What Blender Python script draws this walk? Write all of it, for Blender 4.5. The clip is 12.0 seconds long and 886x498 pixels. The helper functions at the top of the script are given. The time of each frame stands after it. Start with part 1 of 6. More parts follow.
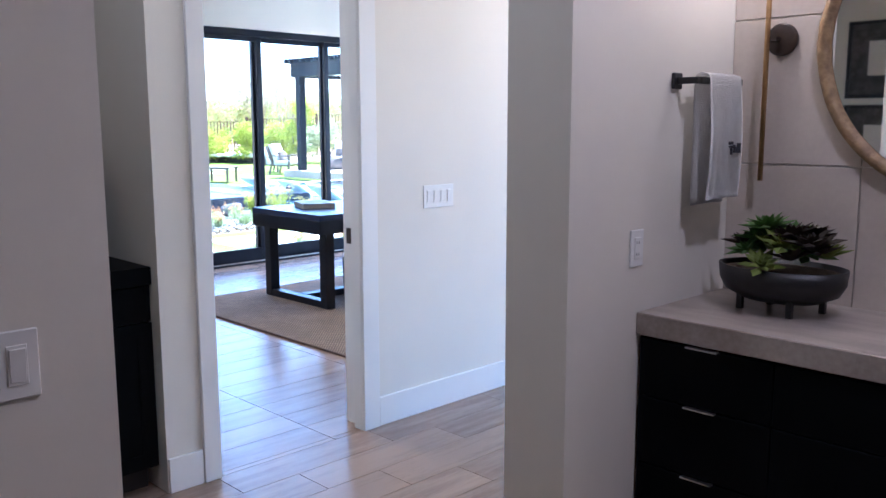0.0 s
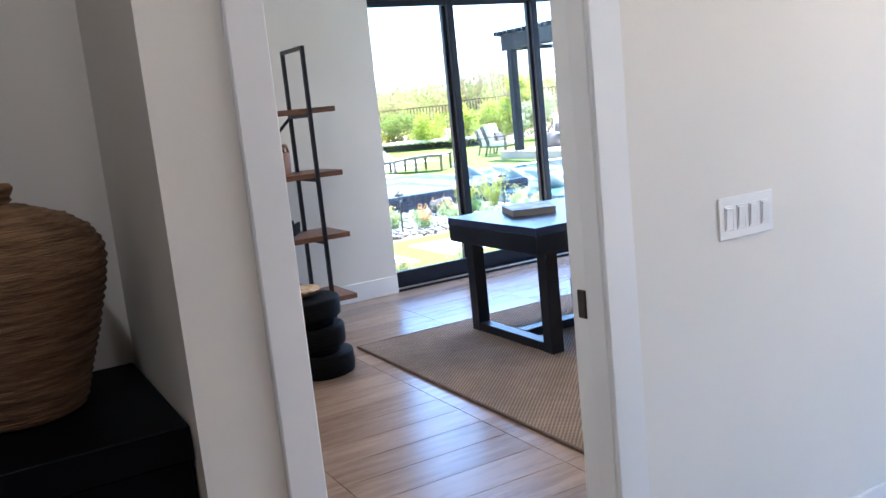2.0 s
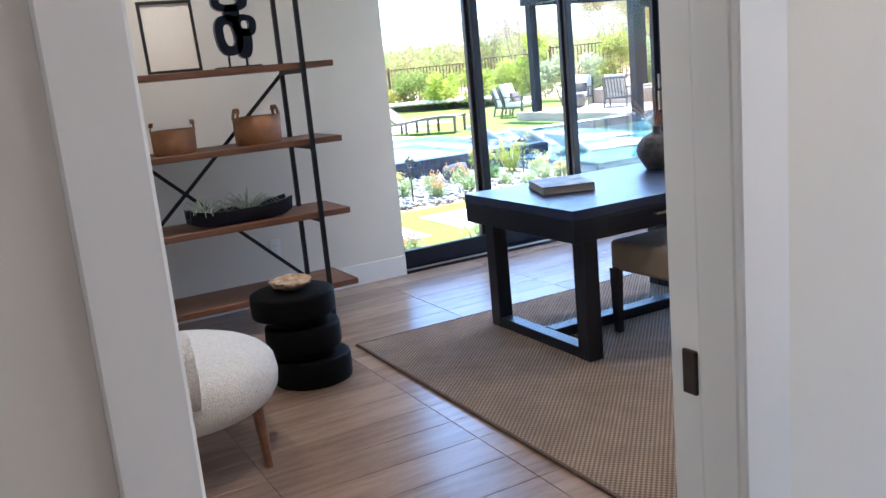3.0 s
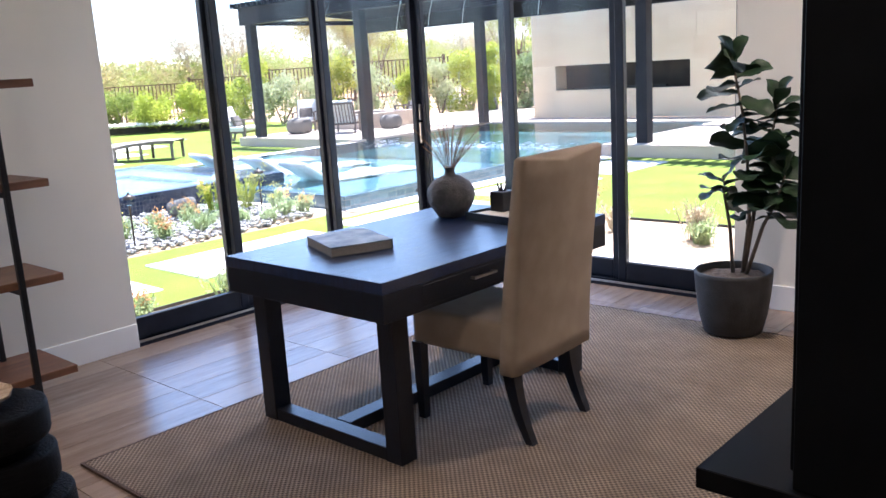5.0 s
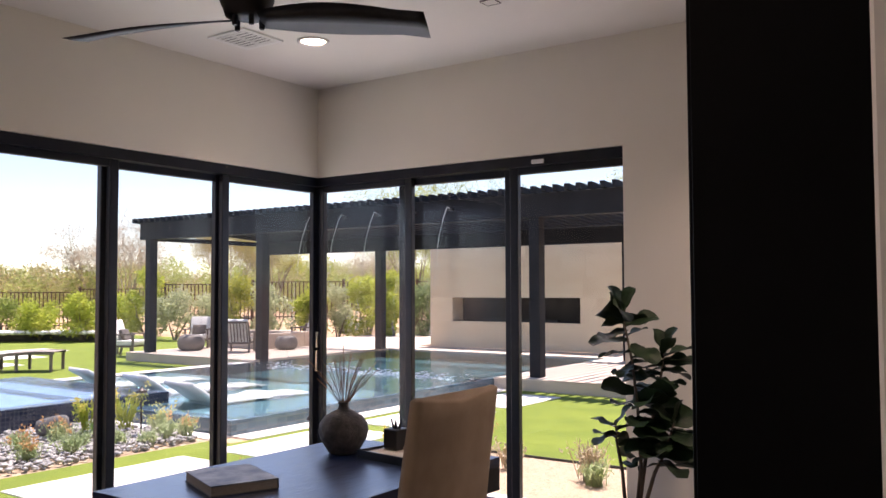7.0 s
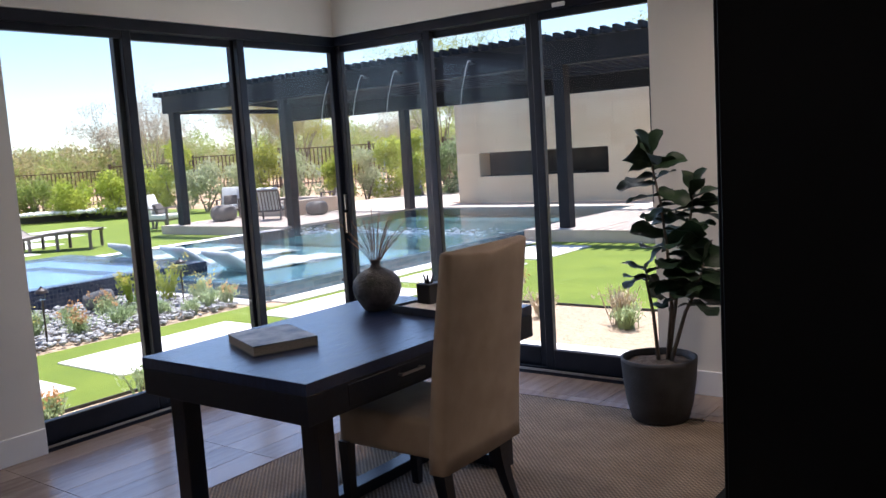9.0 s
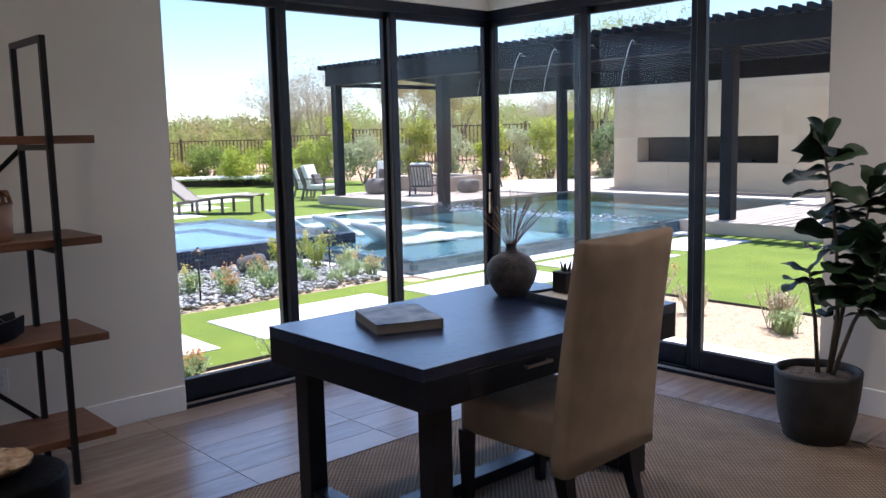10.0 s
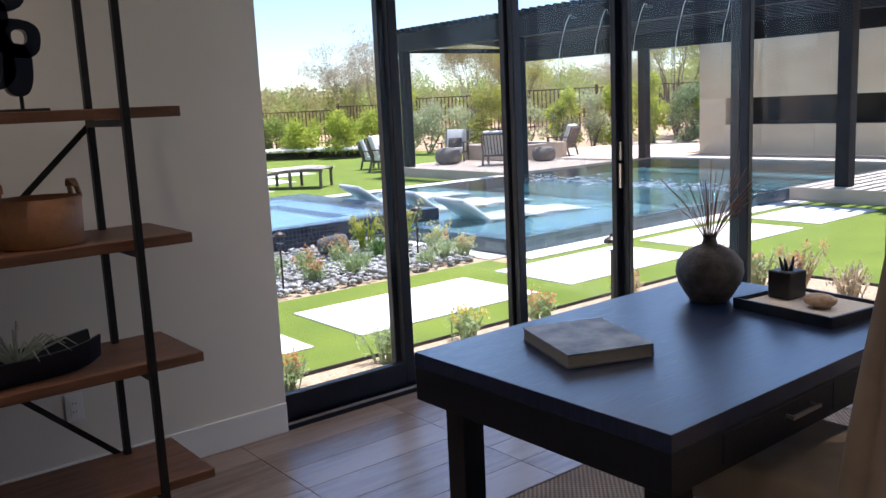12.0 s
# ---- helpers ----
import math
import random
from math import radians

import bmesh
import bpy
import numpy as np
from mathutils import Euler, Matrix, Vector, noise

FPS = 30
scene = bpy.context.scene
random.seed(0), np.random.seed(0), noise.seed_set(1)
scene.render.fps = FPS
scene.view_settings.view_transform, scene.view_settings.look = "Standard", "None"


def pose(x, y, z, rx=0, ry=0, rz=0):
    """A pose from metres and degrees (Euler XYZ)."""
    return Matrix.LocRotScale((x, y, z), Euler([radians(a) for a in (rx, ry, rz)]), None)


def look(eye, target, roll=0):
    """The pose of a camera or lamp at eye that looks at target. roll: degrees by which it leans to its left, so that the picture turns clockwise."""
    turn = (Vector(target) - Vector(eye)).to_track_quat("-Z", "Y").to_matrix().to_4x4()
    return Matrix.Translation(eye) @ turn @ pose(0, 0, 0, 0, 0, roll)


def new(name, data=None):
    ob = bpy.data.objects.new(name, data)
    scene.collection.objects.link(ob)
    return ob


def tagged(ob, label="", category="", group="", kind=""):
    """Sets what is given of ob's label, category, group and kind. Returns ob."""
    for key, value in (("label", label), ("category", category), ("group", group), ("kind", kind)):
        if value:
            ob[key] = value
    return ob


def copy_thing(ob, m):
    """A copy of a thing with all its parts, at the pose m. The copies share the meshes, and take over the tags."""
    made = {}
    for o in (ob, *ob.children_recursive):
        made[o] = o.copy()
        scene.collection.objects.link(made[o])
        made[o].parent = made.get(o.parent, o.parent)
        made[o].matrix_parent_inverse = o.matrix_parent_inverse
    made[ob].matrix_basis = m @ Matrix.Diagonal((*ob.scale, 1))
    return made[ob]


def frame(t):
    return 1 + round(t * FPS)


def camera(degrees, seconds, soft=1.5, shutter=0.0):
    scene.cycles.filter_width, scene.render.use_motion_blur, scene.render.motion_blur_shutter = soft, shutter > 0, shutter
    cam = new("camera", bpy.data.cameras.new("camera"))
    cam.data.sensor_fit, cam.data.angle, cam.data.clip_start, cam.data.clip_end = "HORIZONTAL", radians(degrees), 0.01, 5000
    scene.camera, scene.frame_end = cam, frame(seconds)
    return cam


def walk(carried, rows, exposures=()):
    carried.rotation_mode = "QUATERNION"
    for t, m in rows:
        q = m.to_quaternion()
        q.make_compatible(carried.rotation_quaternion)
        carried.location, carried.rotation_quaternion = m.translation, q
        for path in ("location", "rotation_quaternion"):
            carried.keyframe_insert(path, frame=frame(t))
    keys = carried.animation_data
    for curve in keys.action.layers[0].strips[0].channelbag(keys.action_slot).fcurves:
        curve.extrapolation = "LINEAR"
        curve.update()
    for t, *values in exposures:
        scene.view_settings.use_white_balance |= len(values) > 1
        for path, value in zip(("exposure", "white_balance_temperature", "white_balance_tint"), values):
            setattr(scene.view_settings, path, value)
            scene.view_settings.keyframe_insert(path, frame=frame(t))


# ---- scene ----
cam = camera(54.9, 12.0)
PATH = [
    (0, (-0.221, 0.399, 1.471), (-1.631, 1.787, 1.176), -0.1),
    (0.5, (-0.581, 0.742, 1.47), (-2.094, 2.012, 1.16), -1.4),
    (1, (-0.935, 1.115, 1.463), (-2.538, 2.264, 1.136), -1.7),
    (1.5, (-1.328, 1.346, 1.464), (-3.0, 2.389, 1.122), -3.9),
    (2, (-1.713, 1.566, 1.473), (-3.435, 2.529, 1.143), -5.8),
    (2.5, (-2.092, 1.793, 1.456), (-3.839, 2.698, 1.094), -5.3),
    (2.7, (-2.247, 1.868, 1.447), (-3.989, 2.769, 1.055), -5.6),
    (4.3, (-3.151, 2.259, 1.478), (-4.683, 3.463, 1.028), -4.2),
    (4.5, (-3.236, 2.264, 1.492), (-4.703, 3.546, 1.039), -4.6),
    (5, (-3.358, 2.283, 1.487), (-4.682, 3.723, 1.071), -3.5),
    (5.5, (-3.396, 2.306, 1.502), (-4.625, 3.859, 1.221), -0.7),
    (6, (-3.399, 2.302, 1.522), (-4.572, 3.922, 1.478), 0.2),
    (6.5, (-3.395, 2.305, 1.541), (-4.539, 3.94, 1.681), 0.4),
    (8.3, (-3.344, 2.293, 1.537), (-4.511, 3.909, 1.375), -3.0),
    (8.5, (-3.364, 2.308, 1.537), (-4.534, 3.92, 1.358), -3.5),
    (9, (-3.38, 2.323, 1.524), (-4.585, 3.902, 1.29), -3.6),
    (9.5, (-3.409, 2.425, 1.506), (-4.719, 3.911, 1.231), -2.3),
    (10, (-3.449, 2.504, 1.513), (-4.913, 3.841, 1.248), -1.3),
    (10.5, (-3.553, 2.562, 1.5), (-5.057, 3.85, 1.216), -2.0),
    (11, (-3.835, 2.588, 1.521), (-5.332, 3.88, 1.222), -3.3),
    (11.5, (-4.1, 2.641, 1.485), (-5.619, 3.896, 1.141), -2.8),
    (12, (-4.37, 2.758, 1.509), (-5.913, 3.987, 1.175), -2.7),
]
EXPOSURES = [
    (0.0, 2.95, 4700, 17), (1.0, 2.93, 4850, 14), (2.0, 2.74, 5050, 14), (2.7, 2.58, 5150, 14), (4.5, 2.24, 5400, 18), (5.0, 2.16, 5600, 21), (5.5, 1.97, 5750, 23),
    (6.0, 1.62, 6300, 30), (6.5, 1.32, 6700, 34), (8.5, 1.14, 5750, 22), (9.5, 1.24, 5700, 22), (10.5, 1.06, 5450, 18), (11.0, 1.02, 5450, 16), (12.0, 1.08, 5700, 20),
]
walk(cam, [(t, look(eye, target, roll)) for t, eye, target, roll in PATH], EXPOSURES)

# ---- light ----
SUN_AZ, SUN_EL = radians(100.0), radians(74.0)      # from +x towards +y, and height
world = bpy.data.worlds.new("sky")
scene.world = world
world.use_nodes = True
wn = world.node_tree
wn.nodes.clear()
sky = wn.nodes.new("ShaderNodeTexSky")
sky.sky_type = 'NISHITA'
sky.sun_disc = False
sky.sun_elevation, sky.sun_rotation = SUN_EL, radians(90) - SUN_AZ
sky.air_density, sky.dust_density = 1.0, 0.15
wb = wn.nodes.new("ShaderNodeBackground")
wb.inputs[1].default_value = 0.105
wo = wn.nodes.new("ShaderNodeOutputWorld")
wn.links.new(sky.outputs[0], wb.inputs[0])
wn.links.new(wb.outputs[0], wo.inputs[0])


def lamp(name, kind, energy, m, color=(1, 1, 1), size=0.1, angle=None, blend=0.6):
    data = bpy.data.lights.new(name, kind)
    data.energy, data.color = energy, color
    if kind == 'SUN':
        data.angle = radians(0.55)
    elif kind == 'SPOT':
        data.spot_size, data.spot_blend, data.shadow_soft_size = radians(angle), blend, size
    else:
        data.shadow_soft_size = size
    ob = new(name, data)
    ob.matrix_world = m
    return ob


def sky_fill(name, m, w, h, energy):
    """An added area lamp that boosts the sky's light at one glazed opening."""
    data = bpy.data.lights.new(name, 'AREA')
    data.shape, data.size, data.size_y = 'RECTANGLE', w, h
    data.energy, data.color = energy, (0.52, 0.73, 1.0)
    new(name, data).matrix_world = m


sky_fill("window_fill", pose(-7.90, 5.82, 1.28, 90, 0, -90), 2.4, 2.1, 4.5)
sky_fill("window_fill", pose(-6.66, 7.06, 1.28, 90, 0, 180), 2.4, 2.1, 4)
lamp("sun", 'SUN', 5.0, look((math.cos(SUN_AZ) * math.cos(SUN_EL) * 50, math.sin(SUN_AZ) * math.cos(SUN_EL) * 50, math.sin(SUN_EL) * 50), (0, 0, 0)), (1.0, 0.95, 0.87))


# ---- materials ----
def mat(name, a, b=None, scale=8.0, rough=0.6, metal=0.0, bump=0.0, bump_scale=60.0, stretch=(1, 1, 1), rand=0.0, spec=0.5, coat=0.0, fine=0.25, sheen=0.0):
    """A material with a coarse mottling of two colours, a fine grain, and a fine relief, at real-world size."""
    b = b or tuple(c * 0.8 for c in a)
    m = bpy.data.materials.new(name)
    m.use_nodes = True
    t = m.node_tree
    n, link = t.nodes, t.links
    p = n["Principled BSDF"]
    geo = n.new("ShaderNodeNewGeometry")
    mp = n.new("ShaderNodeMapping")
    mp.inputs["Scale"].default_value = stretch
    link.new(geo.outputs["Position"], mp.inputs["Vector"])
    info = n.new("ShaderNodeObjectInfo")
    if rand:
        off = n.new("ShaderNodeVectorMath")
        off.operation = 'SCALE'
        off.inputs[0].default_value = (31.0, 17.0, 23.0)
        link.new(info.outputs["Random"], off.inputs["Scale"])
        link.new(off.outputs[0], mp.inputs["Location"])
    big = n.new("ShaderNodeTexNoise")
    big.inputs["Scale"].default_value, big.inputs["Detail"].default_value = scale, 5
    small = n.new("ShaderNodeTexNoise")
    small.inputs["Scale"].default_value, small.inputs["Detail"].default_value = bump_scale, 3
    for tex in (big, small):
        link.new(mp.outputs[0], tex.inputs["Vector"])
    add = n.new("ShaderNodeMath")
    add.operation = 'MULTIPLY_ADD'
    link.new(small.outputs["Fac"], add.inputs[0])
    add.inputs[1].default_value = fine
    link.new(big.outputs["Fac"], add.inputs[2])
    fac = add.outputs[0]
    if rand:
        mix2 = n.new("ShaderNodeMath")
        mix2.operation = 'MULTIPLY_ADD'
        link.new(info.outputs["Random"], mix2.inputs[0])
        mix2.inputs[1].default_value = rand
        link.new(fac, mix2.inputs[2])
        fac = mix2.outputs[0]
    ramp = n.new("ShaderNodeValToRGB")
    lo, hi = 0.35 + fine * 0.4, 0.65 + fine * 0.6 + rand
    ramp.color_ramp.elements[0].position, ramp.color_ramp.elements[1].position = min(lo, 0.95), min(hi, 1.0)
    ramp.color_ramp.elements[0].color, ramp.color_ramp.elements[1].color = (*a, 1), (*b, 1)
    link.new(fac, ramp.inputs[0])
    link.new(ramp.outputs[0], p.inputs["Base Color"])
    p.inputs["Roughness"].default_value, p.inputs["Metallic"].default_value = rough, metal
    p.inputs["Specular IOR Level"].default_value = spec
    p.inputs["Coat Weight"].default_value = coat
    p.inputs["Coat Roughness"].default_value = 0.28
    p.inputs["Sheen Weight"].default_value = sheen
    if bump:
        bp = n.new("ShaderNodeBump")
        bp.inputs["Strength"].default_value, bp.inputs["Distance"].default_value = bump, 0.01
        link.new(small.outputs["Fac"], bp.inputs["Height"])
        link.new(bp.outputs[0], p.inputs["Normal"])
    return m


def weave(name, a, b, step, rough=0.9, bump=0.6):
    """A woven cloth: crossing ribs of the given step in metres."""
    m = mat(name, a, b, scale=6.0, rough=rough, bump_scale=200.0, fine=0.4)
    t = m.node_tree
    n, link = t.nodes, t.links
    p = n["Principled BSDF"]
    geo = n.new("ShaderNodeNewGeometry")
    sep = n.new("ShaderNodeSeparateXYZ")
    link.new(geo.outputs["Position"], sep.inputs[0])
    waves = []
    for axis in (0, 1):
        mul = n.new("ShaderNodeMath")
        mul.operation = 'MULTIPLY'
        link.new(sep.outputs[axis], mul.inputs[0])
        mul.inputs[1].default_value = 2 * math.pi / step
        s = n.new("ShaderNodeMath")
        s.operation = 'SINE'
        link.new(mul.outputs[0], s.inputs[0])
        waves.append(s)
    prod = n.new("ShaderNodeMath")
    prod.operation = 'MULTIPLY_ADD'
    link.new(waves[0].outputs[0], prod.inputs[0])
    link.new(waves[1].outputs[0], prod.inputs[1])
    prod.inputs[2].default_value = 0.5
    ramp = [x for x in n if x.type == 'VALTORGB'][0]
    mixc = n.new("ShaderNodeMix")
    mixc.data_type = 'RGBA'
    clampn = n.new("ShaderNodeMapRange")
    clampn.inputs[1].default_value, clampn.inputs[2].default_value = -0.3, 1.3
    link.new(prod.outputs[0], clampn.inputs[0])
    link.new(clampn.outputs[0], mixc.inputs[0])
    mixc.inputs[6].default_value = (*[c * 0.22 for c in a], 1)
    link.new(ramp.outputs[0], mixc.inputs[7])
    link.new(mixc.outputs[2], p.inputs["Base Color"])
    bp = n.new("ShaderNodeBump")
    bp.inputs["Strength"].default_value, bp.inputs["Distance"].default_value = bump, 0.004
    link.new(prod.outputs[0], bp.inputs["Height"])
    link.new(bp.outputs[0], p.inputs["Normal"])
    return m


def tiled(name, a, b, grout, w, h, rough=0.25, axis="xz", mortar=0.06):
    """Small glazed mosaic of w by h metres with grout, for surfaces that stay far off."""
    m = bpy.data.materials.new(name)
    m.use_nodes = True
    t = m.node_tree
    n, link = t.nodes, t.links
    p = n["Principled BSDF"]
    geo = n.new("ShaderNodeNewGeometry")
    sep = n.new("ShaderNodeSeparateXYZ")
    link.new(geo.outputs["Position"], sep.inputs[0])
    plus = n.new("ShaderNodeMath")
    link.new(sep.outputs[0], plus.inputs[0])
    link.new(sep.outputs[1], plus.inputs[1])
    com = n.new("ShaderNodeCombineXYZ")
    link.new(plus.outputs[0], com.inputs[0])
    link.new(sep.outputs[2], com.inputs[1])
    br = n.new("ShaderNodeTexBrick")
    link.new(com.outputs[0], br.inputs["Vector"])
    br.offset = 0.0
    br.inputs["Scale"].default_value = 1.0
    br.inputs["Brick Width"].default_value, br.inputs["Row Height"].default_value = w, h
    br.inputs["Mortar Size"].default_value = mortar * w
    br.inputs["Color1"].default_value, br.inputs["Color2"].default_value, br.inputs["Mortar"].default_value = (*a, 1), (*b, 1), (*grout, 1)
    link.new(br.outputs["Color"], p.inputs["Base Color"])
    p.inputs["Roughness"].default_value = rough
    bp = n.new("ShaderNodeBump")
    bp.inputs["Strength"].default_value, bp.inputs["Distance"].default_value = 0.4, 0.003
    bp.invert = True
    link.new(br.outputs["Fac"], bp.inputs["Height"])
    link.new(bp.outputs[0], p.inputs["Normal"])
    return m


def clear(name, tint, rough=0.0, ior=1.45, wave=0.0, wave_scale=3.0, falloff=4.6):
    """Clear glass or water: it lets light through, tinted, and mirrors by Fresnel."""
    m = bpy.data.materials.new(name)
    m.use_nodes = True
    t = m.node_tree
    n, link = t.nodes, t.links
    n.clear()
    out = n.new("ShaderNodeOutputMaterial")
    mix = n.new("ShaderNodeMixShader")
    tr = n.new("ShaderNodeBsdfTransparent")
    tr.inputs[0].default_value = (*tint, 1)
    gl = n.new("ShaderNodeBsdfGlossy")
    gl.inputs["Roughness"].default_value = rough
    fr = n.new("ShaderNodeLayerWeight")
    fr.inputs[0].default_value = 0.5
    pw = n.new("ShaderNodeMath")
    pw.operation = 'POWER'
    pw.inputs[1].default_value = falloff
    link.new(fr.outputs["Facing"], pw.inputs[0])
    f0 = ((ior - 1) / (ior + 1)) ** 2
    ma = n.new("ShaderNodeMath")
    ma.operation = 'MULTIPLY_ADD'
    ma.inputs[1].default_value, ma.inputs[2].default_value = 1 - f0, f0
    link.new(pw.outputs[0], ma.inputs[0])
    link.new(ma.outputs[0], mix.inputs[0])
    link.new(tr.outputs[0], mix.inputs[1])
    link.new(gl.outputs[0], mix.inputs[2])
    link.new(mix.outputs[0], out.inputs[0])
    if wave:
        geo = n.new("ShaderNodeNewGeometry")
        ns = n.new("ShaderNodeTexNoise")
        ns.inputs["Scale"].default_value, ns.inputs["Detail"].default_value = wave_scale, 4
        link.new(geo.outputs["Position"], ns.inputs["Vector"])
        bp = n.new("ShaderNodeBump")
        bp.inputs["Strength"].default_value, bp.inputs["Distance"].default_value = wave, 0.1
        link.new(ns.outputs["Fac"], bp.inputs["Height"])
        for x in (fr, gl):
            link.new(bp.outputs[0], x.inputs["Normal"])
    return m


def watery(name, tint, wave, wave_scale):
    """Water that bends the view of the basin under it and mirrors by Fresnel, with small ripples."""
    m = bpy.data.materials.new(name)
    m.use_nodes = True
    t = m.node_tree
    n, link = t.nodes, t.links
    n.clear()
    out = n.new("ShaderNodeOutputMaterial")
    mix = n.new("ShaderNodeMixShader")
    rf = n.new("ShaderNodeBsdfRefraction")
    rf.inputs["Color"].default_value, rf.inputs["Roughness"].default_value, rf.inputs["IOR"].default_value = (*tint, 1), 0.0, 1.33
    gl = n.new("ShaderNodeBsdfGlossy")
    gl.inputs["Roughness"].default_value = 0.02
    fr = n.new("ShaderNodeFresnel")
    fr.inputs["IOR"].default_value = 1.30
    geo = n.new("ShaderNodeNewGeometry")
    ns = n.new("ShaderNodeTexNoise")
    ns.inputs["Scale"].default_value, ns.inputs["Detail"].default_value = wave_scale, 4
    link.new(geo.outputs["Position"], ns.inputs["Vector"])
    bp = n.new("ShaderNodeBump")
    bp.inputs["Strength"].default_value, bp.inputs["Distance"].default_value = wave, 0.1
    link.new(ns.outputs["Fac"], bp.inputs["Height"])
    for x in (fr, gl, rf):
        link.new(bp.outputs[0], x.inputs["Normal"])
    link.new(fr.outputs[0], mix.inputs[0])
    link.new(rf.outputs[0], mix.inputs[1])
    link.new(gl.outputs[0], mix.inputs[2])
    link.new(mix.outputs[0], out.inputs[0])
    return m


def glow(name, color, strength):
    m = bpy.data.materials.new(name)
    m.use_nodes = True
    p = m.node_tree.nodes["Principled BSDF"]
    p.inputs["Base Color"].default_value = (*color, 1)
    p.inputs["Emission Color"].default_value = (*color, 1)
    p.inputs["Emission Strength"].default_value = strength
    return m


PAINT = mat("wall_paint", (0.72, 0.685, 0.61), (0.76, 0.725, 0.65), scale=1.2, rough=0.7, bump=0.03, bump_scale=70, fine=0.05)
CEIL = mat("ceiling_paint", (0.76, 0.73, 0.68), (0.79, 0.765, 0.72), scale=1.0, rough=0.8, bump=0.04, bump_scale=120, fine=0.05)
TRIM = mat("trim_paint", (0.78, 0.775, 0.75), (0.82, 0.81, 0.79), scale=2.0, rough=0.4, fine=0.05)
PLANK = mat("wood_look_tile", (0.185, 0.122, 0.085), (0.315, 0.228, 0.168), scale=5.0, rough=0.24, bump=0.08, bump_scale=40, stretch=(5, 0.55, 1), rand=0.40, spec=0.8, fine=0.3)
GROUT = mat("grout", (0.17, 0.135, 0.105), (0.23, 0.19, 0.15), scale=20, rough=0.9)
RUG = weave("rug_weave", (0.44, 0.330, 0.232), (0.305, 0.222, 0.152), 0.024, bump=1.0)
RUG_EDGE = mat("rug_binding", (0.07, 0.045, 0.03), (0.11, 0.07, 0.05), scale=60, rough=0.9, bump=0.3)
# Black stain with some blue of the reflected sky put into the colour.
BLACKWOOD = mat("black_stained_oak_sky_tinge", (0.002, 0.004, 0.010), (0.006, 0.011, 0.024), scale=9.0, rough=0.34, bump=0.10, bump_scale=120, stretch=(8, 0.6, 1), spec=0.5, fine=0.5)
# Bluer copy for the tabletop: more of the sky's reflection in its colour.
DESKTOP = mat("black_lacquer_sky_tint", (0.005, 0.013, 0.046), (0.013, 0.030, 0.090), scale=9.0, rough=0.27, bump=0.10, bump_scale=120, stretch=(8, 0.6, 1), spec=0.8, coat=0.35, fine=0.5)
CARVED = mat("black_carved_wood", (0.003, 0.0032, 0.0036), (0.008, 0.008, 0.0085), scale=16.0, rough=0.5, bump=0.5, bump_scale=90, stretch=(1, 1, 5), spec=0.06, fine=0.5)
CABINET = mat("black_cabinet_paint", (0.0014, 0.0017, 0.002), (0.003, 0.0034, 0.004), scale=4.0, rough=0.5, fine=0.2, spec=0.06)
BLACKMETAL = mat("black_metal", (0.006, 0.006, 0.007), (0.014, 0.014, 0.016), scale=14.0, rough=0.45, bump=0.05, bump_scale=200)
FRAMEMETAL = mat("black_window_metal", (0.0035, 0.005, 0.010), (0.008, 0.011, 0.020), scale=8.0, rough=0.38, fine=0.1, spec=0.3)
WALNUT = mat("walnut_board", (0.11, 0.046, 0.024), (0.235, 0.108, 0.056), scale=6.0, rough=0.45, bump=0.15, bump_scale=80, stretch=(6, 0.7, 6), rand=0.2, fine=0.4)
LINEN = mat("beige_linen", (0.325, 0.252, 0.182), (0.395, 0.312, 0.230), scale=9.0, rough=0.95, bump=0.25, bump_scale=320, fine=0.35, sheen=0.15)
BOUCLE = mat("white_boucle", (0.72, 0.69, 0.65), (0.84, 0.82, 0.78), scale=70, rough=1.0, bump=1.0, bump_scale=160, sheen=0.3)
LEATHER = mat("tan_leather", (0.29, 0.130, 0.052), (0.40, 0.190, 0.085), scale=14, rough=0.55, bump=0.2, bump_scale=150)
STONEWARE = mat("grey_stoneware", (0.045, 0.043, 0.043), (0.12, 0.11, 0.105), scale=16, rough=0.75, bump=0.5, bump_scale=70)
PAPER = mat("paper", (0.62, 0.58, 0.51), (0.72, 0.68, 0.61), scale=90, rough=0.85, stretch=(1, 1, 12))
COVER = mat("book_cover", (0.10, 0.14, 0.20), (0.44, 0.47, 0.50), scale=9, rough=0.5, fine=0.1)
PAGES = mat("page_edges", (0.26, 0.24, 0.21), (0.36, 0.335, 0.30), scale=60, rough=0.9, stretch=(1, 1, 20))
SPINE = mat("book_board", (0.11, 0.12, 0.13), (0.16, 0.17, 0.18), scale=10, rough=0.6)
DRY = mat("dried_grass", (0.20, 0.09, 0.05), (0.38, 0.22, 0.13), scale=30, rough=0.9)
SEAGRASS = mat("seagrass_rope", (0.085, 0.045, 0.02), (0.25, 0.145, 0.068), scale=22, rough=0.95, bump=0.9, bump_scale=60, stretch=(0.4, 0.4, 5))
POT = mat("charcoal_pot", (0.028, 0.029, 0.03), (0.05, 0.05, 0.052), scale=10, rough=0.7, bump=0.2, bump_scale=120)
SOIL = mat("potting_soil", (0.12, 0.085, 0.06), (0.24, 0.18, 0.13), scale=40, rough=1.0, bump=1.0, bump_scale=90)
FIGLEAF = mat("fig_leaf", (0.007, 0.020, 0.009), (0.020, 0.048, 0.018), scale=12, rough=0.5, bump=0.3, bump_scale=50, rand=0.3, spec=0.3)
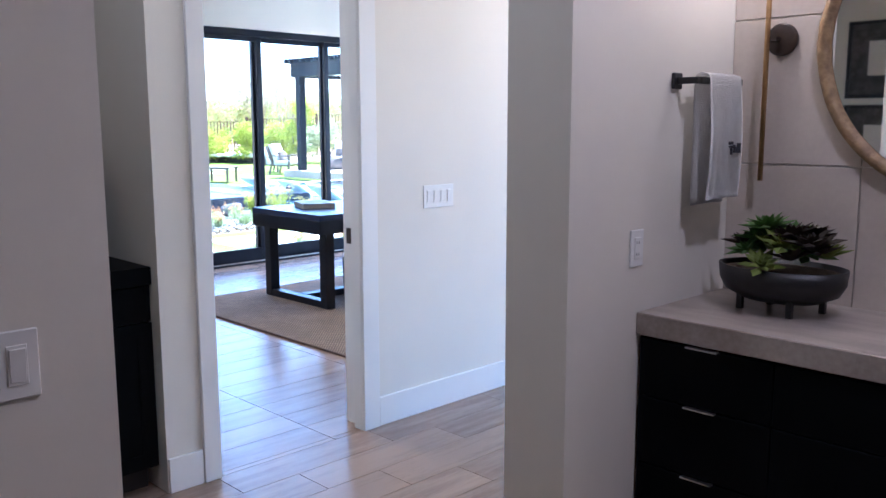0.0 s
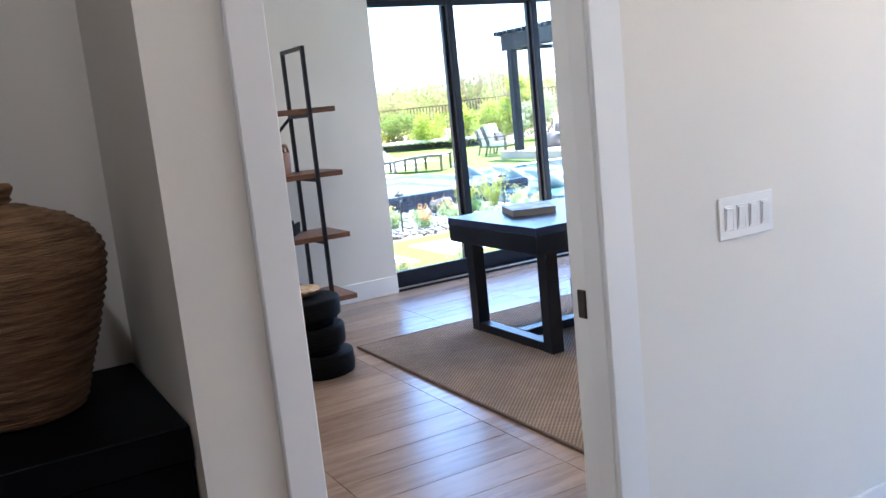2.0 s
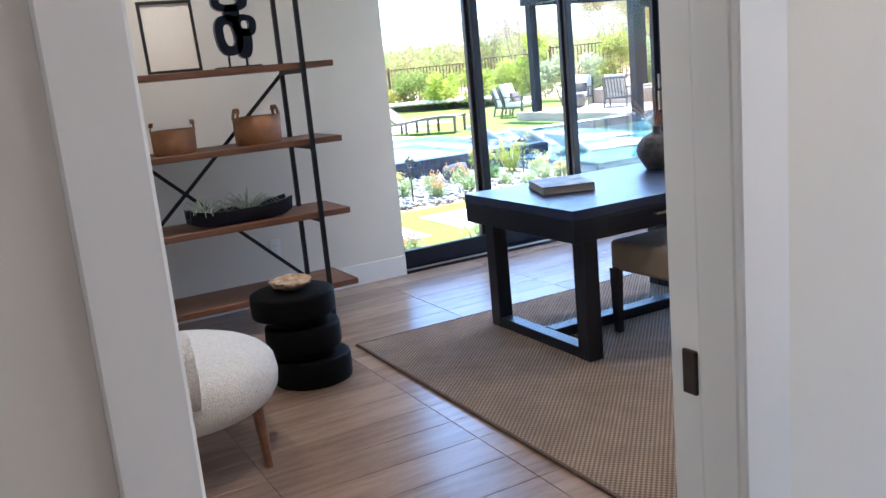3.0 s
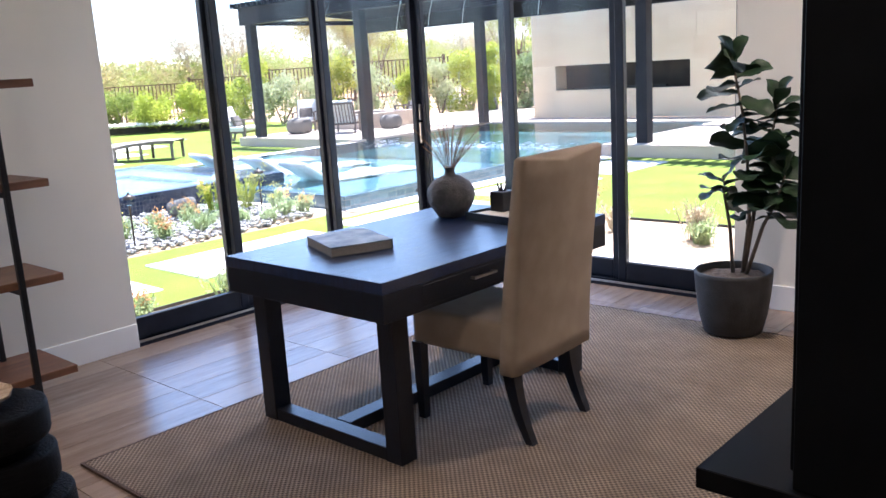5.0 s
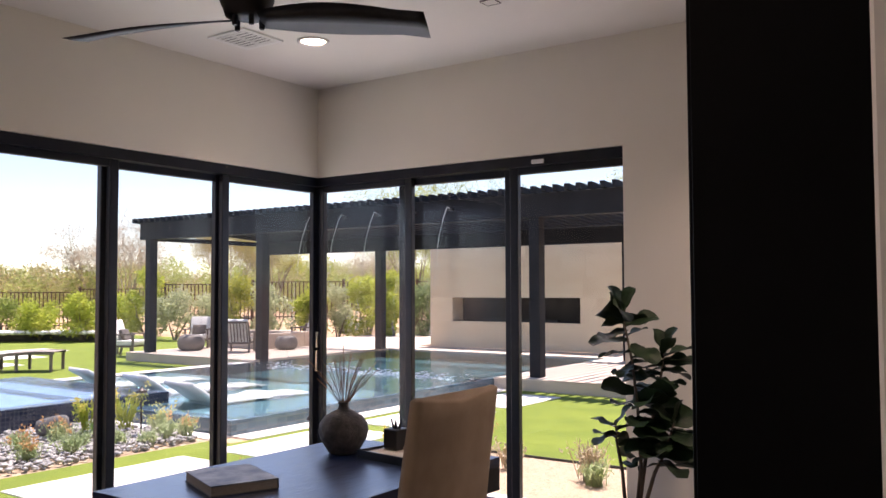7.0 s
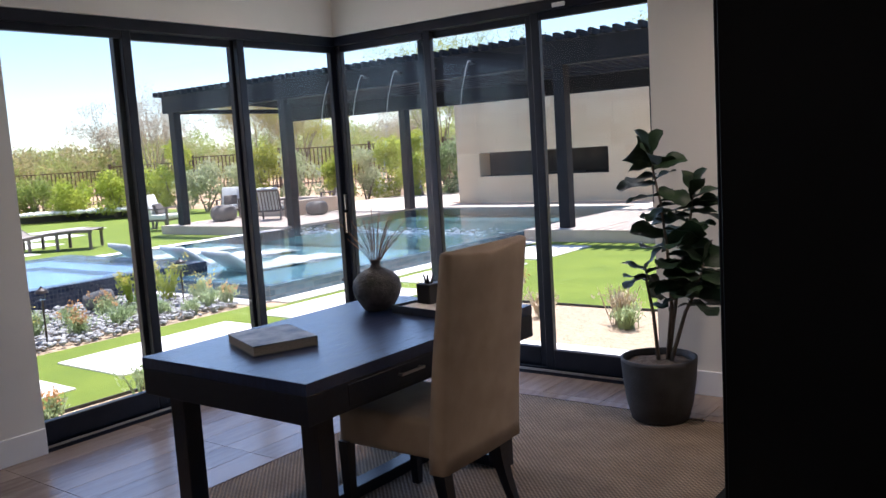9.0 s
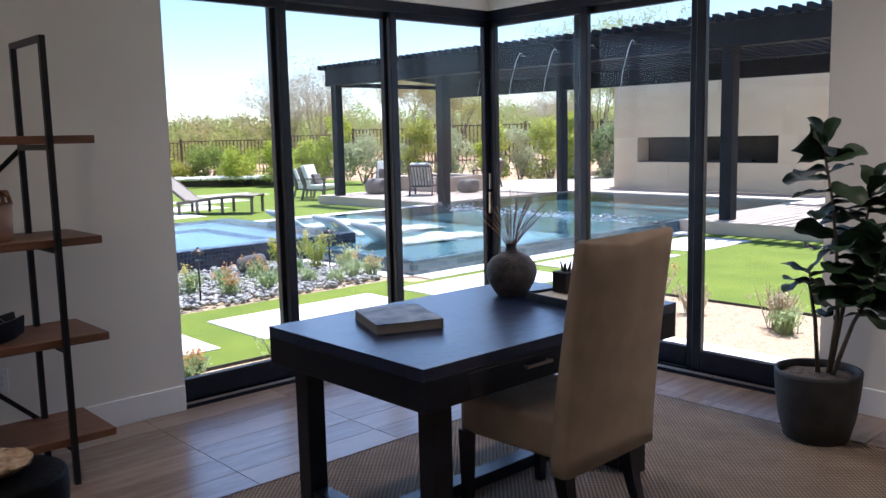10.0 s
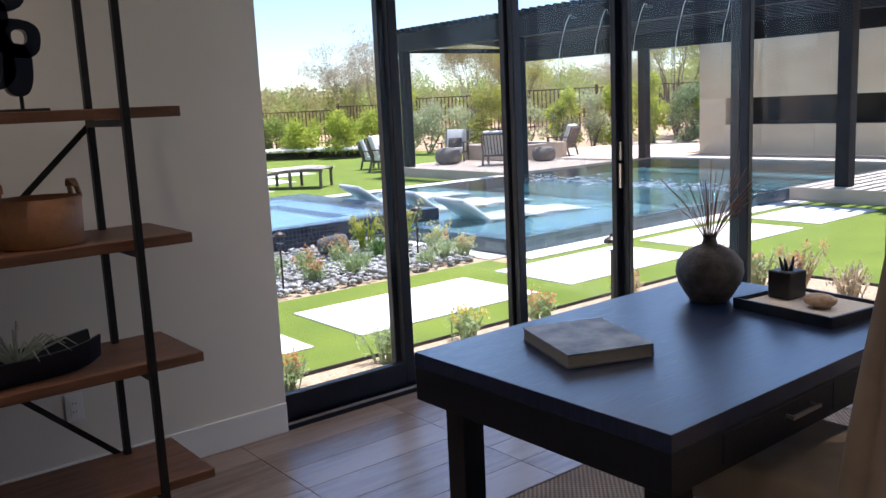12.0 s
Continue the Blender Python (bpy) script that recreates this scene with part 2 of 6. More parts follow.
BARK = mat("bark", (0.13, 0.10, 0.075), (0.25, 0.20, 0.15), scale=25, rough=0.95, bump=0.8, bump_scale=70, stretch=(3, 3, 0.6))
PLATE = mat("white_plastic", (0.76, 0.76, 0.74), (0.79, 0.79, 0.77), scale=5, rough=0.35, fine=0.05)
CHROME = mat("brushed_nickel", (0.55, 0.53, 0.50), (0.68, 0.66, 0.63), scale=30, rough=0.28, metal=1.0, stretch=(1, 12, 1))
BRONZE = mat("dark_bronze", (0.03, 0.021, 0.016), (0.055, 0.038, 0.027), scale=20, rough=0.4, metal=0.4)
BRASS = mat("aged_brass", (0.36, 0.22, 0.09), (0.48, 0.31, 0.14), scale=20, rough=0.35, metal=0.9)
GILT = mat("gilt_wood_frame", (0.20, 0.125, 0.06), (0.33, 0.22, 0.11), scale=30, rough=0.5, bump=0.5, bump_scale=60)
MIRROR = mat("mirror_glass", (0.86, 0.87, 0.87), (0.88, 0.88, 0.88), scale=1, rough=0.02, metal=1.0, fine=0.0)
TOWEL = mat("white_terry", (0.84, 0.83, 0.81), (0.88, 0.87, 0.85), scale=40, rough=1.0, bump=0.9, bump_scale=220)
STITCH = mat("dark_stitching", (0.03, 0.03, 0.04), (0.06, 0.06, 0.07), scale=60, rough=0.9)
COUNTER = mat("grey_stone_top", (0.23, 0.195, 0.165), (0.38, 0.335, 0.29), scale=3.5, rough=0.28, stretch=(1, 4, 1), fine=0.4)
WALLTILE = mat("stone_wall_tile", (0.46, 0.40, 0.34), (0.58, 0.52, 0.45), scale=1.8, rough=0.35, rand=0.1, fine=0.25)
PICTURE = mat("landscape_print", (0.16, 0.10, 0.06), (0.62, 0.48, 0.34), scale=2.6, rough=0.7, stretch=(1, 0.5, 3))
SHELL = mat("petrified_wood", (0.26, 0.15, 0.075), (0.60, 0.46, 0.31), scale=22, rough=0.6, bump=0.6, bump_scale=60)
AIRPLANT = mat("air_plant", (0.34, 0.38, 0.27), (0.52, 0.55, 0.43), scale=30, rough=0.7)
GLASS = clear("window_glass", (0.93, 0.955, 0.945), ior=1.28)
LAMPGLOW = glow("downlight_lens", (1.0, 0.83, 0.60), 9.0)
SCONCEGLOW = glow("sconce_bulb", (1.0, 0.70, 0.42), 30.0)
# outdoors
CONCRETE = mat("pale_concrete", (0.68, 0.63, 0.56), (0.77, 0.73, 0.66), scale=3, rough=0.85, bump=0.2, bump_scale=80)
TURF = mat("artificial_turf", (0.120, 0.168, 0.010), (0.182, 0.230, 0.018), scale=1.6, rough=0.95, bump=1.0, bump_scale=140, fine=0.5)
GRAVEL = mat("tan_gravel", (0.29, 0.195, 0.115), (0.52, 0.395, 0.27), scale=45, rough=0.95, bump=1.0, bump_scale=60, fine=0.6)
DIRT = mat("desert_ground", (0.38, 0.225, 0.12), (0.50, 0.33, 0.20), scale=2.5, rough=1.0, bump=0.6, bump_scale=30)
COBBLE = mat("river_stone", (0.19, 0.18, 0.17), (0.52, 0.495, 0.47), scale=14, rough=0.7, bump=0.2, bump_scale=60, rand=0.6)
SPATILE = tiled("spa_mosaic", (0.012, 0.018, 0.045), (0.04, 0.05, 0.085), (0.10, 0.11, 0.13), 0.05, 0.05)
POOLTILE = tiled("pool_waterline_tile", (0.035, 0.07, 0.10), (0.10, 0.16, 0.20), (0.12, 0.14, 0.15), 0.15, 0.075, mortar=0.03)
PLASTER = mat("pool_plaster", (0.020, 0.095, 0.125), (0.036, 0.14, 0.17), scale=1.2, rough=0.7)
SHELFPLASTER = mat("pool_ledge_plaster", (0.042, 0.115, 0.150), (0.065, 0.155, 0.19), scale=1.2, rough=0.7)
SPAPLASTER = mat("spa_plaster", (0.095, 0.185, 0.35), (0.145, 0.245, 0.42), scale=1.2, rough=0.7)
WATER = watery("pool_water", (0.80, 0.93, 0.96), 0.10, 5.0)
FOAM = mat("falling_water", (0.42, 0.44, 0.45), (0.58, 0.60, 0.61), scale=30, rough=0.15)
SPRAY = mat("white_foam", (0.80, 0.82, 0.83), (0.88, 0.89, 0.90), scale=30, rough=0.4)
PERGOLA = mat("grey_painted_steel", (0.009, 0.0095, 0.013), (0.016, 0.0165, 0.021), scale=3, rough=0.6, spec=0.15)
PAVER = mat("travertine_deck", (0.50, 0.39, 0.30), (0.62, 0.51, 0.41), scale=2.5, rough=0.8, bump=0.2, rand=0.3)
FIRESTONE = mat("limestone_panel", (0.69, 0.545, 0.375), (0.83, 0.70, 0.51), scale=1.4, rough=0.85, bump=0.3, bump_scale=40, stretch=(0.5, 1, 2), rand=0.2)
SOOT = mat("firebox_black", (0.02, 0.018, 0.016), (0.05, 0.042, 0.035), scale=4, rough=0.9)
RESIN = mat("white_resin", (0.56, 0.55, 0.53), (0.66, 0.65, 0.63), scale=3, rough=0.45)
TEAK = mat("weathered_wood", (0.11, 0.085, 0.07), (0.20, 0.16, 0.135), scale=14, rough=0.8, stretch=(1, 6, 6))
SLING = mat("taupe_sling", (0.24, 0.20, 0.165), (0.32, 0.27, 0.225), scale=20, rough=0.9)
CUSHION = mat("white_cushion", (0.70, 0.68, 0.64), (0.80, 0.78, 0.74), scale=8, rough=0.95, bump=0.3)
PILLOW = mat("dark_pillow", (0.09, 0.075, 0.065), (0.15, 0.125, 0.11), scale=8, rough=0.95)
POUF = mat("taupe_wicker", (0.13, 0.115, 0.105), (0.22, 0.20, 0.18), scale=40, rough=0.95, bump=0.8, bump_scale=60)
BOULDER = mat("grey_boulder", (0.075, 0.07, 0.068), (0.15, 0.14, 0.135), scale=5, rough=0.9, bump=0.8, bump_scale=25)
RUST = mat("rusty_brown_steel", (0.075, 0.045, 0.030), (0.14, 0.085, 0.055), scale=6, rough=0.85)
EDGING = mat("dark_edging", (0.03, 0.028, 0.026), (0.06, 0.055, 0.05), scale=10, rough=0.7)


def leafy(name, a, b):
    m = mat(name, a, b, scale=1.3, rough=0.65, fine=0.3, bump_scale=12)
    p = m.node_tree.nodes["Principled BSDF"]
    n, link = m.node_tree.nodes, m.node_tree.links
    tl = n.new("ShaderNodeBsdfTranslucent")
    ramp = [x for x in n if x.type == 'VALTORGB'][0]
    link.new(ramp.outputs[0], tl.inputs[0])
    mx = n.new("ShaderNodeMixShader")
    mx.inputs[0].default_value = 0.6
    link.new(p.outputs[0], mx.inputs[1])
    link.new(tl.outputs[0], mx.inputs[2])
    link.new(mx.outputs[0], n["Material Output"].inputs[0])
    return m


LEAF = {
    "bright": leafy("bright_leaf", (0.30, 0.37, 0.040), (0.52, 0.54, 0.095)),
    "yellow": leafy("yellow_green_leaf", (0.32, 0.33, 0.045), (0.50, 0.46, 0.10)),
    "olive": leafy("olive_leaf", (0.18, 0.25, 0.10), (0.32, 0.38, 0.20)),
    "dark": leafy("deep_leaf", (0.19, 0.25, 0.045), (0.33, 0.38, 0.09)),
    "grey": leafy("grey_green_leaf", (0.34, 0.37, 0.19), (0.50, 0.51, 0.31)),
    "dry": leafy("dry_twig", (0.36, 0.31, 0.22), (0.50, 0.45, 0.34)),
    "straw": leafy("straw_grass", (0.48, 0.39, 0.26), (0.64, 0.54, 0.40)),
    "orange": leafy("orange_flower", (0.60, 0.31, 0.12), (0.73, 0.46, 0.23)),
    "yellowflower": leafy("yellow_flower", (0.62, 0.50, 0.10), (0.75, 0.65, 0.22)),
    "succulent": leafy("succulent_leaf", (0.10, 0.19, 0.05), (0.22, 0.36, 0.10)),
    "burgundy": leafy("burgundy_leaf", (0.05, 0.035, 0.03), (0.09, 0.08, 0.045)),
    "agave": leafy("blue_green_leaf", (0.34, 0.42, 0.20), (0.52, 0.58, 0.32)),
    "far": leafy("far_scrub", (0.25, 0.30, 0.07), (0.42, 0.45, 0.15)),
    "fartan": leafy("far_dry_scrub", (0.30, 0.26, 0.10), (0.44, 0.38, 0.18)),
}


# ---- building blocks ----
def box(bm, x0, y0, z0, x1, y1, z1):
    v = [bm.verts.new(p) for p in ((x0, y0, z0), (x1, y0, z0), (x1, y1, z0), (x0, y1, z0), (x0, y0, z1), (x1, y0, z1), (x1, y1, z1), (x0, y1, z1))]
    for q in ((3, 2, 1, 0), (4, 5, 6, 7), (0, 1, 5, 4), (1, 2, 6, 5), (2, 3, 7, 6), (3, 0, 4, 7)):
        bm.faces.new([v[i] for i in q])
    return v


def boxes(*rows, bevel=0.0, seg=1):
    bm = bmesh.new()
    for r in rows:
        box(bm, *r)
    if bevel:
        bmesh.ops.bevel(bm, geom=bm.edges[:], offset=bevel, segments=seg, affect='EDGES', clamp_overlap=True)
    return bm


def lathe(profile, seg=32, close=True):
    """Turn (radius, height) pairs round the z axis."""
    bm = bmesh.new()
    rings = [[bm.verts.new((r * math.cos(2 * math.pi * k / seg), r * math.sin(2 * math.pi * k / seg), z)) for k in range(seg)] for r, z in profile]
    for a, b in zip(rings, rings[1:]):
        for k in range(seg):
            bm.faces.new((a[k], a[(k + 1) % seg], b[(k + 1) % seg], b[k]))
    if close:
        bm.faces.new(rings[0][::-1])
        bm.faces.new(rings[-1])
    return bm


def tube(bm, pts, radii, seg=8):
    """A round bar along points."""
    rings = []
    pts = [Vector(p) for p in pts]
    if not hasattr(radii, "__len__"):
        radii = [radii] * len(pts)
    for i, p in enumerate(pts):
        d = (pts[min(i + 1, len(pts) - 1)] - pts[max(i - 1, 0)]).normalized()
        side = d.orthogonal().normalized() if not rings else (side - d * side.dot(d)).normalized()
        up = d.cross(side)
        rings.append([bm.verts.new(p + (side * math.cos(2 * math.pi * k / seg) + up * math.sin(2 * math.pi * k / seg)) * radii[i]) for k in range(seg)])
    for a, b in zip(rings, rings[1:]):
        for k in range(seg):
            bm.faces.new((a[k], a[(k + 1) % seg], b[(k + 1) % seg], b[k]))
    bm.faces.new(rings[0][::-1])
    bm.faces.new(rings[-1])
    return bm


def bar(bm, a, b, w, h):
    """A square bar from a to b, w across and h high."""
    a, b = Vector(a), Vector(b)
    d = (b - a).normalized()
    ref = Vector((0, 0, 1)) if abs(d.z) < 0.9 else Vector((0, 1, 0))
    s = d.cross(ref).normalized()
    u = s.cross(d)
    q = [(-w / 2, -h / 2), (w / 2, -h / 2), (w / 2, h / 2), (-w / 2, h / 2)]
    A = [bm.verts.new(a + s * i + u * j) for i, j in q]
    B = [bm.verts.new(b + s * i + u * j) for i, j in q]
    for k in range(4):
        bm.faces.new((A[k], A[(k + 1) % 4], B[(k + 1) % 4], B[k]))
    bm.faces.new(A[::-1])
    bm.faces.new(B)
    return bm


def prism(outline, z0, z1):
    """An upright slab over a flat outline."""
    bm = bmesh.new()
    lo = [bm.verts.new((x, y, z0)) for x, y in outline]
    hi = [bm.verts.new((x, y, z1)) for x, y in outline]
    bm.faces.new(lo[::-1])
    bm.faces.new(hi)
    for k in range(len(lo)):
        j = (k + 1) % len(lo)
        bm.faces.new((lo[k], lo[j], hi[j], hi[k]))
    return bm


def moved(bm, m):
    bm.transform(m)
    return bm


def joined(*bms):
    out = bmesh.new()
    for b in bms:
        me = bpy.data.meshes.new("tmp")
        b.to_mesh(me)
        out.from_mesh(me)
        bpy.data.meshes.remove(me)
    return out


def to_mesh(name, bm, material, smooth=False):
    bmesh.ops.recalc_face_normals(bm, faces=bm.faces[:])
    me = bpy.data.meshes.new(name)
    bm.to_mesh(me)
    bm.free()
    me.materials.append(material)
    if smooth:
        me.polygons.foreach_set("use_smooth", [True] * len(me.polygons))
    return me


def part(name, bm, material, parent=None, label="", smooth=False):
    ob = new(name, to_mesh(name, bm, material, smooth))
    if parent:
        ob.parent = parent
    return tagged(ob, label)


def thing(name, label, category, m=None, group="", kind=""):
    ob = new(name)
    ob.empty_display_size = 0.1
    if m is not None:
        ob.matrix_world = m
    return tagged(ob, label, category, group, kind)


def solid(name, bm, material, label, category, m=None, group="", kind="", smooth=False):
    ob = part(name, bm, material, smooth=smooth)
    if m is not None:
        ob.matrix_world = m
    return tagged(ob, label, category, group, kind)


def setting(name, bm, material, label="", category="", smooth=False):
    return solid(name, bm, material, label, category or name.split("_")[0], kind="structure", smooth=smooth)


def smooth_bevel(bm, width, seg=3):
    bmesh.ops.bevel(bm, geom=bm.edges[:], offset=width, segments=seg, profile=0.6, affect='EDGES', clamp_overlap=True)
    return bm


# ---- the house ----
XF, YR = -7.91, 7.07            # inner faces of the far wall and of the glazed side wall
XD, XI = -3.30, -3.452           # door wall: hall face, study face
YL = 1.98                       # study's third wall
CEILING, HEAD = 3.08, 2.402
G0, GY, GX = 4.575, 7.07, -5.42     # glazing: from G0 along the far wall to the corner, and on to GX
DOOR0, DOOR1, DOORTOP = 2.12, 2.882, 2.44
DOOR2 = 2.918                   # the pocket side's jamb on the study face, set back from the hall's
PX, PX2 = -1.655, -1.885         # powder-room wall with the wide opening
OPEN0, OPEN1 = 1.005, 2.302
GROUND = -0.05

setting("floor_slab", boxes((-8.12, -1.6, -0.30, 1.9, 7.28, -0.012)), GROUT, "grey mortar bed under wood-look floor tiles", "floor")
setting("ceiling", boxes((-8.13, -1.6, CEILING, 1.9, 7.29, CEILING + 0.2), (-3.47, 7.29, CEILING, 0.8, 9.4, CEILING + 0.2)), CEIL, "plain matt off-white plaster ceiling", "ceiling")
# Unseen eave; its depth is set to stop sun entering at the glass.
setting("roof_eave", joined(boxes((-8.45, 0.5, 3.30, -8.13, 8.05, 3.55)), boxes((-8.13, 7.29, 3.30, -3.6, 8.05, 3.55))), PAINT, "unseen plastered roof eave over the glass corner, sized to block sun", "roof")

# far wall and glazed side wall, with the header band over the open glass corner
setting("wall_far", boxes((XF - 0.22, YL - 0.12, 0, XF, G0, CEILING), (XF - 0.22, G0, HEAD, XF, YR + 0.22, CEILING)), PAINT, "off-white painted wall with a deep plaster header", "wall")
setting("wall_side", boxes((GX, YR, 0, XI + 0.17, YR + 0.22, CEILING), (XF, YR, HEAD, GX, YR + 0.22, CEILING)), PAINT, "off-white painted wall beside the glass corner", "wall")
setting("wall_study_end", boxes((XF, YL - 0.092, 0, XD, YL, CEILING)), PAINT, "plain off-white painted wall", "wall")
# door wall with its opening
setting("wall_door", boxes((XI, YL, 0, XD, DOOR0 - 0.02, CEILING), (XI, DOOR2 + 0.02, 0, XD, YR, CEILING), (XD - 0.060, DOOR1 + 0.02, 0, XD, DOOR2 + 0.02, CEILING), (XI, DOOR0 - 0.02, DOORTOP + 0.02, XD - 0.060, DOOR2 + 0.02, CEILING),
                           (XD - 0.060, DOOR0 - 0.02, DOORTOP + 0.02, XD, DOOR1 + 0.02, CEILING)),
        PAINT, "white painted hall wall with a doorway", "wall")
setting("wall_alcove_back", boxes((-4.05, -1.6, 0, -3.93, 1.888, CEILING)), PAINT, "white painted back of a furniture alcove", "wall")
setting("wall_alcove_side", boxes((-3.93, 1.885, 0, XD + 0.001, YL - 0.001, CEILING)), PAINT, "white painted side of a furniture alcove", "wall")
# powder-room wall with a wide cased opening
setting("wall_opening", boxes((PX2, -1.6, 0, PX, OPEN0, CEILING), (PX2, OPEN1, 0, PX, 3.42, CEILING), (PX2, OPEN0, 2.7, PX, OPEN1, CEILING)), PAINT, "painted partition wall with a wide opening", "wall")
setting("wall_vanity", boxes((PX, 3.22, 0, 1.9, 3.42, CEILING)), PAINT, "wall behind the vanity", "wall")
setting("wall_behind", boxes((1.7, -1.6, 0, 1.9, 3.22, CEILING)), PAINT, "plain painted wall", "wall")
setting("wall_hall_south", boxes((-3.92, -1.8, 0, 1.9, -1.6, CEILING)), PAINT, "plain painted wall", "wall")
# the unseen hall past the vanity wall, with large windows assumed for daylight
setting("wall_hall_east", boxes((0.6, 3.42, 0, 0.8, 4.0, CEILING), (0.6, 8.8, 0, 0.8, 9.4, CEILING), (0.6, 4.0, 2.7, 0.8, 8.8, CEILING)), PAINT, "plain painted hall wall", "wall")
setting("wall_hall_end", boxes((-3.47, 9.2, 0, -3.2, 9.4, CEILING), (0.4, 9.2, 0, 0.6, 9.4, CEILING), (-3.2, 9.2, 2.7, 0.4, 9.4, CEILING)), PAINT, "hall end wall with a tall window opening", "wall")
setting("wall_hall_west", boxes((XI, YR, 0, XD, 9.2, CEILING)), PAINT, "white painted hall wall", "wall")
setting("floor_hall_end", boxes((XI, 7.28, -0.30, 0.8, 9.4, -0.002)), PLANK, "wood-look tile floor", "floor")

# baseboards
BB, BT = 0.145, 0.014


def baseboard(*rows):
    setting("baseboard", boxes(*rows, bevel=0.003), TRIM, "flat white painted baseboard", "baseboard")


baseboard((XF, YL, 0, XF + BT, G0 - 0.003, BB))
baseboard((GX + 0.003, YR - BT, 0, -4.0, YR, BB))
baseboard((XD, DOOR1 + 0.102, 0, XD + BT, 9.19, BB))
baseboard((XD, 1.888, 0, XD + BT, DOOR0 - 0.082, BB))
baseboard((XF + BT + 0.002, YL, 0, XI, YL + BT, BB))
baseboard((PX2 - BT, OPEN1 + 0.001, 0, PX2, 3.41, BB))


# ---- doorway: jambs, casings, slot of the sliding door ----
casing = thing("door_frame", "white painted flat door casing with a pocket-door slot", "door frame", kind="structure")
for name, rows in (
    ("casing", ((XD, DOOR0 - 0.080, 0, XD + 0.019, DOOR0 - 0.003, DOORTOP + 0.09),)),
    ("casing", ((XD, DOOR1 + 0.003, 0, XD + 0.019, DOOR1 + 0.100, DOORTOP + 0.09),)),
    ("casing", ((XD, DOOR0 - 0.003, DOORTOP + 0.003, XD + 0.019, DOOR1 + 0.003, DOORTOP + 0.09),)),
    ("casing", ((XI - 0.018, DOOR0 - 0.090, 0, XI, DOOR0 - 0.003, DOORTOP + 0.09),)),
    ("casing", ((XI - 0.018, DOOR2 + 0.003, 0, XI, DOOR2 + 0.092, DOORTOP + 0.09),)),
    ("casing", ((XI - 0.018, DOOR0 - 0.003, DOORTOP + 0.003, XI, DOOR2 + 0.003, DOORTOP + 0.09),)),
    ("jamb", ((XI - 0.005, DOOR0 - 0.020, 0, XD + 0.006, DOOR0, DOORTOP),)),
    ("jamb", ((XI - 0.005, DOOR2, 0, XI + 0.052, DOOR2 + 0.0195, DOORTOP),)),
    ("jamb", ((XD - 0.060, DOOR1, 0, XD + 0.006, DOOR1 + 0.020, DOORTOP),)),
    ("head_jamb", ((XI - 0.005, DOOR0, DOORTOP, XD - 0.061, DOOR2, DOORTOP + 0.019), (XD - 0.060, DOOR0, DOORTOP, XD + 0.006, DOOR1, DOORTOP + 0.019))),
):
    part(name, boxes(*rows, bevel=0.003), TRIM, casing)
pocket = thing("sliding_door", "white sliding door parked in its wall pocket", "door", kind="structure")
part("door_leaf", boxes((XI + 0.060, DOOR1 + 0.026, 0.01, XD - 0.068, DOOR2 + 0.0195, DOORTOP - 0.01), bevel=0.003), TRIM, pocket)
part("latch_plate", boxes((XI + 0.016, DOOR2 - 0.006, 0.895, XI + 0.046, DOOR2 + 0.002, 0.970), bevel=0.002), BRONZE, pocket, "dark bronze flush latch")


# ---- glazing ----
def slider(name, axis, a, b, plane, z0=0.03, z1=2.35, handle=None):
    """One sliding glass panel. axis 'y': it runs along y in the plane x; axis 'x' likewise."""
    t, stile, rail_lo, rail_hi = 0.045, 0.060, 0.125, 0.06

    def row(u0, w0, u1, w1, d=t):
        if axis == "y":
            return (plane - d, u0, w0, plane, u1, w1)
        return (u0, plane, w0, u1, plane + d, w1)

    w = thing(name, "black metal framed sliding glass panel", "window", kind="structure")
    part("stile", boxes(row(a, z0, a + stile, z1), bevel=0.004), FRAMEMETAL, w)
    part("stile", boxes(row(b - stile, z0, b, z1), bevel=0.004), FRAMEMETAL, w)
    part("bottom_rail", boxes(row(a + stile, z0, b - stile, z0 + rail_lo), bevel=0.004), FRAMEMETAL, w)
    part("top_rail", boxes(row(a + stile, z1 - rail_hi, b - stile, z1), bevel=0.004), FRAMEMETAL, w)
    g = row(a + stile - 0.005, z0 + rail_lo - 0.005, b - stile + 0.005, z1 - rail_hi + 0.005, 0.008)
    if axis == "y":
        g = (g[0] - 0.018, g[1], g[2], g[3] - 0.018, g[4], g[5])
    else:
        g = (g[0], g[1] + 0.018, g[2], g[3], g[4] + 0.018, g[5])
    pane = part("pane", boxes(g), GLASS, w, "clear glass pane")
    pane.visible_shadow = False
    if handle is not None:
        hx = plane + 0.012 if axis == "y" else handle
        hy = handle if axis == "y" else plane - 0.012
        bm = bmesh.new()
        box(bm, hx - 0.012, hy - 0.014, 0.92, hx + 0.012, hy + 0.014, 1.08)
        box(bm, hx - 0.010, hy - 0.010, 1.10, hx + 0.010, hy + 0.010, 1.22)
        part("pull_handle", smooth_bevel(bm, 0.003, 1), CHROME, w, "small satin metal pull")
    return w


XG, YG = XF - 0.055, YR + 0.055
slider("window_1", "y", G0 - 0.07, 5.392, XG)
slider("window_2", "y", 5.304, 6.236, XG - 0.05)
slider("window_3", "y", 6.194, 7.145, XG, handle=7.115)
slider("window_4", "x", -7.960, -7.050, YG, z0=0.03)
slider("window_5", "x", -7.202, -6.247, YG + 0.05)
slider("window_6", "x", -6.238, GX + 0.07, YG)
track = thing("sliding_track", "black ridged floor and head track of the sliding glass", "window track", kind="structure")
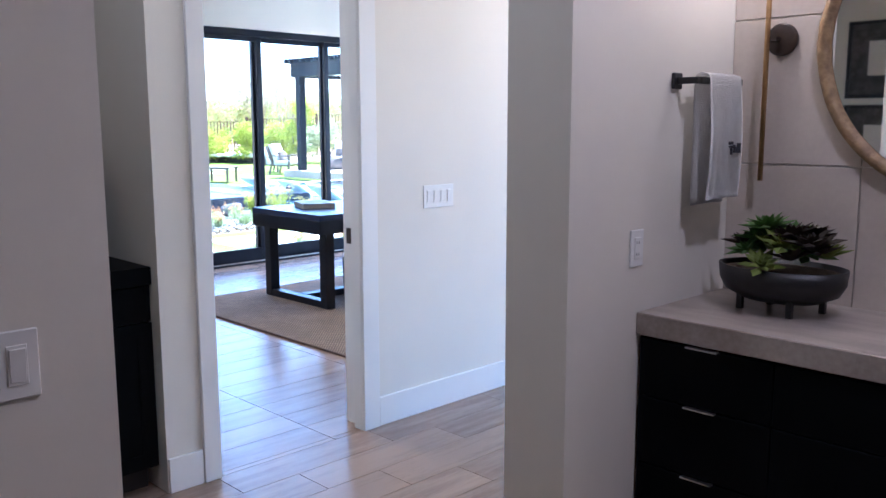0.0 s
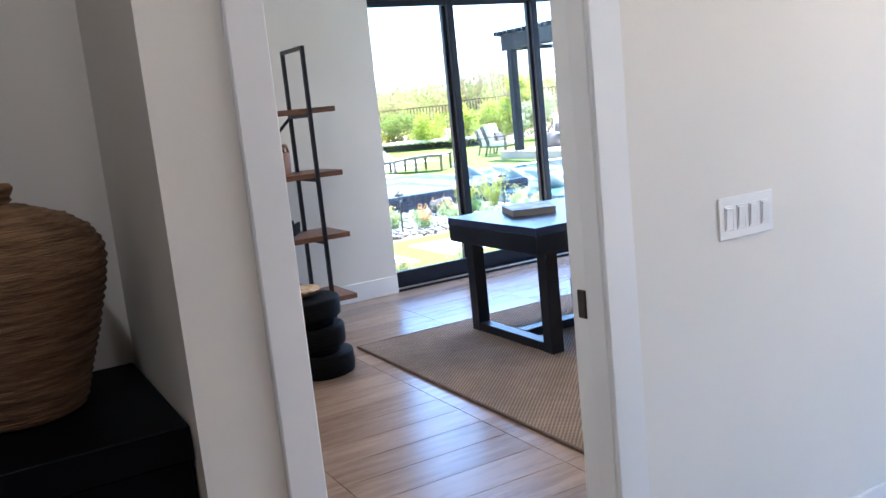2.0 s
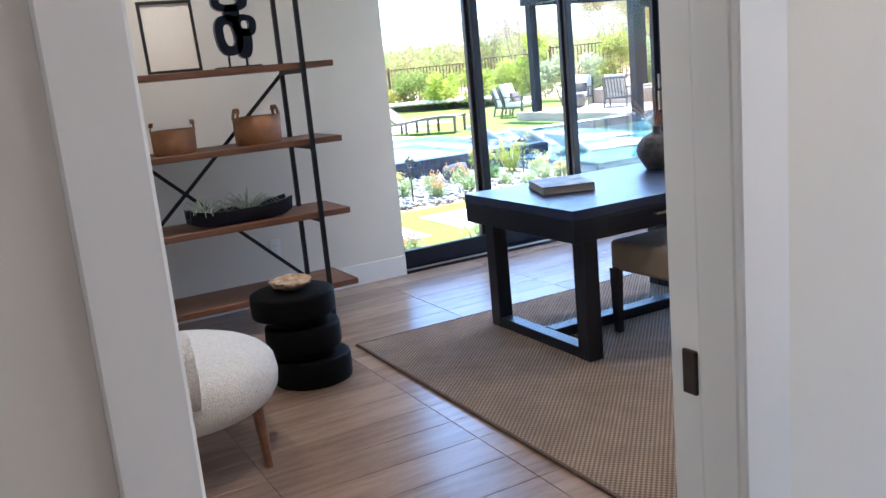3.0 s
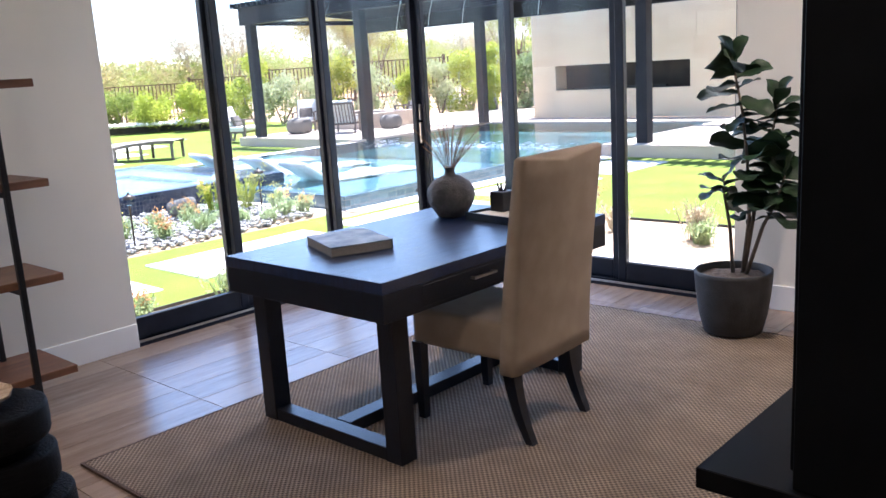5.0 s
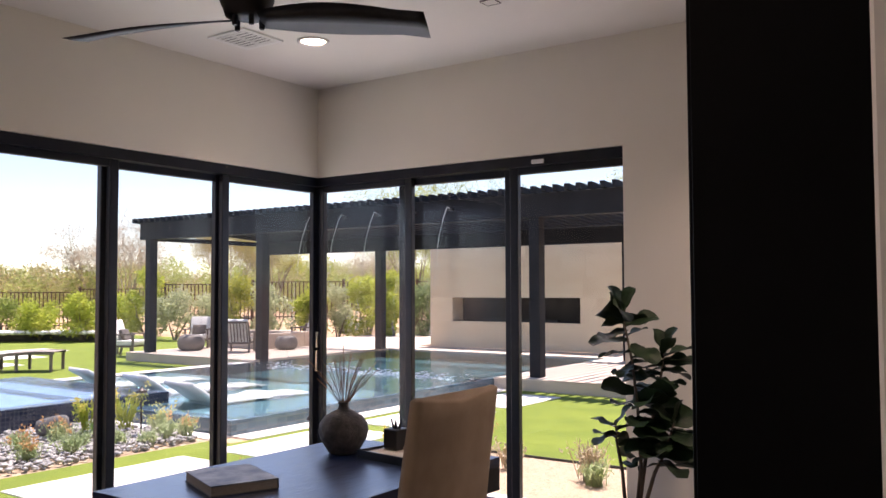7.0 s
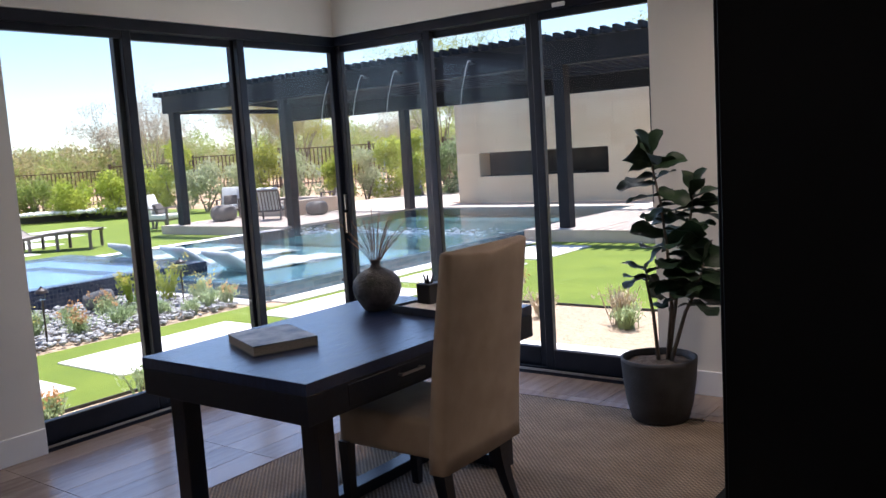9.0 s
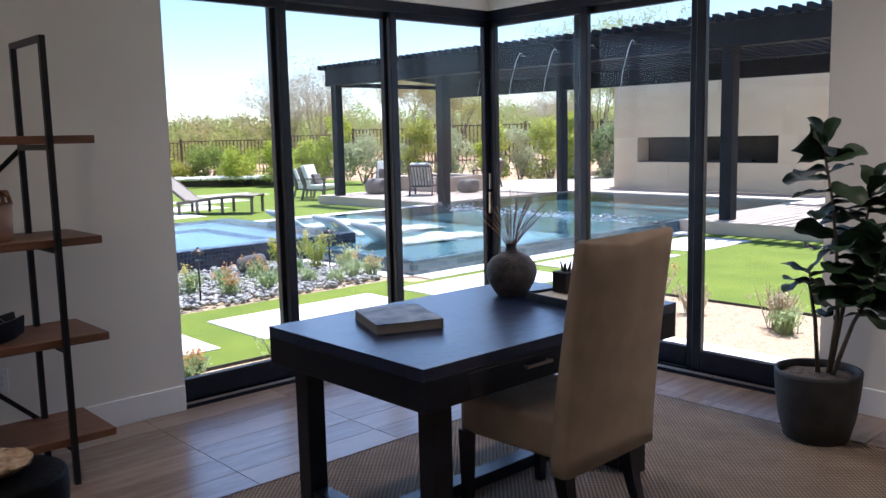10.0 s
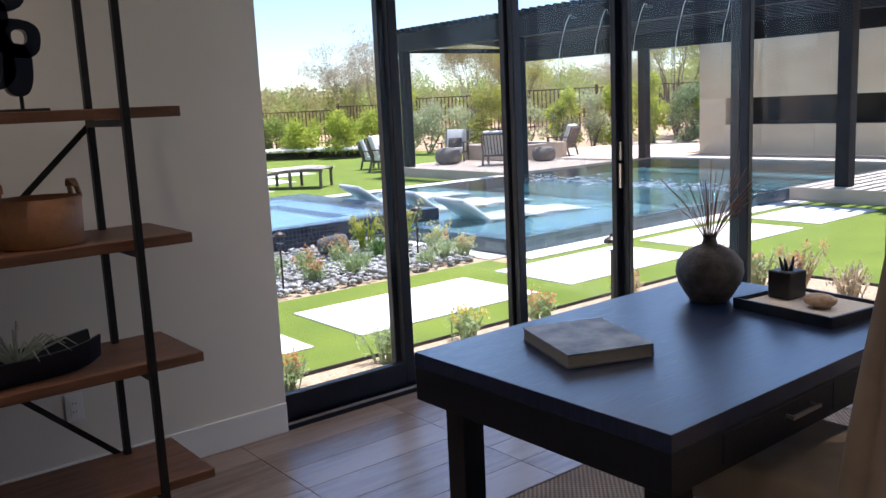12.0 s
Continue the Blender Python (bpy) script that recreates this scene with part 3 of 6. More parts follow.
rows = [(XF - 0.19, G0, -0.01, XF - 0.005, YR + 0.19, 0.018), (XF - 0.005, YR + 0.005, -0.01, GX, YR + 0.19, 0.018)]
part("sill_track", boxes(*rows), FRAMEMETAL, track)
for k in range(4):
    d = 0.015 + 0.05 * k
    part("track_rib", boxes((XF - d - 0.008, G0 + 0.002, 0.018, XF - d, YR + d, 0.030)), CHROME if k == 0 else FRAMEMETAL, track)
    part("track_rib", boxes((XF - d + 0.002, YR + d, 0.018, GX - 0.002, YR + d + 0.008, 0.030)), CHROME if k == 0 else FRAMEMETAL, track)
part("head_track", boxes((XF - 0.19, G0, 2.335, XF - 0.02, YR + 0.19, HEAD - 0.002), (XF - 0.02, YR + 0.02, 2.335, GX, YR + 0.19, HEAD - 0.002)), FRAMEMETAL, track)
solid("contact_sensor", boxes((-6.05, YR + 0.008, 2.345, -5.96, YR + 0.02, 2.372), bevel=0.003), PLATE, "small white window contact sensor on the black head track", "sensor")

# unseen hall windows, end and east, sized to brighten the door wall
we = thing("window_7", "tall clear hall window, unseen and assumed", "window", kind="structure")
pane = part("pane", boxes((-3.2, 9.29, 0, 0.4, 9.30, 2.7)), GLASS, we)
pane.visible_shadow = False
pane = part("pane", boxes((0.69, 4.0, 0, 0.70, 8.8, 2.7)), GLASS, we)
pane.visible_shadow = False


# ---- ceiling things ----
def downlight(x, y):
    d = thing("downlight", "round recessed ceiling downlight, lit warm, one real and others added", "ceiling light", pose(x, y, CEILING))
    bm = lathe([(0.075, -0.002), (0.10, -0.002), (0.10, -0.010), (0.085, -0.012), (0.075, -0.004)], 32, close=False)
    part("trim_ring", bm, TRIM, d, smooth=True)
    part("lens", lathe([(0.002, -0.0035), (0.078, -0.0035), (0.078, -0.002), (0.002, -0.002)], 32), LAMPGLOW, d, "glowing warm lens")
    return d


# Only the first is seen; the other three are added as fill light.
for x, y, w in ((-7.03, 6.10, 40), (-4.35, 6.10, 40), (-7.03, 2.85, 16), (-4.35, 2.85, 20)):
    downlight(x, y)
    lamp("downlight_lamp", 'SPOT', w, look((x, y, CEILING - 0.03), (x, y, 0)), (1.0, 0.79, 0.57), 0.06, 120, 1.0)

# Three added fixtures, none seen, to brighten the hall and powder room.
for x, y, w, tone in ((-2.55, 1.45, 4.2, (1.0, 0.92, 0.82)), (-2.55, 4.3, 6.2, (1.0, 0.92, 0.82)), (-0.42, 2.10, 8.5, (1.0, 0.83, 0.80))):
    downlight(x, y)
    lamp("downlight_lamp", 'SPOT', w, look((x, y, CEILING - 0.03), (x, y, 0)), tone, 0.06, 160, 0.9)

vent = thing("ceiling_vent", "white louvred air register in the ceiling", "vent", pose(-7.33, 5.82, CEILING, 0, 0, 0) @ Matrix.Diagonal((0.84, 0.84, 1, 1)))
part("frame", boxes((-0.19, -0.19, -0.010, 0.19, -0.15, 0), (-0.19, 0.15, -0.010, 0.19, 0.19, 0), (-0.19, -0.15, -0.010, -0.15, 0.15, 0), (0.15, -0.15, -0.010, 0.19, 0.15, 0)), TRIM, vent)
# A flat black sheet stands in for the dark depth of the duct.
part("backing", boxes((-0.15, -0.15, -0.003, 0.15, 0.15, -0.001)), BLACKMETAL, vent, "black sheet for the shade behind the louvres")
part("divider", boxes((-0.01, -0.15, -0.012, 0.01, 0.15, -0.004)), TRIM, vent)
for side in (-1, 1):
    for k in range(7):
        y = -0.129 + 0.043 * k
        bm = bmesh.new()
        bar(bm, (side * 0.012, y, -0.009), (side * 0.148, y, -0.009), 0.026, 0.003)
        part("slat", bm, TRIM, vent)
speaker = thing("ceiling_speaker", "flush square white ceiling speaker", "speaker", pose(-5.76, 6.13, CEILING, 0, 0, 0) @ Matrix.Diagonal((0.7, 0.7, 1, 1)))
# The grey of this frame stands in for shading at the square's edge.
part("frame", boxes((-0.06, -0.06, -0.006, 0.06, -0.056, 0), (-0.06, 0.056, -0.006, 0.06, 0.06, 0), (-0.06, -0.056, -0.006, -0.056, 0.056, 0), (0.056, -0.056, -0.006, 0.06, 0.056, 0)), POUF, speaker, "thin grey frame for the shaded edge")
part("grille", boxes((-0.056, -0.056, -0.004, 0.056, 0.056, 0)), CEIL, speaker)

# two-blade fan
fan = thing("ceiling_fan", "matt black two-blade ceiling fan on three rods", "ceiling fan", pose(-5.64, 4.32, CEILING - 0.085, 0, 0, 28))
part("canopy", lathe([(0.085, 0.035), (0.09, 0.045), (0.09, 0.085), (0.0805, 0.085)], 32), BLACKMETAL, fan, smooth=True)
for a in (90, 210, 330):
    bm = bmesh.new()
    p = (0.042 * math.cos(radians(a)), 0.042 * math.sin(radians(a)))
    tube(bm, [(*p, 0.04), (*p, -0.33)], 0.009)
    part("rod", bm, BLACKMETAL, fan)
part("motor_housing", lathe([(0.02, -0.50), (0.075, -0.495), (0.082, -0.47), (0.088, -0.46), (0.095, -0.44), (0.095, -0.36), (0.085, -0.335), (0.05, -0.32)], 36), BLACKMETAL, fan, smooth=True)
for sgn in (1, -1):
    bm = bmesh.new()
    n = 18
    rows_ = []
    for i in range(n + 1):
        s = i / n
        r = 0.05 + 0.59 * s
        w = 0.055 + 0.030 * math.sin(math.pi * min(s * 1.2, 1.0)) + 0.035 * s
        tilt = -sgn * radians(17 - 5 * s)
        z = -0.508 - 0.045 * s * s
        ring = []
        for u, d in ((-1, 0.0), (0, 0.004), (1, 0.0), (0, -0.004)):
            ring.append(bm.verts.new((sgn * r, w * u * math.cos(tilt), z + w * u * math.sin(tilt) + d)))
        rows_.append(ring)
    for a, b in zip(rows_, rows_[1:]):
        for k in range(4):
            bm.faces.new((a[k], a[(k + 1) % 4], b[(k + 1) % 4], b[k]))
    bm.faces.new(rows_[0])
    bm.faces.new(rows_[-1][::-1])
    part("blade", bm, BLACKMETAL, fan, smooth=True)
for x, y in ((0.045, 0.03), (-0.045, 0.03), (0.03, -0.035), (-0.03, -0.035)):
    part("screw_cap", moved(lathe([(0.008, -0.535), (0.010, -0.53), (0.010, -0.50)], 12), Matrix.Translation((x, y, 0))), BLACKMETAL, fan)


# ---- rug, desk and what stands on it ----
rug = thing("area_rug", "tan woven sisal rug with a dark bound edge", "rug", pose(0, 0, 0))
RX0, RX1, RY0, RY1 = -6.645, -4.12, 3.62, 6.60
part("woven_field", boxes((RX0 + 0.012, RY0 + 0.012, 0.001, RX1 - 0.012, RY1 - 0.012, 0.012)), RUG, rug)
part("binding", boxes((RX0, RY0, 0.001, RX1, RY0 + 0.012, 0.013), (RX0, RY1 - 0.012, 0.001, RX1, RY1, 0.013), (RX0, RY0 + 0.012, 0.001, RX0 + 0.012, RY1 - 0.012, 0.013), (RX1 - 0.012, RY0 + 0.012, 0.001, RX1, RY1 - 0.012, 0.013)), RUG_EDGE, rug, "dark brown bound edge")

DX0, DX1, DY0, DY1, DTOP = -6.402, -5.461, 4.245, 5.71, 0.768
FZ = 0.012
desk = thing("writing_desk", "black-stained oak writing desk with sled legs", "desk", pose(0, 0, 0))
# Only the top takes the copy whose blue is painted sky reflection.
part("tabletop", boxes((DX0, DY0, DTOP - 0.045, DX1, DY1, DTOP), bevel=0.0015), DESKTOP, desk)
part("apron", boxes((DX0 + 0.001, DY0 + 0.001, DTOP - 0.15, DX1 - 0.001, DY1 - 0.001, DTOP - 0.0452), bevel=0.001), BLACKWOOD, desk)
L = 0.085
for y0 in (DY0 + 0.108, DY1 - 0.108 - L):
    for x0 in (DX0 + 0.004, DX1 - 0.078 - L):
        part("leg", boxes((x0, y0, FZ, x0 + L, y0 + L, DTOP - 0.15), bevel=0.003), BLACKWOOD, desk)
    part("foot_rail", boxes((DX0 + 0.004 + L, y0 + 0.004, FZ, DX1 - 0.078 - L, y0 + L - 0.004, FZ + 0.055), bevel=0.003), BLACKWOOD, desk)
part("stretcher", boxes((-6.01, DY0 + 0.108 + L, FZ, -5.925, DY1 - 0.108 - L, FZ + 0.055), bevel=0.003), BLACKWOOD, desk)
for k, (a, b) in enumerate(((DY0 + 0.20, 4.955), (4.97, DY1 - 0.20))):
    d = part("drawer", boxes((DX1 - 0.004, a, DTOP - 0.135, DX1 + 0.001, b, DTOP - 0.055), bevel=0.001), BLACKWOOD, desk)
    c = 4.78 if k == 0 else 5.33
    bm = boxes((DX1 + 0.022, c - 0.07, DTOP - 0.088, DX1 + 0.030, c + 0.07, DTOP - 0.078), (DX1 + 0.004, c - 0.066, DTOP - 0.087, DX1 + 0.024, c - 0.058, DTOP - 0.079), (DX1 + 0.004, c + 0.058, DTOP - 0.087, DX1 + 0.024, c + 0.066, DTOP - 0.079))
    part("handle", bm, CHROME, d, "slim satin metal bar handle")

book = thing("art_book", "large hardcover book with a blue-grey photo cover", "book", pose(-6.045, 4.620, DTOP + 0.001, 0, 0, -22))
BW, BH = 0.165, 0.135
part("page_block", boxes((-BW + 0.004, -BH + 0.004, 0.004, BW - 0.004, BH - 0.004, 0.036)), PAGES, book)
part("cover", boxes((-BW, -BH, 0, BW, BH, 0.004), (-BW, BH - 0.005, 0.004, BW, BH, 0.036), bevel=0.0008), SPINE, book, "dark cloth boards")
part("front_cover", boxes((-BW, -BH, 0.0362, BW, BH, 0.041), bevel=0.0008), COVER, book, "printed pale landscape cover")

vase = thing("stoneware_vase", "round dark grey stoneware vase with dried grasses", "vase", pose(-6.125, 5.375, DTOP) @ Matrix.Diagonal((0.81, 0.81, 0.92, 1)))
part("body", lathe([(0.07, 0.0), (0.085, 0.004), (0.105, 0.03), (0.135, 0.075), (0.147, 0.115), (0.140, 0.155), (0.110, 0.19), (0.065, 0.212), (0.034, 0.225), (0.028, 0.245), (0.034, 0.262), (0.026, 0.262), (0.020, 0.24)], 48), STONEWARE, vase, smooth=True)
rng = random.Random(5)
bm = bmesh.new()
for k in range(46):
    a, lean, ln = rng.uniform(0, 6.283), rng.uniform(0.05, 0.85), rng.uniform(0.18, 0.34)
    d = Vector((math.cos(a) * lean, math.sin(a) * lean, 1)).normalized()
    p0 = Vector((math.cos(a) * 0.012, math.sin(a) * 0.012, 0.235))
    p1, p2 = p0 + d * ln * 0.55, p0 + d * ln + Vector((d.x, d.y, -0.15)) * ln * 0.2
    tube(bm, [p0, p1, p2], [0.0011, 0.0016, 0.0022 if k % 3 == 0 else 0.0007], 4)
part("dried_grass", bm, DRY, vase, "reddish-brown dried grass stems")

tray = thing("desk_tray", "black square tray lined with pale paper on the desk", "tray", pose(-5.79, 5.45, DTOP, 0, 0, -8))
part("base", boxes((-0.19, -0.15, 0, 0.19, 0.15, 0.008)), BLACKWOOD, tray)
for r in ((-0.19, -0.15, 0.008, 0.19, -0.14, 0.036), (-0.19, 0.14, 0.008, 0.19, 0.15, 0.036), (-0.19, -0.14, 0.008, -0.18, 0.14, 0.036), (0.18, -0.14, 0.008, 0.19, 0.14, 0.036)):
    part("rim", boxes(r), BLACKWOOD, tray)
solid("note_sheet", boxes((-0.165, -0.13, 0, 0.165, 0.13, 0.018)), PAPER, "stack of pale notepaper lying in the black tray", "paper", pose(-5.79, 5.45, DTOP + 0.009, 0, 0, -8))
cup = thing("pen_cup", "black square desk cup holding dark clips", "pen cup", pose(-5.89, 5.485, DTOP + 0.0272, 0, 0, -8))
part("cup", boxes((-0.045, -0.045, 0, 0.045, 0.045, 0.095), bevel=0.004), BLACKMETAL, cup)
bm = bmesh.new()
for k in range(5):
    a = k * 1.3
    tube(bm, [(0.012 * math.cos(a), 0.012 * math.sin(a), 0.09), (0.026 * math.cos(a), 0.026 * math.sin(a), 0.13 + 0.01 * (k % 2))], [0.008, 0.003], 5)
part("clips", bm, BLACKMETAL, cup)
bm = bmesh.new()
bmesh.ops.create_icosphere(bm, subdivisions=3, radius=1)
for v in bm.verts:
    v.co *= 1 + 0.10 * noise.noise(v.co * 1.7)
    v.co = Vector((v.co.x * 0.055, v.co.y * 0.042, v.co.z * 0.024))
solid("pebble", bm, SHELL, "smooth brown pebble resting on the notepaper", "pebble", pose(-5.73, 5.41, DTOP + 0.052), smooth=True)

# ---- chair at the desk ----
chair = thing("dining_chair", "tall beige linen upholstered parsons chair with dark legs", "chair", pose(-5.555, 4.988, FZ, 0, 0, 1.5))


def chair_back():
    """Wide padded back that leans away and curves in at the top."""
    bm = bmesh.new()
    rings = []
    for i in range(13):
        s = i / 12
        z = 0.30 + 0.82 * s
        x = 0.245 + 0.095 * s ** 1.4
        half = 0.284 - 0.008 * s
        th = 0.085 - 0.03 * s
        ring = []
        for u, w in ((-1, -0.7), (-1, 0.7), (-0.92, 1), (0, 1.12), (0.92, 1), (1, 0.7), (1, -0.7), (0.92, -1), (0, -0.9), (-0.92, -1)):
            dip = (0.028 * (abs(u) - 0.4)) if i == 12 else 0.0
            ring.append(bm.verts.new((x + th / 2 * w, half * u, z + dip + (0.0 if i < 12 else -0.008 * abs(w)))))
        rings.append(ring)
    for a, b in zip(rings, rings[1:]):
        for k in range(10):
            bm.faces.new((a[k], a[(k + 1) % 10], b[(k + 1) % 10], b[k]))
    top = rings[-1]
    for inset, lift in ((0.10, 0.008), (0.30, 0.013)):
        mid = sum((v.co for v in rings[12]), Vector()) / 10
        ring = []
        for v in rings[12]:
            d = v.co - mid
            ring.append(bm.verts.new((v.co.x - d.x * inset * 2, v.co.y - math.copysign(0.07 * inset, d.y) * (abs(d.y) > 0.1), v.co.z + lift)))
        for k in range(10):
            bm.faces.new((top[k], top[(k + 1) % 10], ring[(k + 1) % 10], ring[k]))
        top = ring
    bm.faces.new(rings[0][::-1])
    bm.faces.new(top)
    return bm


part("backrest", chair_back(), LINEN, chair, smooth=True)
bm = boxes((-0.285, -0.235, 0.33, 0.235, 0.235, 0.49))
part("seat", smooth_bevel(bm, 0.035, 4), LINEN, chair, smooth=True)
for sx, sy in ((-0.25, -0.225), (-0.25, 0.225)):
    bm = bmesh.new()
    rings = [[bm.verts.new((sx + u * w, sy + v * w, z)) for u, v in ((-1, -1), (1, -1), (1, 1), (-1, 1))] for w, z in ((0.017, 0.0), (0.024, 0.345))]
    for k in range(4):
        bm.faces.new((rings[0][k], rings[0][(k + 1) % 4], rings[1][(k + 1) % 4], rings[1][k]))
    bm.faces.new(rings[0][::-1])
    bm.faces.new(rings[1])
    part("leg", bm, BLACKWOOD, chair, "black stained wooden leg")
for sy in (-0.20, 0.20):
    bm = bmesh.new()
    pts = [(0.21 + 0.085 * (1 - i / 8) ** 2, sy, 0.35 * i / 8) for i in range(9)]
    rings = [[bm.verts.new((x + u * w, y + v * w, z)) for u, v in ((-1, -1), (1, -1), (1, 1), (-1, 1))] for i, (x, y, z) in enumerate(pts) for w in (0.017 + 0.013 * i / 8,)]
    for a, b in zip(rings, rings[1:]):
        for k in range(4):
            bm.faces.new((a[k], a[(k + 1) % 4], b[(k + 1) % 4], b[k]))
    bm.faces.new(rings[0][::-1])
    bm.faces.new(rings[-1])
    part("leg", bm, BLACKWOOD, chair, "black stained curved rear leg")

# ---- open shelf against the far wall ----
shelf = thing("open_bookshelf", "open shelf with walnut boards and black metal frames", "bookshelf", pose(0, 0, 0))
SX0, SX1, SY0, SY1 = -7.70, -7.276, 2.18, 3.937
FY = (2.37, 3.742)
LEVELS = (0.214, 0.664, 1.104, 1.548)
for z in LEVELS:
    part("shelf_board", boxes((SX0, SY0, z - 0.036, SX1, SY1, z), bevel=0.003), WALNUT, shelf)
for y in FY:
    for x in (SX1 + 0.010, SX0 + 0.045):
        part("upright", boxes((x - 0.0125, y - 0.0125, 0.0, x + 0.0125, y + 0.0125, 1.965)), BLACKMETAL, shelf)
    part("top_bar", boxes((SX0 + 0.0575, y - 0.0125, 1.940, SX1 - 0.0025, y + 0.0125, 1.965)), BLACKMETAL, shelf)
    for z in LEVELS:
        part("cross_bar", boxes((SX0 + 0.0575, y - 0.0125, z - 0.062, SX1 - 0.0025, y + 0.0125, z - 0.037)), BLACKMETAL, shelf)
for a, b in (((SX0 + 0.02, FY[1], 1.49), (SX0 + 0.02, FY[0], 0.19)), ((SX0 + 0.012, FY[0], 1.49), (SX0 + 0.012, FY[1], 0.19))):
    bm = bmesh.new()
    bar(bm, a, b, 0.006, 0.022)
    part("brace", bm, BLACKMETAL, shelf)


def loop_slab(outer, holes, thick):
    """A flat plate with holes, cut from polygons in the y-z plane."""
    bm = bmesh.new()
    edges = []
    for poly in (outer, *holes):
        vs = [bm.verts.new((0, y, z)) for y, z in poly]
        edges += [bm.edges.new((vs[k], vs[(k + 1) % len(vs)])) for k in range(len(vs))]
    bmesh.ops.triangle_fill(bm, edges=edges, use_beauty=True)
    geo = bmesh.ops.extrude_face_region(bm, geom=bm.faces[:])
    bmesh.ops.translate(bm, verts=[g for g in geo["geom"] if isinstance(g, bmesh.types.BMVert)], vec=(thick, 0, 0))
    return bm


def round_poly(cx, cz, rx, rz, n=20, p=2.6, rot=0.0):
    out = []
    for k in range(n):
        a = 2 * math.pi * k / n
        c, s = math.cos(a), math.sin(a)
        u = rx * math.copysign(abs(c) ** (2 / p), c)
        w = rz * math.copysign(abs(s) ** (2 / p), s)
        out.append((cx + u * math.cos(rot) - w * math.sin(rot), cz + u * math.sin(rot) + w * math.cos(rot)))
    return out


sculpture = thing("abstract_sculpture", "black abstract cut-out sculpture of stacked rounded loops", "sculpture", pose(-7.47, 3.415, LEVELS[3]))
bm = joined(
    loop_slab(round_poly(-0.03, 0.185, 0.078, 0.115, rot=0.12), [round_poly(-0.03, 0.185, 0.030, 0.062, rot=0.12)], 0.04),
    loop_slab(round_poly(0.065, 0.235, 0.070, 0.062, rot=-0.15), [round_poly(0.070, 0.24, 0.024, 0.024)], 0.04),
    loop_slab(round_poly(0.055, 0.135, 0.046, 0.085, rot=-0.08), [], 0.04),
    loop_slab(round_poly(-0.005, 0.375, 0.105, 0.060), [round_poly(-0.012, 0.375, 0.052, 0.020)], 0.04),
    loop_slab(round_poly(0.0, 0.305, 0.045, 0.05), [], 0.04),
    loop_slab(round_poly(-0.010, 0.455, 0.058, 0.048), [], 0.04),
)
part("figure", bm, BLACKWOOD, sculpture)
part("base_plate", boxes((-0.035, -0.12, 0, 0.075, 0.13, 0.010), bevel=0.002), BLACKMETAL, sculpture)
for y in (-0.045, 0.058):
    part("pin", boxes((0.014, y - 0.005, 0.010, 0.026, y + 0.005, 0.085)), BLACKMETAL, sculpture)
leaning = thing("photo_frame", "thin black metal picture frame leaning on the top shelf", "picture frame", pose(-7.46, 3.06, LEVELS[3], 0, -8, 0))
for row in ((0, -0.15, 0, 0.018, 0.15, 0.016), (0, -0.15, 0.384, 0.018, 0.15, 0.40), (0, -0.15, 0.016, 0.018, -0.134, 0.384), (0, 0.134, 0.016, 0.018, 0.15, 0.384)):
    part("frame", boxes(row, bevel=0.001), BLACKMETAL, leaning)
part("print", boxes((0.004, -0.134, 0.016, 0.008, 0.134, 0.384)), PAPER, leaning, "pale print")

def leather_basket(m, label):
    basket = thing("leather_basket", label, "basket", m, group="leather baskets")
    bm = lathe([(0.128, 0.0), (0.135, 0.005), (0.140, 0.16), (0.130, 0.16), (0.126, 0.012)], 40)
    part("body", bm, LEATHER, basket, smooth=True)
    for s in (-1, 1):
        bm = bmesh.new()
        pts = [(0.03 * math.cos(a), s * (0.137 - 0.012 * math.sin(a)), 0.15 + 0.062 * math.sin(a)) for a in [math.pi * k / 10 for k in range(11)]]
        for p, q in zip(pts, pts[1:]):
            bar(bm, p, q, 0.026, 0.006)
        part("handle", bm, LEATHER, basket)


leather_basket(pose(-7.45, 3.48, LEVELS[2], 0, 0, 12), "tan leather basket with two upright loop handles")
leather_basket(pose(-7.45, 2.99, LEVELS[2], 0, 0, -8) @ Matrix.Diagonal((0.88, 0.88, 0.85, 1)), "smaller tan leather basket with upright loop handles")

trough = thing("wooden_trough", "long black hollowed wooden trough holding air plants", "bowl", pose(-7.42, 3.30, LEVELS[1], 0, 0, 4))
bm = bmesh.new()
rings = []
for i in range(15):
    s = i / 14 * 2 - 1
    k = max(0.0, 1 - abs(s) ** 5)
    y, w, zb = s * 0.31, 0.09 * (0.72 + 0.28 * k), 0.035 * (1 - k)
    top = 0.085 + 0.028 * abs(s) ** 3
    rings.append([bm.verts.new(p) for p in ((-w * 0.75, y, zb), (-w, y, top), (-w + 0.015, y, top), (-w * 0.5, y, 0.03 + zb), (w * 0.5, y, 0.03 + zb), (w - 0.015, y, top), (w, y, top), (w * 0.75, y, zb))])
for a, b in zip(rings, rings[1:]):
    for k in range(8):
        bm.faces.new((a[k], a[(k + 1) % 8], b[(k + 1) % 8], b[k]))
bm.faces.new(rings[0][::-1])
bm.faces.new(rings[-1])
part("bowl", bm, BLACKWOOD, trough)
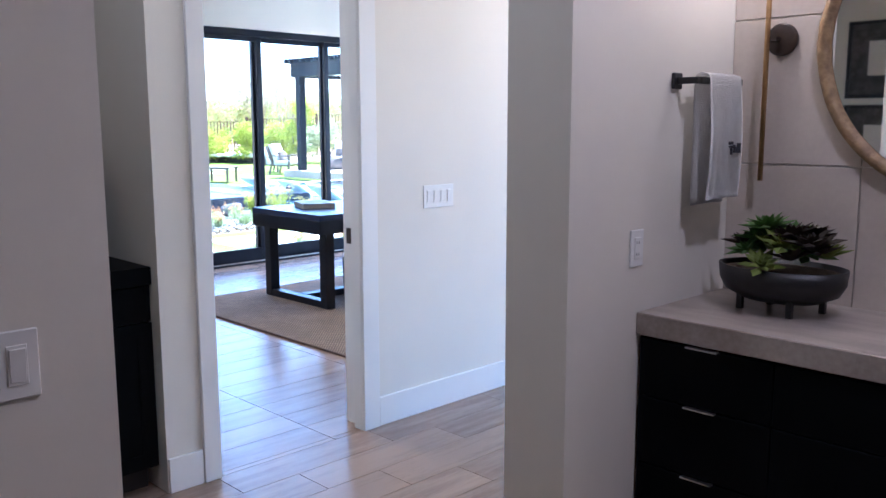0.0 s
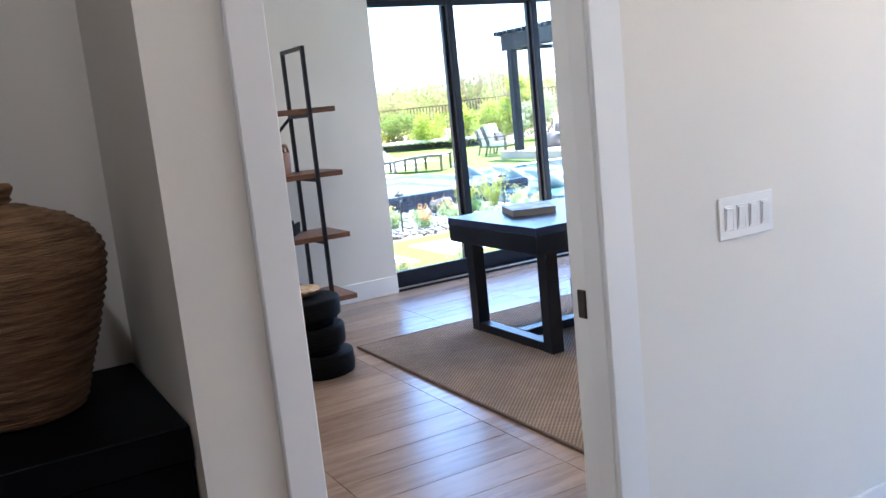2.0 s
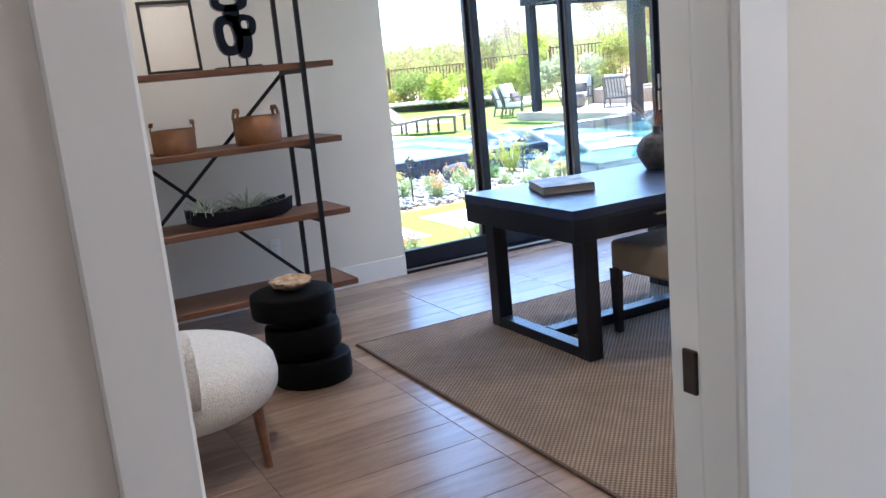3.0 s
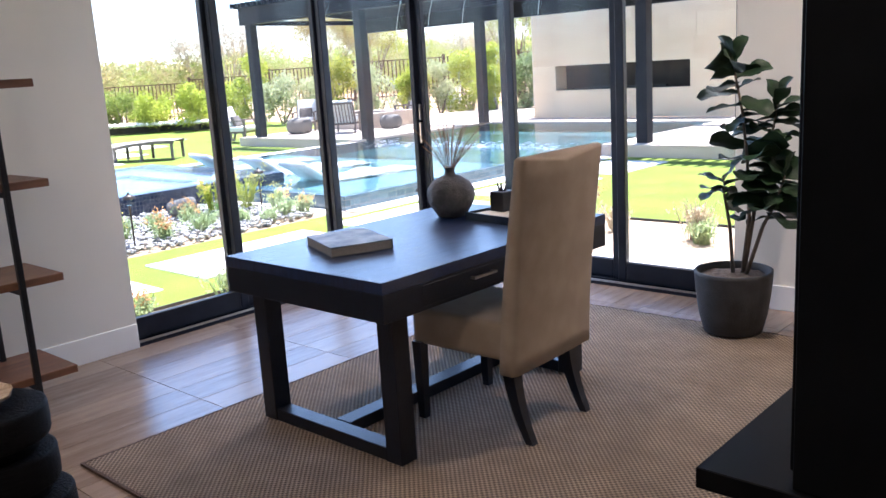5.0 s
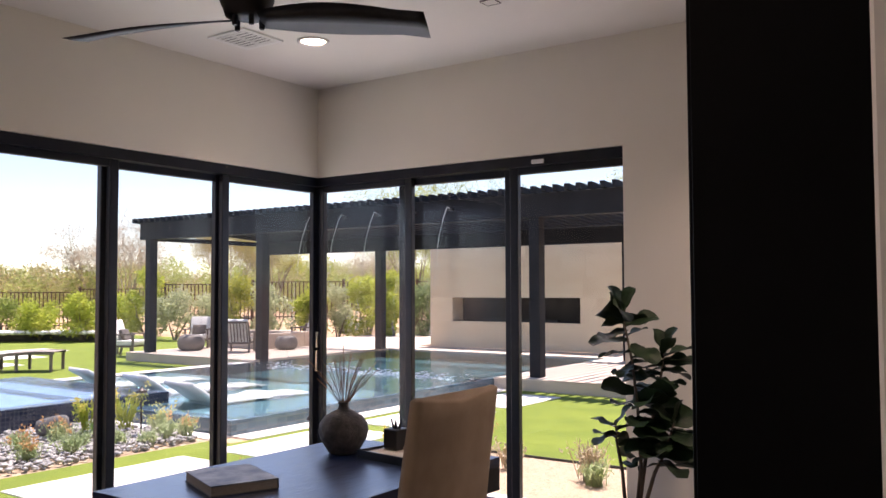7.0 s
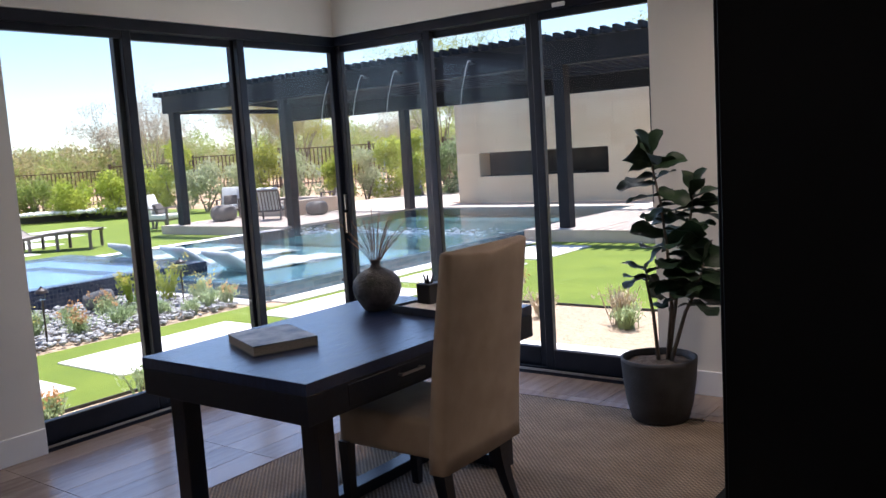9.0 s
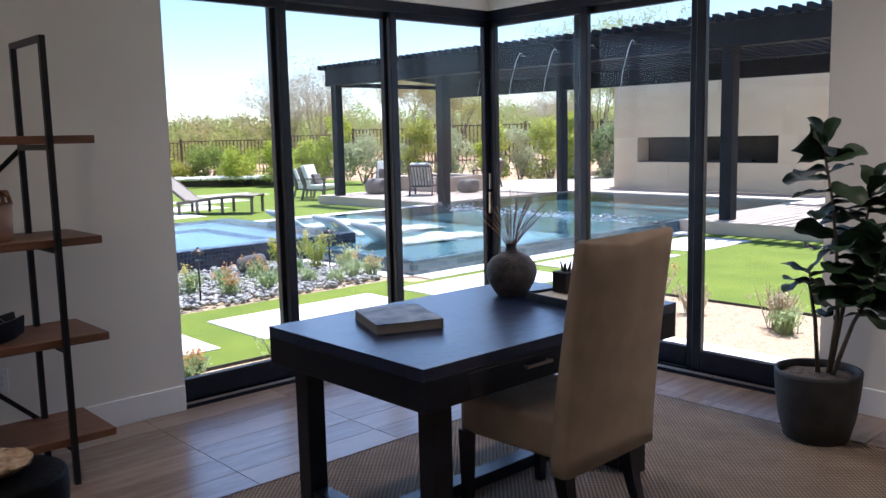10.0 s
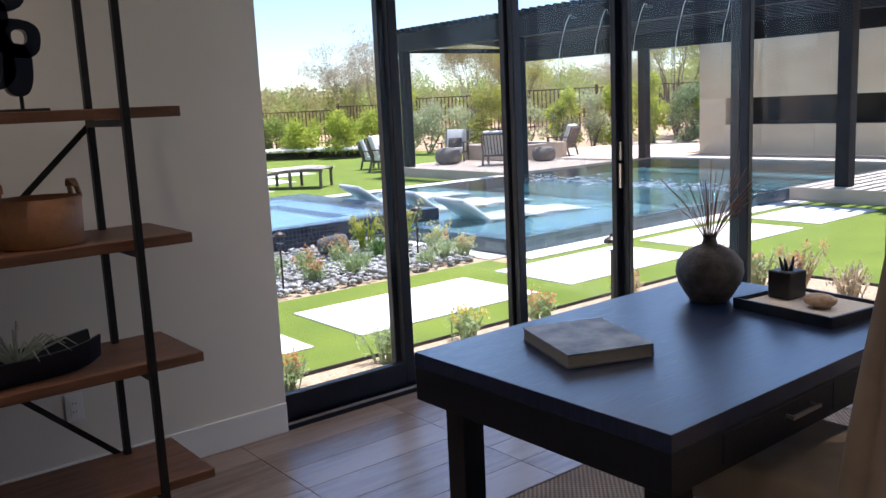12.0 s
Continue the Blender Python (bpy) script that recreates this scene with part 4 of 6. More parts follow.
for y0, seed in ((0.05, 1), (-0.21, 2)):
    r2 = random.Random(seed)
    bm = bmesh.new()
    for k in range(34):
        a, lean, ln = r2.uniform(0, 6.283), r2.uniform(0.3, 1.5), r2.uniform(0.12, 0.21)
        d = Vector((math.cos(a) * lean, math.sin(a) * lean, 1)).normalized()
        p0 = Vector((0, y0, 0.045))
        p1, p2 = p0 + d * ln * 0.45, p0 + d * ln * 0.8 + Vector((d.x, d.y, -0.2)) * ln * 0.15
        tube(bm, [p0, p1, p2, p2 + Vector((d.x, d.y, -0.7)) * ln * 0.28], [0.006, 0.0048, 0.003, 0.0006], 5)
    part("air_plant", bm, AIRPLANT, trough, "grey-green spiky air plant")


def wall_plate(name, label, m, kinds, gangs=1):
    """Screwless wall plate in its own x-z plane, facing -y before m."""
    w = 0.07 + 0.0465 * (gangs - 1)
    p = thing(name, label, "wall switch" if kinds == "switch" else "outlet", m)
    part("plate", boxes((-w / 2, -0.006, -0.057, w / 2, 0, 0.057), bevel=0.002), PLATE, p)
    for k in range(gangs):
        x = (k - (gangs - 1) / 2) * 0.0465
        part("insert", boxes((x - 0.0165, -0.0085, -0.0335, x + 0.0165, -0.006, 0.0335), bevel=0.0012), PLATE, p)
        if kinds == "switch":
            bm = boxes((x - 0.013, -0.013, -0.028, x + 0.013, -0.0085, 0.028), bevel=0.001)
            for v in bm.verts:
                if v.co.y < -0.011 and v.co.z < 0:
                    v.co.y += 0.0032
            part("rocker", bm, PLATE, p)
        else:
            for z in (-0.018, 0.018):
                for dx in (-0.006, 0.006):
                    part("slot", boxes((x + dx - 0.0012, -0.0089, z - 0.004, x + dx + 0.0012, -0.0086, z + 0.004)), BLACKMETAL, p)
    return p


FACE_X = pose(0, 0, 0, 0, 0, 90)      # turns a plate's face to +x
wall_plate("light_switch", "white four-gang rocker switch plate on the hall wall", Matrix.Translation((XD, 3.396, 1.102)) @ FACE_X, "switch", 4)
wall_plate("wall_outlet", "white outlet low on the hall wall", Matrix.Translation((XD, 4.49, 0.345)) @ FACE_X, "outlet")
wall_plate("wall_outlet", "white outlet low on the wall behind the shelf", Matrix.Translation((XF, 3.63, 0.37)) @ FACE_X, "outlet")
wall_plate("wall_outlet", "white outlet above the vanity counter", Matrix.Translation((PX, 2.642, 1.086)) @ FACE_X, "outlet")
wall_plate("light_switch", "white two-gang rocker switch plate beside the wide opening", Matrix.Translation((PX, 0.82, 1.085)) @ FACE_X, "switch", 2)

# ---- black stacked side table ----
stool = thing("side_table", "black carved wooden side table of stacked discs", "side table", pose(-6.355, 3.235, 0.001))
for name, z0, z1, r, dx, dy in (("bottom_disc", 0.0, 0.130, 0.193, 0.010, 0.026), ("neck", 0.128, 0.176, 0.148, 0.004, 0.006), ("middle_disc", 0.173, 0.292, 0.184, 0.003, 0.004), ("neck", 0.290, 0.346, 0.142, -0.002, -0.008), ("top_disc", 0.343, 0.456, 0.204, -0.008, -0.026)):
    bm = lathe([(r - 0.012, z0), (r - 0.003, z0 + 0.004), (r, z0 + 0.014), (r + 0.002, (z0 + z1) / 2), (r, z1 - 0.014), (r - 0.003, z1 - 0.004), (r - 0.012, z1), (r * 0.5, z1 + 0.001)], 44)
    for v in bm.verts:
        wob = 1 + 0.022 * noise.noise(Vector((v.co.x * 5, v.co.y * 5, z0 * 9)))
        v.co.x, v.co.y = v.co.x * wob, v.co.y * wob
    part(name, moved(bm, Matrix.Translation((dx, dy, 0))), CARVED, stool, smooth=True)
bm = bmesh.new()
bmesh.ops.create_uvsphere(bm, u_segments=28, v_segments=12, radius=1)
for v in bm.verts:
    f = 1 + 0.22 * noise.noise(v.co * 2.3)
    h = v.co.z
    v.co = Vector((v.co.x * 0.115 * f, v.co.y * 0.10 * f, (h * 0.050 if h < 0 else -h * 0.012) + 0.034 + 0.012 * noise.noise(v.co * 3)))
bmesh.ops.translate(bm, verts=bm.verts[:], vec=(0, 0, -min(v.co.z for v in bm.verts)))
solid("petrified_wood_bowl", bm, SHELL, "rough tan petrified-wood bowl on the black side table", "bowl", pose(-6.375, 3.215, 0.4585), smooth=True)

# ---- white rounded armchair ----
lounge = thing("accent_chair", "rounded white boucle armchair on dark tapered legs", "armchair", pose(-5.80, 2.51, 0.02, 0, 0, 0))
bm = bmesh.new()
bmesh.ops.create_uvsphere(bm, u_segments=40, v_segments=20, radius=1)
for v in bm.verts:
    k = 1 - 0.30 * max(0, v.co.z) ** 2
    v.co = Vector((v.co.x * 0.45 * k, v.co.y * 0.40 * k, 0.32 + 0.155 * math.copysign(abs(v.co.z) ** 0.65, v.co.z)))
part("seat", bm, BOUCLE, lounge, smooth=True)
bm = bmesh.new()
n = 28
rings = []
for i in range(n + 1):
    a = radians(180 + 180 * i / n)
    h = 0.60 + 0.20 * math.sin(math.pi * i / n) ** 2
    cx, cy = 0.40 * math.cos(a), 0.30 * math.sin(a)
    ring = []
    for k in range(12):
        b = 2 * math.pi * k / 12
        rr, zz = 0.105 * math.cos(b), math.sin(b)
        ring.append(bm.verts.new((cx + rr * math.cos(a), cy + rr * math.sin(a), (0.34 + h) / 2 + zz * (h - 0.30) / 2)))
    rings.append(ring)
for a, b in zip(rings, rings[1:]):
    for k in range(12):
        bm.faces.new((a[k], a[(k + 1) % 12], b[(k + 1) % 12], b[k]))
bm.faces.new(rings[0][::-1])
bm.faces.new(rings[-1])
part("backrest", bm, BOUCLE, lounge, smooth=True)
for x, y in ((-0.27, 0.24), (0.27, 0.24), (-0.26, -0.24), (0.26, -0.24)):
    bm = bmesh.new()
    tube(bm, [(x * 1.06, y * 1.06, -0.02), (x, y, 0.22)], [0.013, 0.024], 10)
    part("leg", bm, WALNUT, lounge, "dark tapered wooden leg")

# ---- potted fig ----
FIG = (-5.195, 6.54)
fig = thing("fiddle_leaf_fig", "fiddle-leaf fig tree in a tapered charcoal pot", "potted plant", pose(FIG[0], FIG[1], FZ + 0.001))
part("pot", lathe([(0.135, 0.0), (0.15, 0.006), (0.175, 0.10), (0.192, 0.22), (0.200, 0.318), (0.200, 0.338), (0.186, 0.338), (0.184, 0.30), (0.18, 0.28)], 48), POT, fig, smooth=True)
bm = lathe([(0.001, 0.322), (0.09, 0.315), (0.184, 0.300), (0.184, 0.29), (0.001, 0.29)], 32, close=False)
for v in bm.verts:
    v.co.z += 0.012 * noise.noise(v.co * 25)
part("soil", bm, SOIL, fig, smooth=True)


def fig_leaf(length):
    """A broad fiddle-shaped leaf along +x with a sunken midrib and a wavy rim."""
    bm = bmesh.new()
    cols = []
    n = 8
    for i in range(n + 1):
        s = i / n
        w = length * (0.05 + 0.20 * math.sin(math.pi * (0.10 + 0.78 * s)) ** 1.3 + 0.15 * s * s) * (1.0 if s < 0.93 else 0.62)
        x, sag = length * s, -0.16 * length * s * s
        wav = 0.055 * length * math.sin(9.5 * s + 0.6)
        cols.append([bm.verts.new((x, u * w * (1 + 0.10 * math.sin(11 * s + u)), sag + abs(u) * 0.26 * w + wav * abs(u) + 0.02 * length * u * math.cos(7 * s))) for u in (-1, -0.5, 0, 0.5, 1)])
    for a, b in zip(cols, cols[1:]):
        for k in range(4):
            bm.faces.new((a[k], b[k], b[k + 1], a[k + 1]))
    return to_mesh("leaf", bm, FIGLEAF, True)


LEAVES = [fig_leaf(s) for s in (0.14, 0.18, 0.215)]
rng = random.Random(12)
ALONG = Vector((0.92, 0.39, 0))        # the spread of the plant runs along the corner it stands in
ACROSS = Vector((-0.39, 0.92, 0))
STEMS = (
    # points (along, across, up), number of leaves, where on the stem they begin
    (((0.0, 0.0, 0.30), (-0.02, -0.02, 0.575), (-0.05, -0.05, 0.755), (-0.05, -0.06, 0.82)), 9, 0.42),
    (((0.045, 0.01, 0.30), (0.075, 0.0, 0.61), (0.07, -0.01, 0.77), (0.06, -0.02, 0.93), (0.035, -0.02, 1.16), (0.0, -0.03, 1.34), (-0.015, -0.03, 1.42)), 24, 0.38),
    (((0.05, 0.02, 0.30), (0.105, 0.03, 0.68), (0.15, 0.04, 0.91), (0.19, 0.05, 1.10), (0.20, 0.05, 1.20)), 25, 0.44),
    (((0.06, -0.01, 0.30), (0.143, -0.03, 0.58), (0.20, -0.05, 0.70), (0.24, -0.06, 0.84)), 20, 0.42),
)
for pts, count, low in STEMS:
    pts = [ALONG * u + ACROSS * w + Vector((0, 0, z)) for u, w, z in pts]
    bm = bmesh.new()
    tube(bm, pts, [0.012 - 0.007 * i / (len(pts) - 1) for i in range(len(pts))], 8)
    part("stem", bm, BARK, fig, smooth=True)
    for k in range(count):
        s = low + (1 - low) * (k / (count - 1)) ** 0.9
        f = s * (len(pts) - 1)
        i = min(int(f), len(pts) - 2)
        p = pts[i].lerp(pts[i + 1], f - i)
        a = 0.4 + math.pi * (k % 2) + rng.gauss(0, 0.75)
        up = rng.uniform(-16, 26) if s < 0.95 else rng.uniform(45, 75)
        if p.y + 0.24 * math.sin(a) + FIG[1] > YR - 0.03:
            a = -a
        ob = new("leaf", LEAVES[rng.randrange(3) if s < 0.92 else 0])
        ob.parent = fig
        ob.matrix_local = Matrix.Translation(p) @ pose(0, 0, 0, rng.gauss(0, 24), -up, math.degrees(a))

# ---- black hutch beside the door ----
hutch = thing("black_hutch", "tall black built-in cabinet with a deeper base and worktop", "cabinet", pose(0, 0, 0))
HY0, HY1 = 3.578, 5.7
part("side_panel", boxes((-3.815, HY0, 0.785, XI - 0.001, HY0 + 0.03, 2.55), bevel=0.002), CABINET, hutch)
part("side_panel", boxes((-3.815, HY1 - 0.03, 0.785, XI - 0.001, HY1, 2.55), bevel=0.002), CABINET, hutch)
part("top_panel", boxes((-3.815, HY0 + 0.03, 2.52, XI - 0.001, HY1 - 0.03, 2.55)), CABINET, hutch)
part("worktop", boxes((-3.976, HY0 - 0.012, 0.745, XI - 0.001, HY1, 0.784), bevel=0.002), CABINET, hutch)
part("base", boxes((-3.915, HY0 + 0.01, 0.0, XI - 0.001, HY1 - 0.01, 0.744), bevel=0.002), CABINET, hutch)
for k in range(4):
    a = HY0 + 0.035 + k * 0.515
    part("door", boxes((-3.933, a, 0.08, -3.9155, a + 0.505, 0.715), bevel=0.002), CABINET, hutch)
    part("upper_door", boxes((-3.832, a, 0.80, -3.8155, a + 0.505, 2.51), bevel=0.002), CABINET, hutch)

# ---- alcove: cabinet, basket vase, picture ----
AZ = 0.916
console = thing("console_cabinet", "black painted cabinet with slim bar pulls in an alcove", "cabinet", pose(0, 0, 0))
AX, AY0, AY1 = -3.357, 0.57, 1.881
part("top", boxes((-3.928, AY0, AZ - 0.070, AX + 0.012, AY1, AZ), bevel=0.002), CABINET, console)
part("body", boxes((-3.926, AY0 + 0.005, 0.10, AX - 0.019, AY1 - 0.004, AZ - 0.071)), CABINET, console)
part("plinth", boxes((-3.90, AY0 + 0.02, 0.0, AX - 0.07, AY1 - 0.02, 0.10)), BLACKMETAL, console)
cols = ((AY0 + 0.005, 1.008), (1.012, 1.415), (1.419, AY1 - 0.004))
for a, b in cols:
    for z0, z1, nm in ((0.699, AZ - 0.073, "drawer"), (0.105, 0.695, "door")):
        d = part(nm, boxes((AX - 0.018, a, z0, AX, b, z1), bevel=0.002), CABINET, console)
        if nm == "door":
            for nm2, r in (("stile", (AX, a, z0, AX + 0.004, a + 0.06, z1)), ("stile", (AX, b - 0.06, z0, AX + 0.004, b, z1)), ("rail", (AX, a + 0.06, z1 - 0.06, AX + 0.004, b - 0.06, z1)), ("rail", (AX, a + 0.06, z0, AX + 0.004, b - 0.06, z0 + 0.06))):
                part(nm2, boxes(r), CABINET, d)
        yc = (a + 0.045) if nm == "door" else (a + b) / 2 - 0.19
        part("pull", boxes((AX - 0.002, yc - 0.04, z1 - 0.002, AX + 0.018, yc + 0.04, z1 + 0.002)), CHROME, d, "slim satin metal edge pull")
pot = thing("seagrass_vase", "large shouldered woven seagrass vase on the black cabinet", "vase", pose(-3.70, 1.612, AZ))
prof = [(0.118, 0.0), (0.130, 0.012), (0.150, 0.08), (0.180, 0.17), (0.205, 0.26), (0.215, 0.315), (0.212, 0.345), (0.190, 0.385), (0.145, 0.415), (0.085, 0.437), (0.046, 0.448), (0.050, 0.462), (0.050, 0.476), (0.036, 0.476), (0.034, 0.445)]
fine = []
for (r0, z0), (r1, z1) in zip(prof, prof[1:]):
    n = max(2, int(math.hypot(r1 - r0, z1 - z0) / 0.0085))
    for i in range(n):
        s = i / n
        fine.append((r0 + (r1 - r0) * s + (0.006 if len(fine) % 2 else 0), z0 + (z1 - z0) * s))
fine.append(prof[-1])
bm = lathe(fine, 72)
for v in bm.verts:
    v.co *= 1 + 0.012 * noise.noise(v.co * 30)
part("woven_body", bm, SEAGRASS, pot, smooth=True)
part("rim_coil", lathe([(0.040, 0.470), (0.050, 0.466), (0.058, 0.472), (0.060, 0.480), (0.054, 0.489), (0.044, 0.490), (0.038, 0.482)], 48), SEAGRASS, pot, "thick rolled rope rim", smooth=True)
art = thing("framed_picture", "warm-toned landscape print in a thin black frame", "picture", pose(-3.93, 1.092, 1.915) @ FACE_X)
for r in ((-0.55, -0.03, -0.53, 0.55, 0, -0.505), (-0.55, -0.03, 0.505, 0.55, 0, 0.53), (-0.55, -0.03, -0.505, -0.525, 0, 0.505), (0.525, -0.03, -0.505, 0.55, 0, 0.505)):
    part("frame", boxes(r), BLACKWOOD, art)
part("print", boxes((-0.525, -0.016, -0.505, 0.525, -0.004, 0.505)), PICTURE, art, "sepia landscape print")

for zc in (1.975, 1.29):
    ph = thing("framed_print", "small pale print with a grey mat in a black frame", "picture", pose(-2.75, -1.599, zc, 0, 0, 180), group="hall prints")
    for r in ((-0.31, -0.025, -0.315, 0.31, 0, -0.285), (-0.31, -0.025, 0.285, 0.31, 0, 0.315), (-0.31, -0.025, -0.285, -0.28, 0, 0.285), (0.28, -0.025, -0.285, 0.31, 0, 0.285)):
        part("frame", boxes(r), BLACKWOOD, ph)
    part("mat_board", boxes((-0.28, -0.012, -0.285, 0.28, -0.004, 0.285)), STONEWARE, ph, "dark grey mat")
    part("print", boxes((-0.14, -0.016, -0.13, 0.14, -0.0125, 0.15)), PAPER, ph, "pale print")

# ---- vanity ----
VZ, VY = 0.882, 2.655
vanity = thing("vanity_cabinet", "black bathroom vanity with slim edge pulls", "vanity", pose(0, 0, 0))
part("body", boxes((PX + 0.002, VY + 0.03, 0.10, 0.55, 3.205, VZ - 0.071)), CABINET, vanity)
part("plinth", boxes((PX + 0.002, VY + 0.09, 0.0, 0.55, 3.20, 0.10)), BLACKMETAL, vanity)
for x0, x1, n in ((PX + 0.012, -1.215, 3), (-1.211, -0.40, 2), (-0.396, 0.545, 2)):
    cuts = (0.105, 0.40, 0.62, VZ - 0.075) if n == 3 else (0.105, 0.62, VZ - 0.075)
    for z0, z1 in zip(cuts, cuts[1:]):
        hgt = z1 - z0
        d = part("drawer", boxes((x0, VY + 0.012, z0, x1, VY + 0.03, z0 + hgt - 0.004), bevel=0.002), CABINET, vanity)
        part("pull", boxes(((x0 + x1) / 2 - 0.05, VY - 0.006, z0 + hgt - 0.006, (x0 + x1) / 2 + 0.05, VY + 0.014, z0 + hgt - 0.002)), CHROME, d, "slim satin metal edge pull")
solid("countertop", boxes((PX + 0.001, VY, VZ - 0.070, 0.57, 3.207, VZ), bevel=0.003), COUNTER, "thick grey-brown veined stone vanity top", "countertop")
tiles = thing("wall_tiles", "large-format beige stone tiles behind the vanity", "wall tile", kind="structure")
for i, x in enumerate((PX + 0.002, -1.207, -0.597, 0.013)):
    for z0, z1 in ((VZ - 0.02, 1.325), (1.330, 1.805), (1.810, 2.29), (2.295, CEILING - 0.002)):
        part("tile", boxes((x, 3.209, z0, x + (0.442 if i == 0 else 0.606), 3.219, z1), bevel=0.0015), WALLTILE, tiles)

planter = thing("succulent_bowl", "dark metal footed bowl full of mixed succulents", "planter", pose(-1.345, 2.985, VZ - 0.02) @ Matrix.Diagonal((1.1, 1.1, 1.0, 1)))
part("bowl", moved(lathe([(0.05, 0.055), (0.11, 0.06), (0.158, 0.085), (0.176, 0.12), (0.180, 0.165), (0.172, 0.165), (0.165, 0.12), (0.02, 0.10)], 44), Matrix.Diagonal((1, 0.72, 1, 1))), BLACKMETAL, planter, "dark pewter bowl", smooth=True)
for x, y in ((-0.10, -0.04), (0.06, -0.075), (0.10, 0.05), (-0.06, 0.07)):
    part("foot", boxes((x - 0.008, y - 0.008, 0.021, x + 0.008, y + 0.008, 0.075)), BLACKMETAL, planter)


def rosette(r, leaves, seed, spread=1.0):
    rr = random.Random(seed)
    bm = bmesh.new()
    heart = bm.verts.new((0, 0, 0))
    for k in range(leaves):
        a, s = k * 2.39996, (k + 1) / leaves
        el = radians(80 - 70 * s * spread)
        ln = r * (0.45 + 0.55 * s) * rr.uniform(0.9, 1.1)
        d = Vector((math.cos(a) * math.cos(el), math.sin(a) * math.cos(el), math.sin(el)))
        side = Vector((-math.sin(a), math.cos(a), 0))
        up = d.cross(side) * -1
        p = [d * ln * 0.6 + side * ln * 0.2, d * ln + up * ln * 0.08, d * ln * 0.6 - side * ln * 0.2, d * ln * 0.55 - up * ln * 0.10]
        v = [heart] + [bm.verts.new(q) for q in p]
        for f in ((0, 1, 4), (1, 2, 4), (2, 3, 4), (3, 0, 4), (0, 3, 2, 1)):
            bm.faces.new([v[i] for i in f])
    return bm


rr = random.Random(4)
for k in range(22):
    a, d = rr.uniform(0, 6.283), math.sqrt(rr.random())
    x, y = 0.155 * d * math.cos(a), 0.105 * d * math.sin(a)
    mname = ("succulent", "burgundy", "succulent", "dark", "burgundy")[k % 5]
    z = 0.170 + 0.075 * (1 - d) + rr.uniform(0, 0.05)
    part("succulent", moved(rosette(rr.uniform(0.06, 0.105), 24, k, 0.9), Matrix.Translation((x, y, z)) @ pose(0, 0, 0, rr.uniform(-25, 25), rr.uniform(-25, 25), 0)), LEAF[mname], planter)
part("soil", moved(lathe([(0.001, 0.158), (0.168, 0.150), (0.168, 0.12), (0.001, 0.12)], 30), Matrix.Diagonal((1, 0.70, 1, 1))), SOIL, planter)

rail = thing("towel_bar", "black square towel bar on the wall", "towel bar", pose(0, 0.053, -0.045))
part("mount", boxes((PX + 0.0005, 2.760, 1.617, PX + 0.012, 2.810, 1.667), bevel=0.003), BLACKMETAL, rail)
part("mount", boxes((PX + 0.0005, 3.030, 1.617, PX + 0.012, 3.080, 1.667), bevel=0.003), BLACKMETAL, rail)
for ya in (2.775, 3.045):
    part("arm", boxes((PX + 0.012, ya, 1.632, PX + 0.085, ya + 0.02, 1.652)), BLACKMETAL, rail)
part("bar", boxes((PX + 0.066, 2.7951, 1.632, PX + 0.086, 3.0449, 1.652)), BLACKMETAL, rail)
towel = thing("hand_towel", "white terry hand towel with dark stitched lettering", "towel", pose(0, 0.053, -0.045))
bm = bmesh.new()
n = 16
profile = [(PX + 0.050, 1.25 + 0.40 * i / 9) for i in range(10)] + [(PX + 0.055, 1.661), (PX + 0.076, 1.668), (PX + 0.097, 1.661)] + [(PX + 0.102 + 0.012 * math.sin(i / 11 * 3), 1.655 - 0.385 * i / 11) for i in range(12)]
grid = []
for j in range(n + 1):
    y = 2.815 + 0.205 * j / n
    grid.append([bm.verts.new((x + 0.006 * math.sin(j * 0.9) * (1.66 - z) * 2.5, y + 0.01 * (1.66 - z) * math.sin(j), z)) for x, z in profile])
for a, b in zip(grid, grid[1:]):
    for k in range(len(profile) - 1):
        bm.faces.new((a[k], a[k + 1], b[k + 1], b[k]))
bmesh.ops.solidify(bm, geom=bm.faces[:], thickness=0.006)
part("cloth", bm, TOWEL, towel, smooth=True)
bm = bmesh.new()
for k, (y, z, w, h) in enumerate(((3.010, 1.435, 0.030, 0.006), (3.020, 1.425, 0.006, 0.030), (3.008, 1.447, 0.022, 0.010), (3.040, 1.428, 0.006, 0.026), (3.052, 1.425, 0.006, 0.020), (3.064, 1.430, 0.006, 0.032), (3.076, 1.430, 0.006, 0.032), (3.046, 1.420, 0.02, 0.005))):
    box(bm, PX + 0.118, y - 0.085, z - h / 2, PX + 0.124, y - 0.085 + w, z + h / 2)
part("stitched_lettering", bm, STITCH, towel, "dark embroidered marks")

sconce = thing("wall_sconce", "brass rod wall sconce with a round bronze backplate", "wall light", pose(-1.480, 3.208, 1.735))
part("backplate", moved(lathe([(0.05, 0), (0.052, 0.004), (0.052, 0.016), (0.046, 0.02)], 36), pose(0, 0, 0, 90, 0, 0)), BRONZE, sconce, "round dark bronze plate", smooth=True)
bm = bmesh.new()
tube(bm, [(-0.03, -0.055, -0.46), (-0.03, -0.055, 0.46)], 0.0085, 12)
part("rod", bm, BRASS, sconce, "slim aged-brass rod", smooth=True)
part("arm", boxes((-0.036, -0.055, -0.006, 0.0, -0.018, 0.006)), BRONZE, sconce)
bm = bmesh.new()
tube(bm, [(-0.03, -0.055, 0.462), (-0.03, -0.055, 0.60)], 0.013, 14)
part("bulb", bm, SCONCEGLOW, sconce, "warm glowing tube bulb")
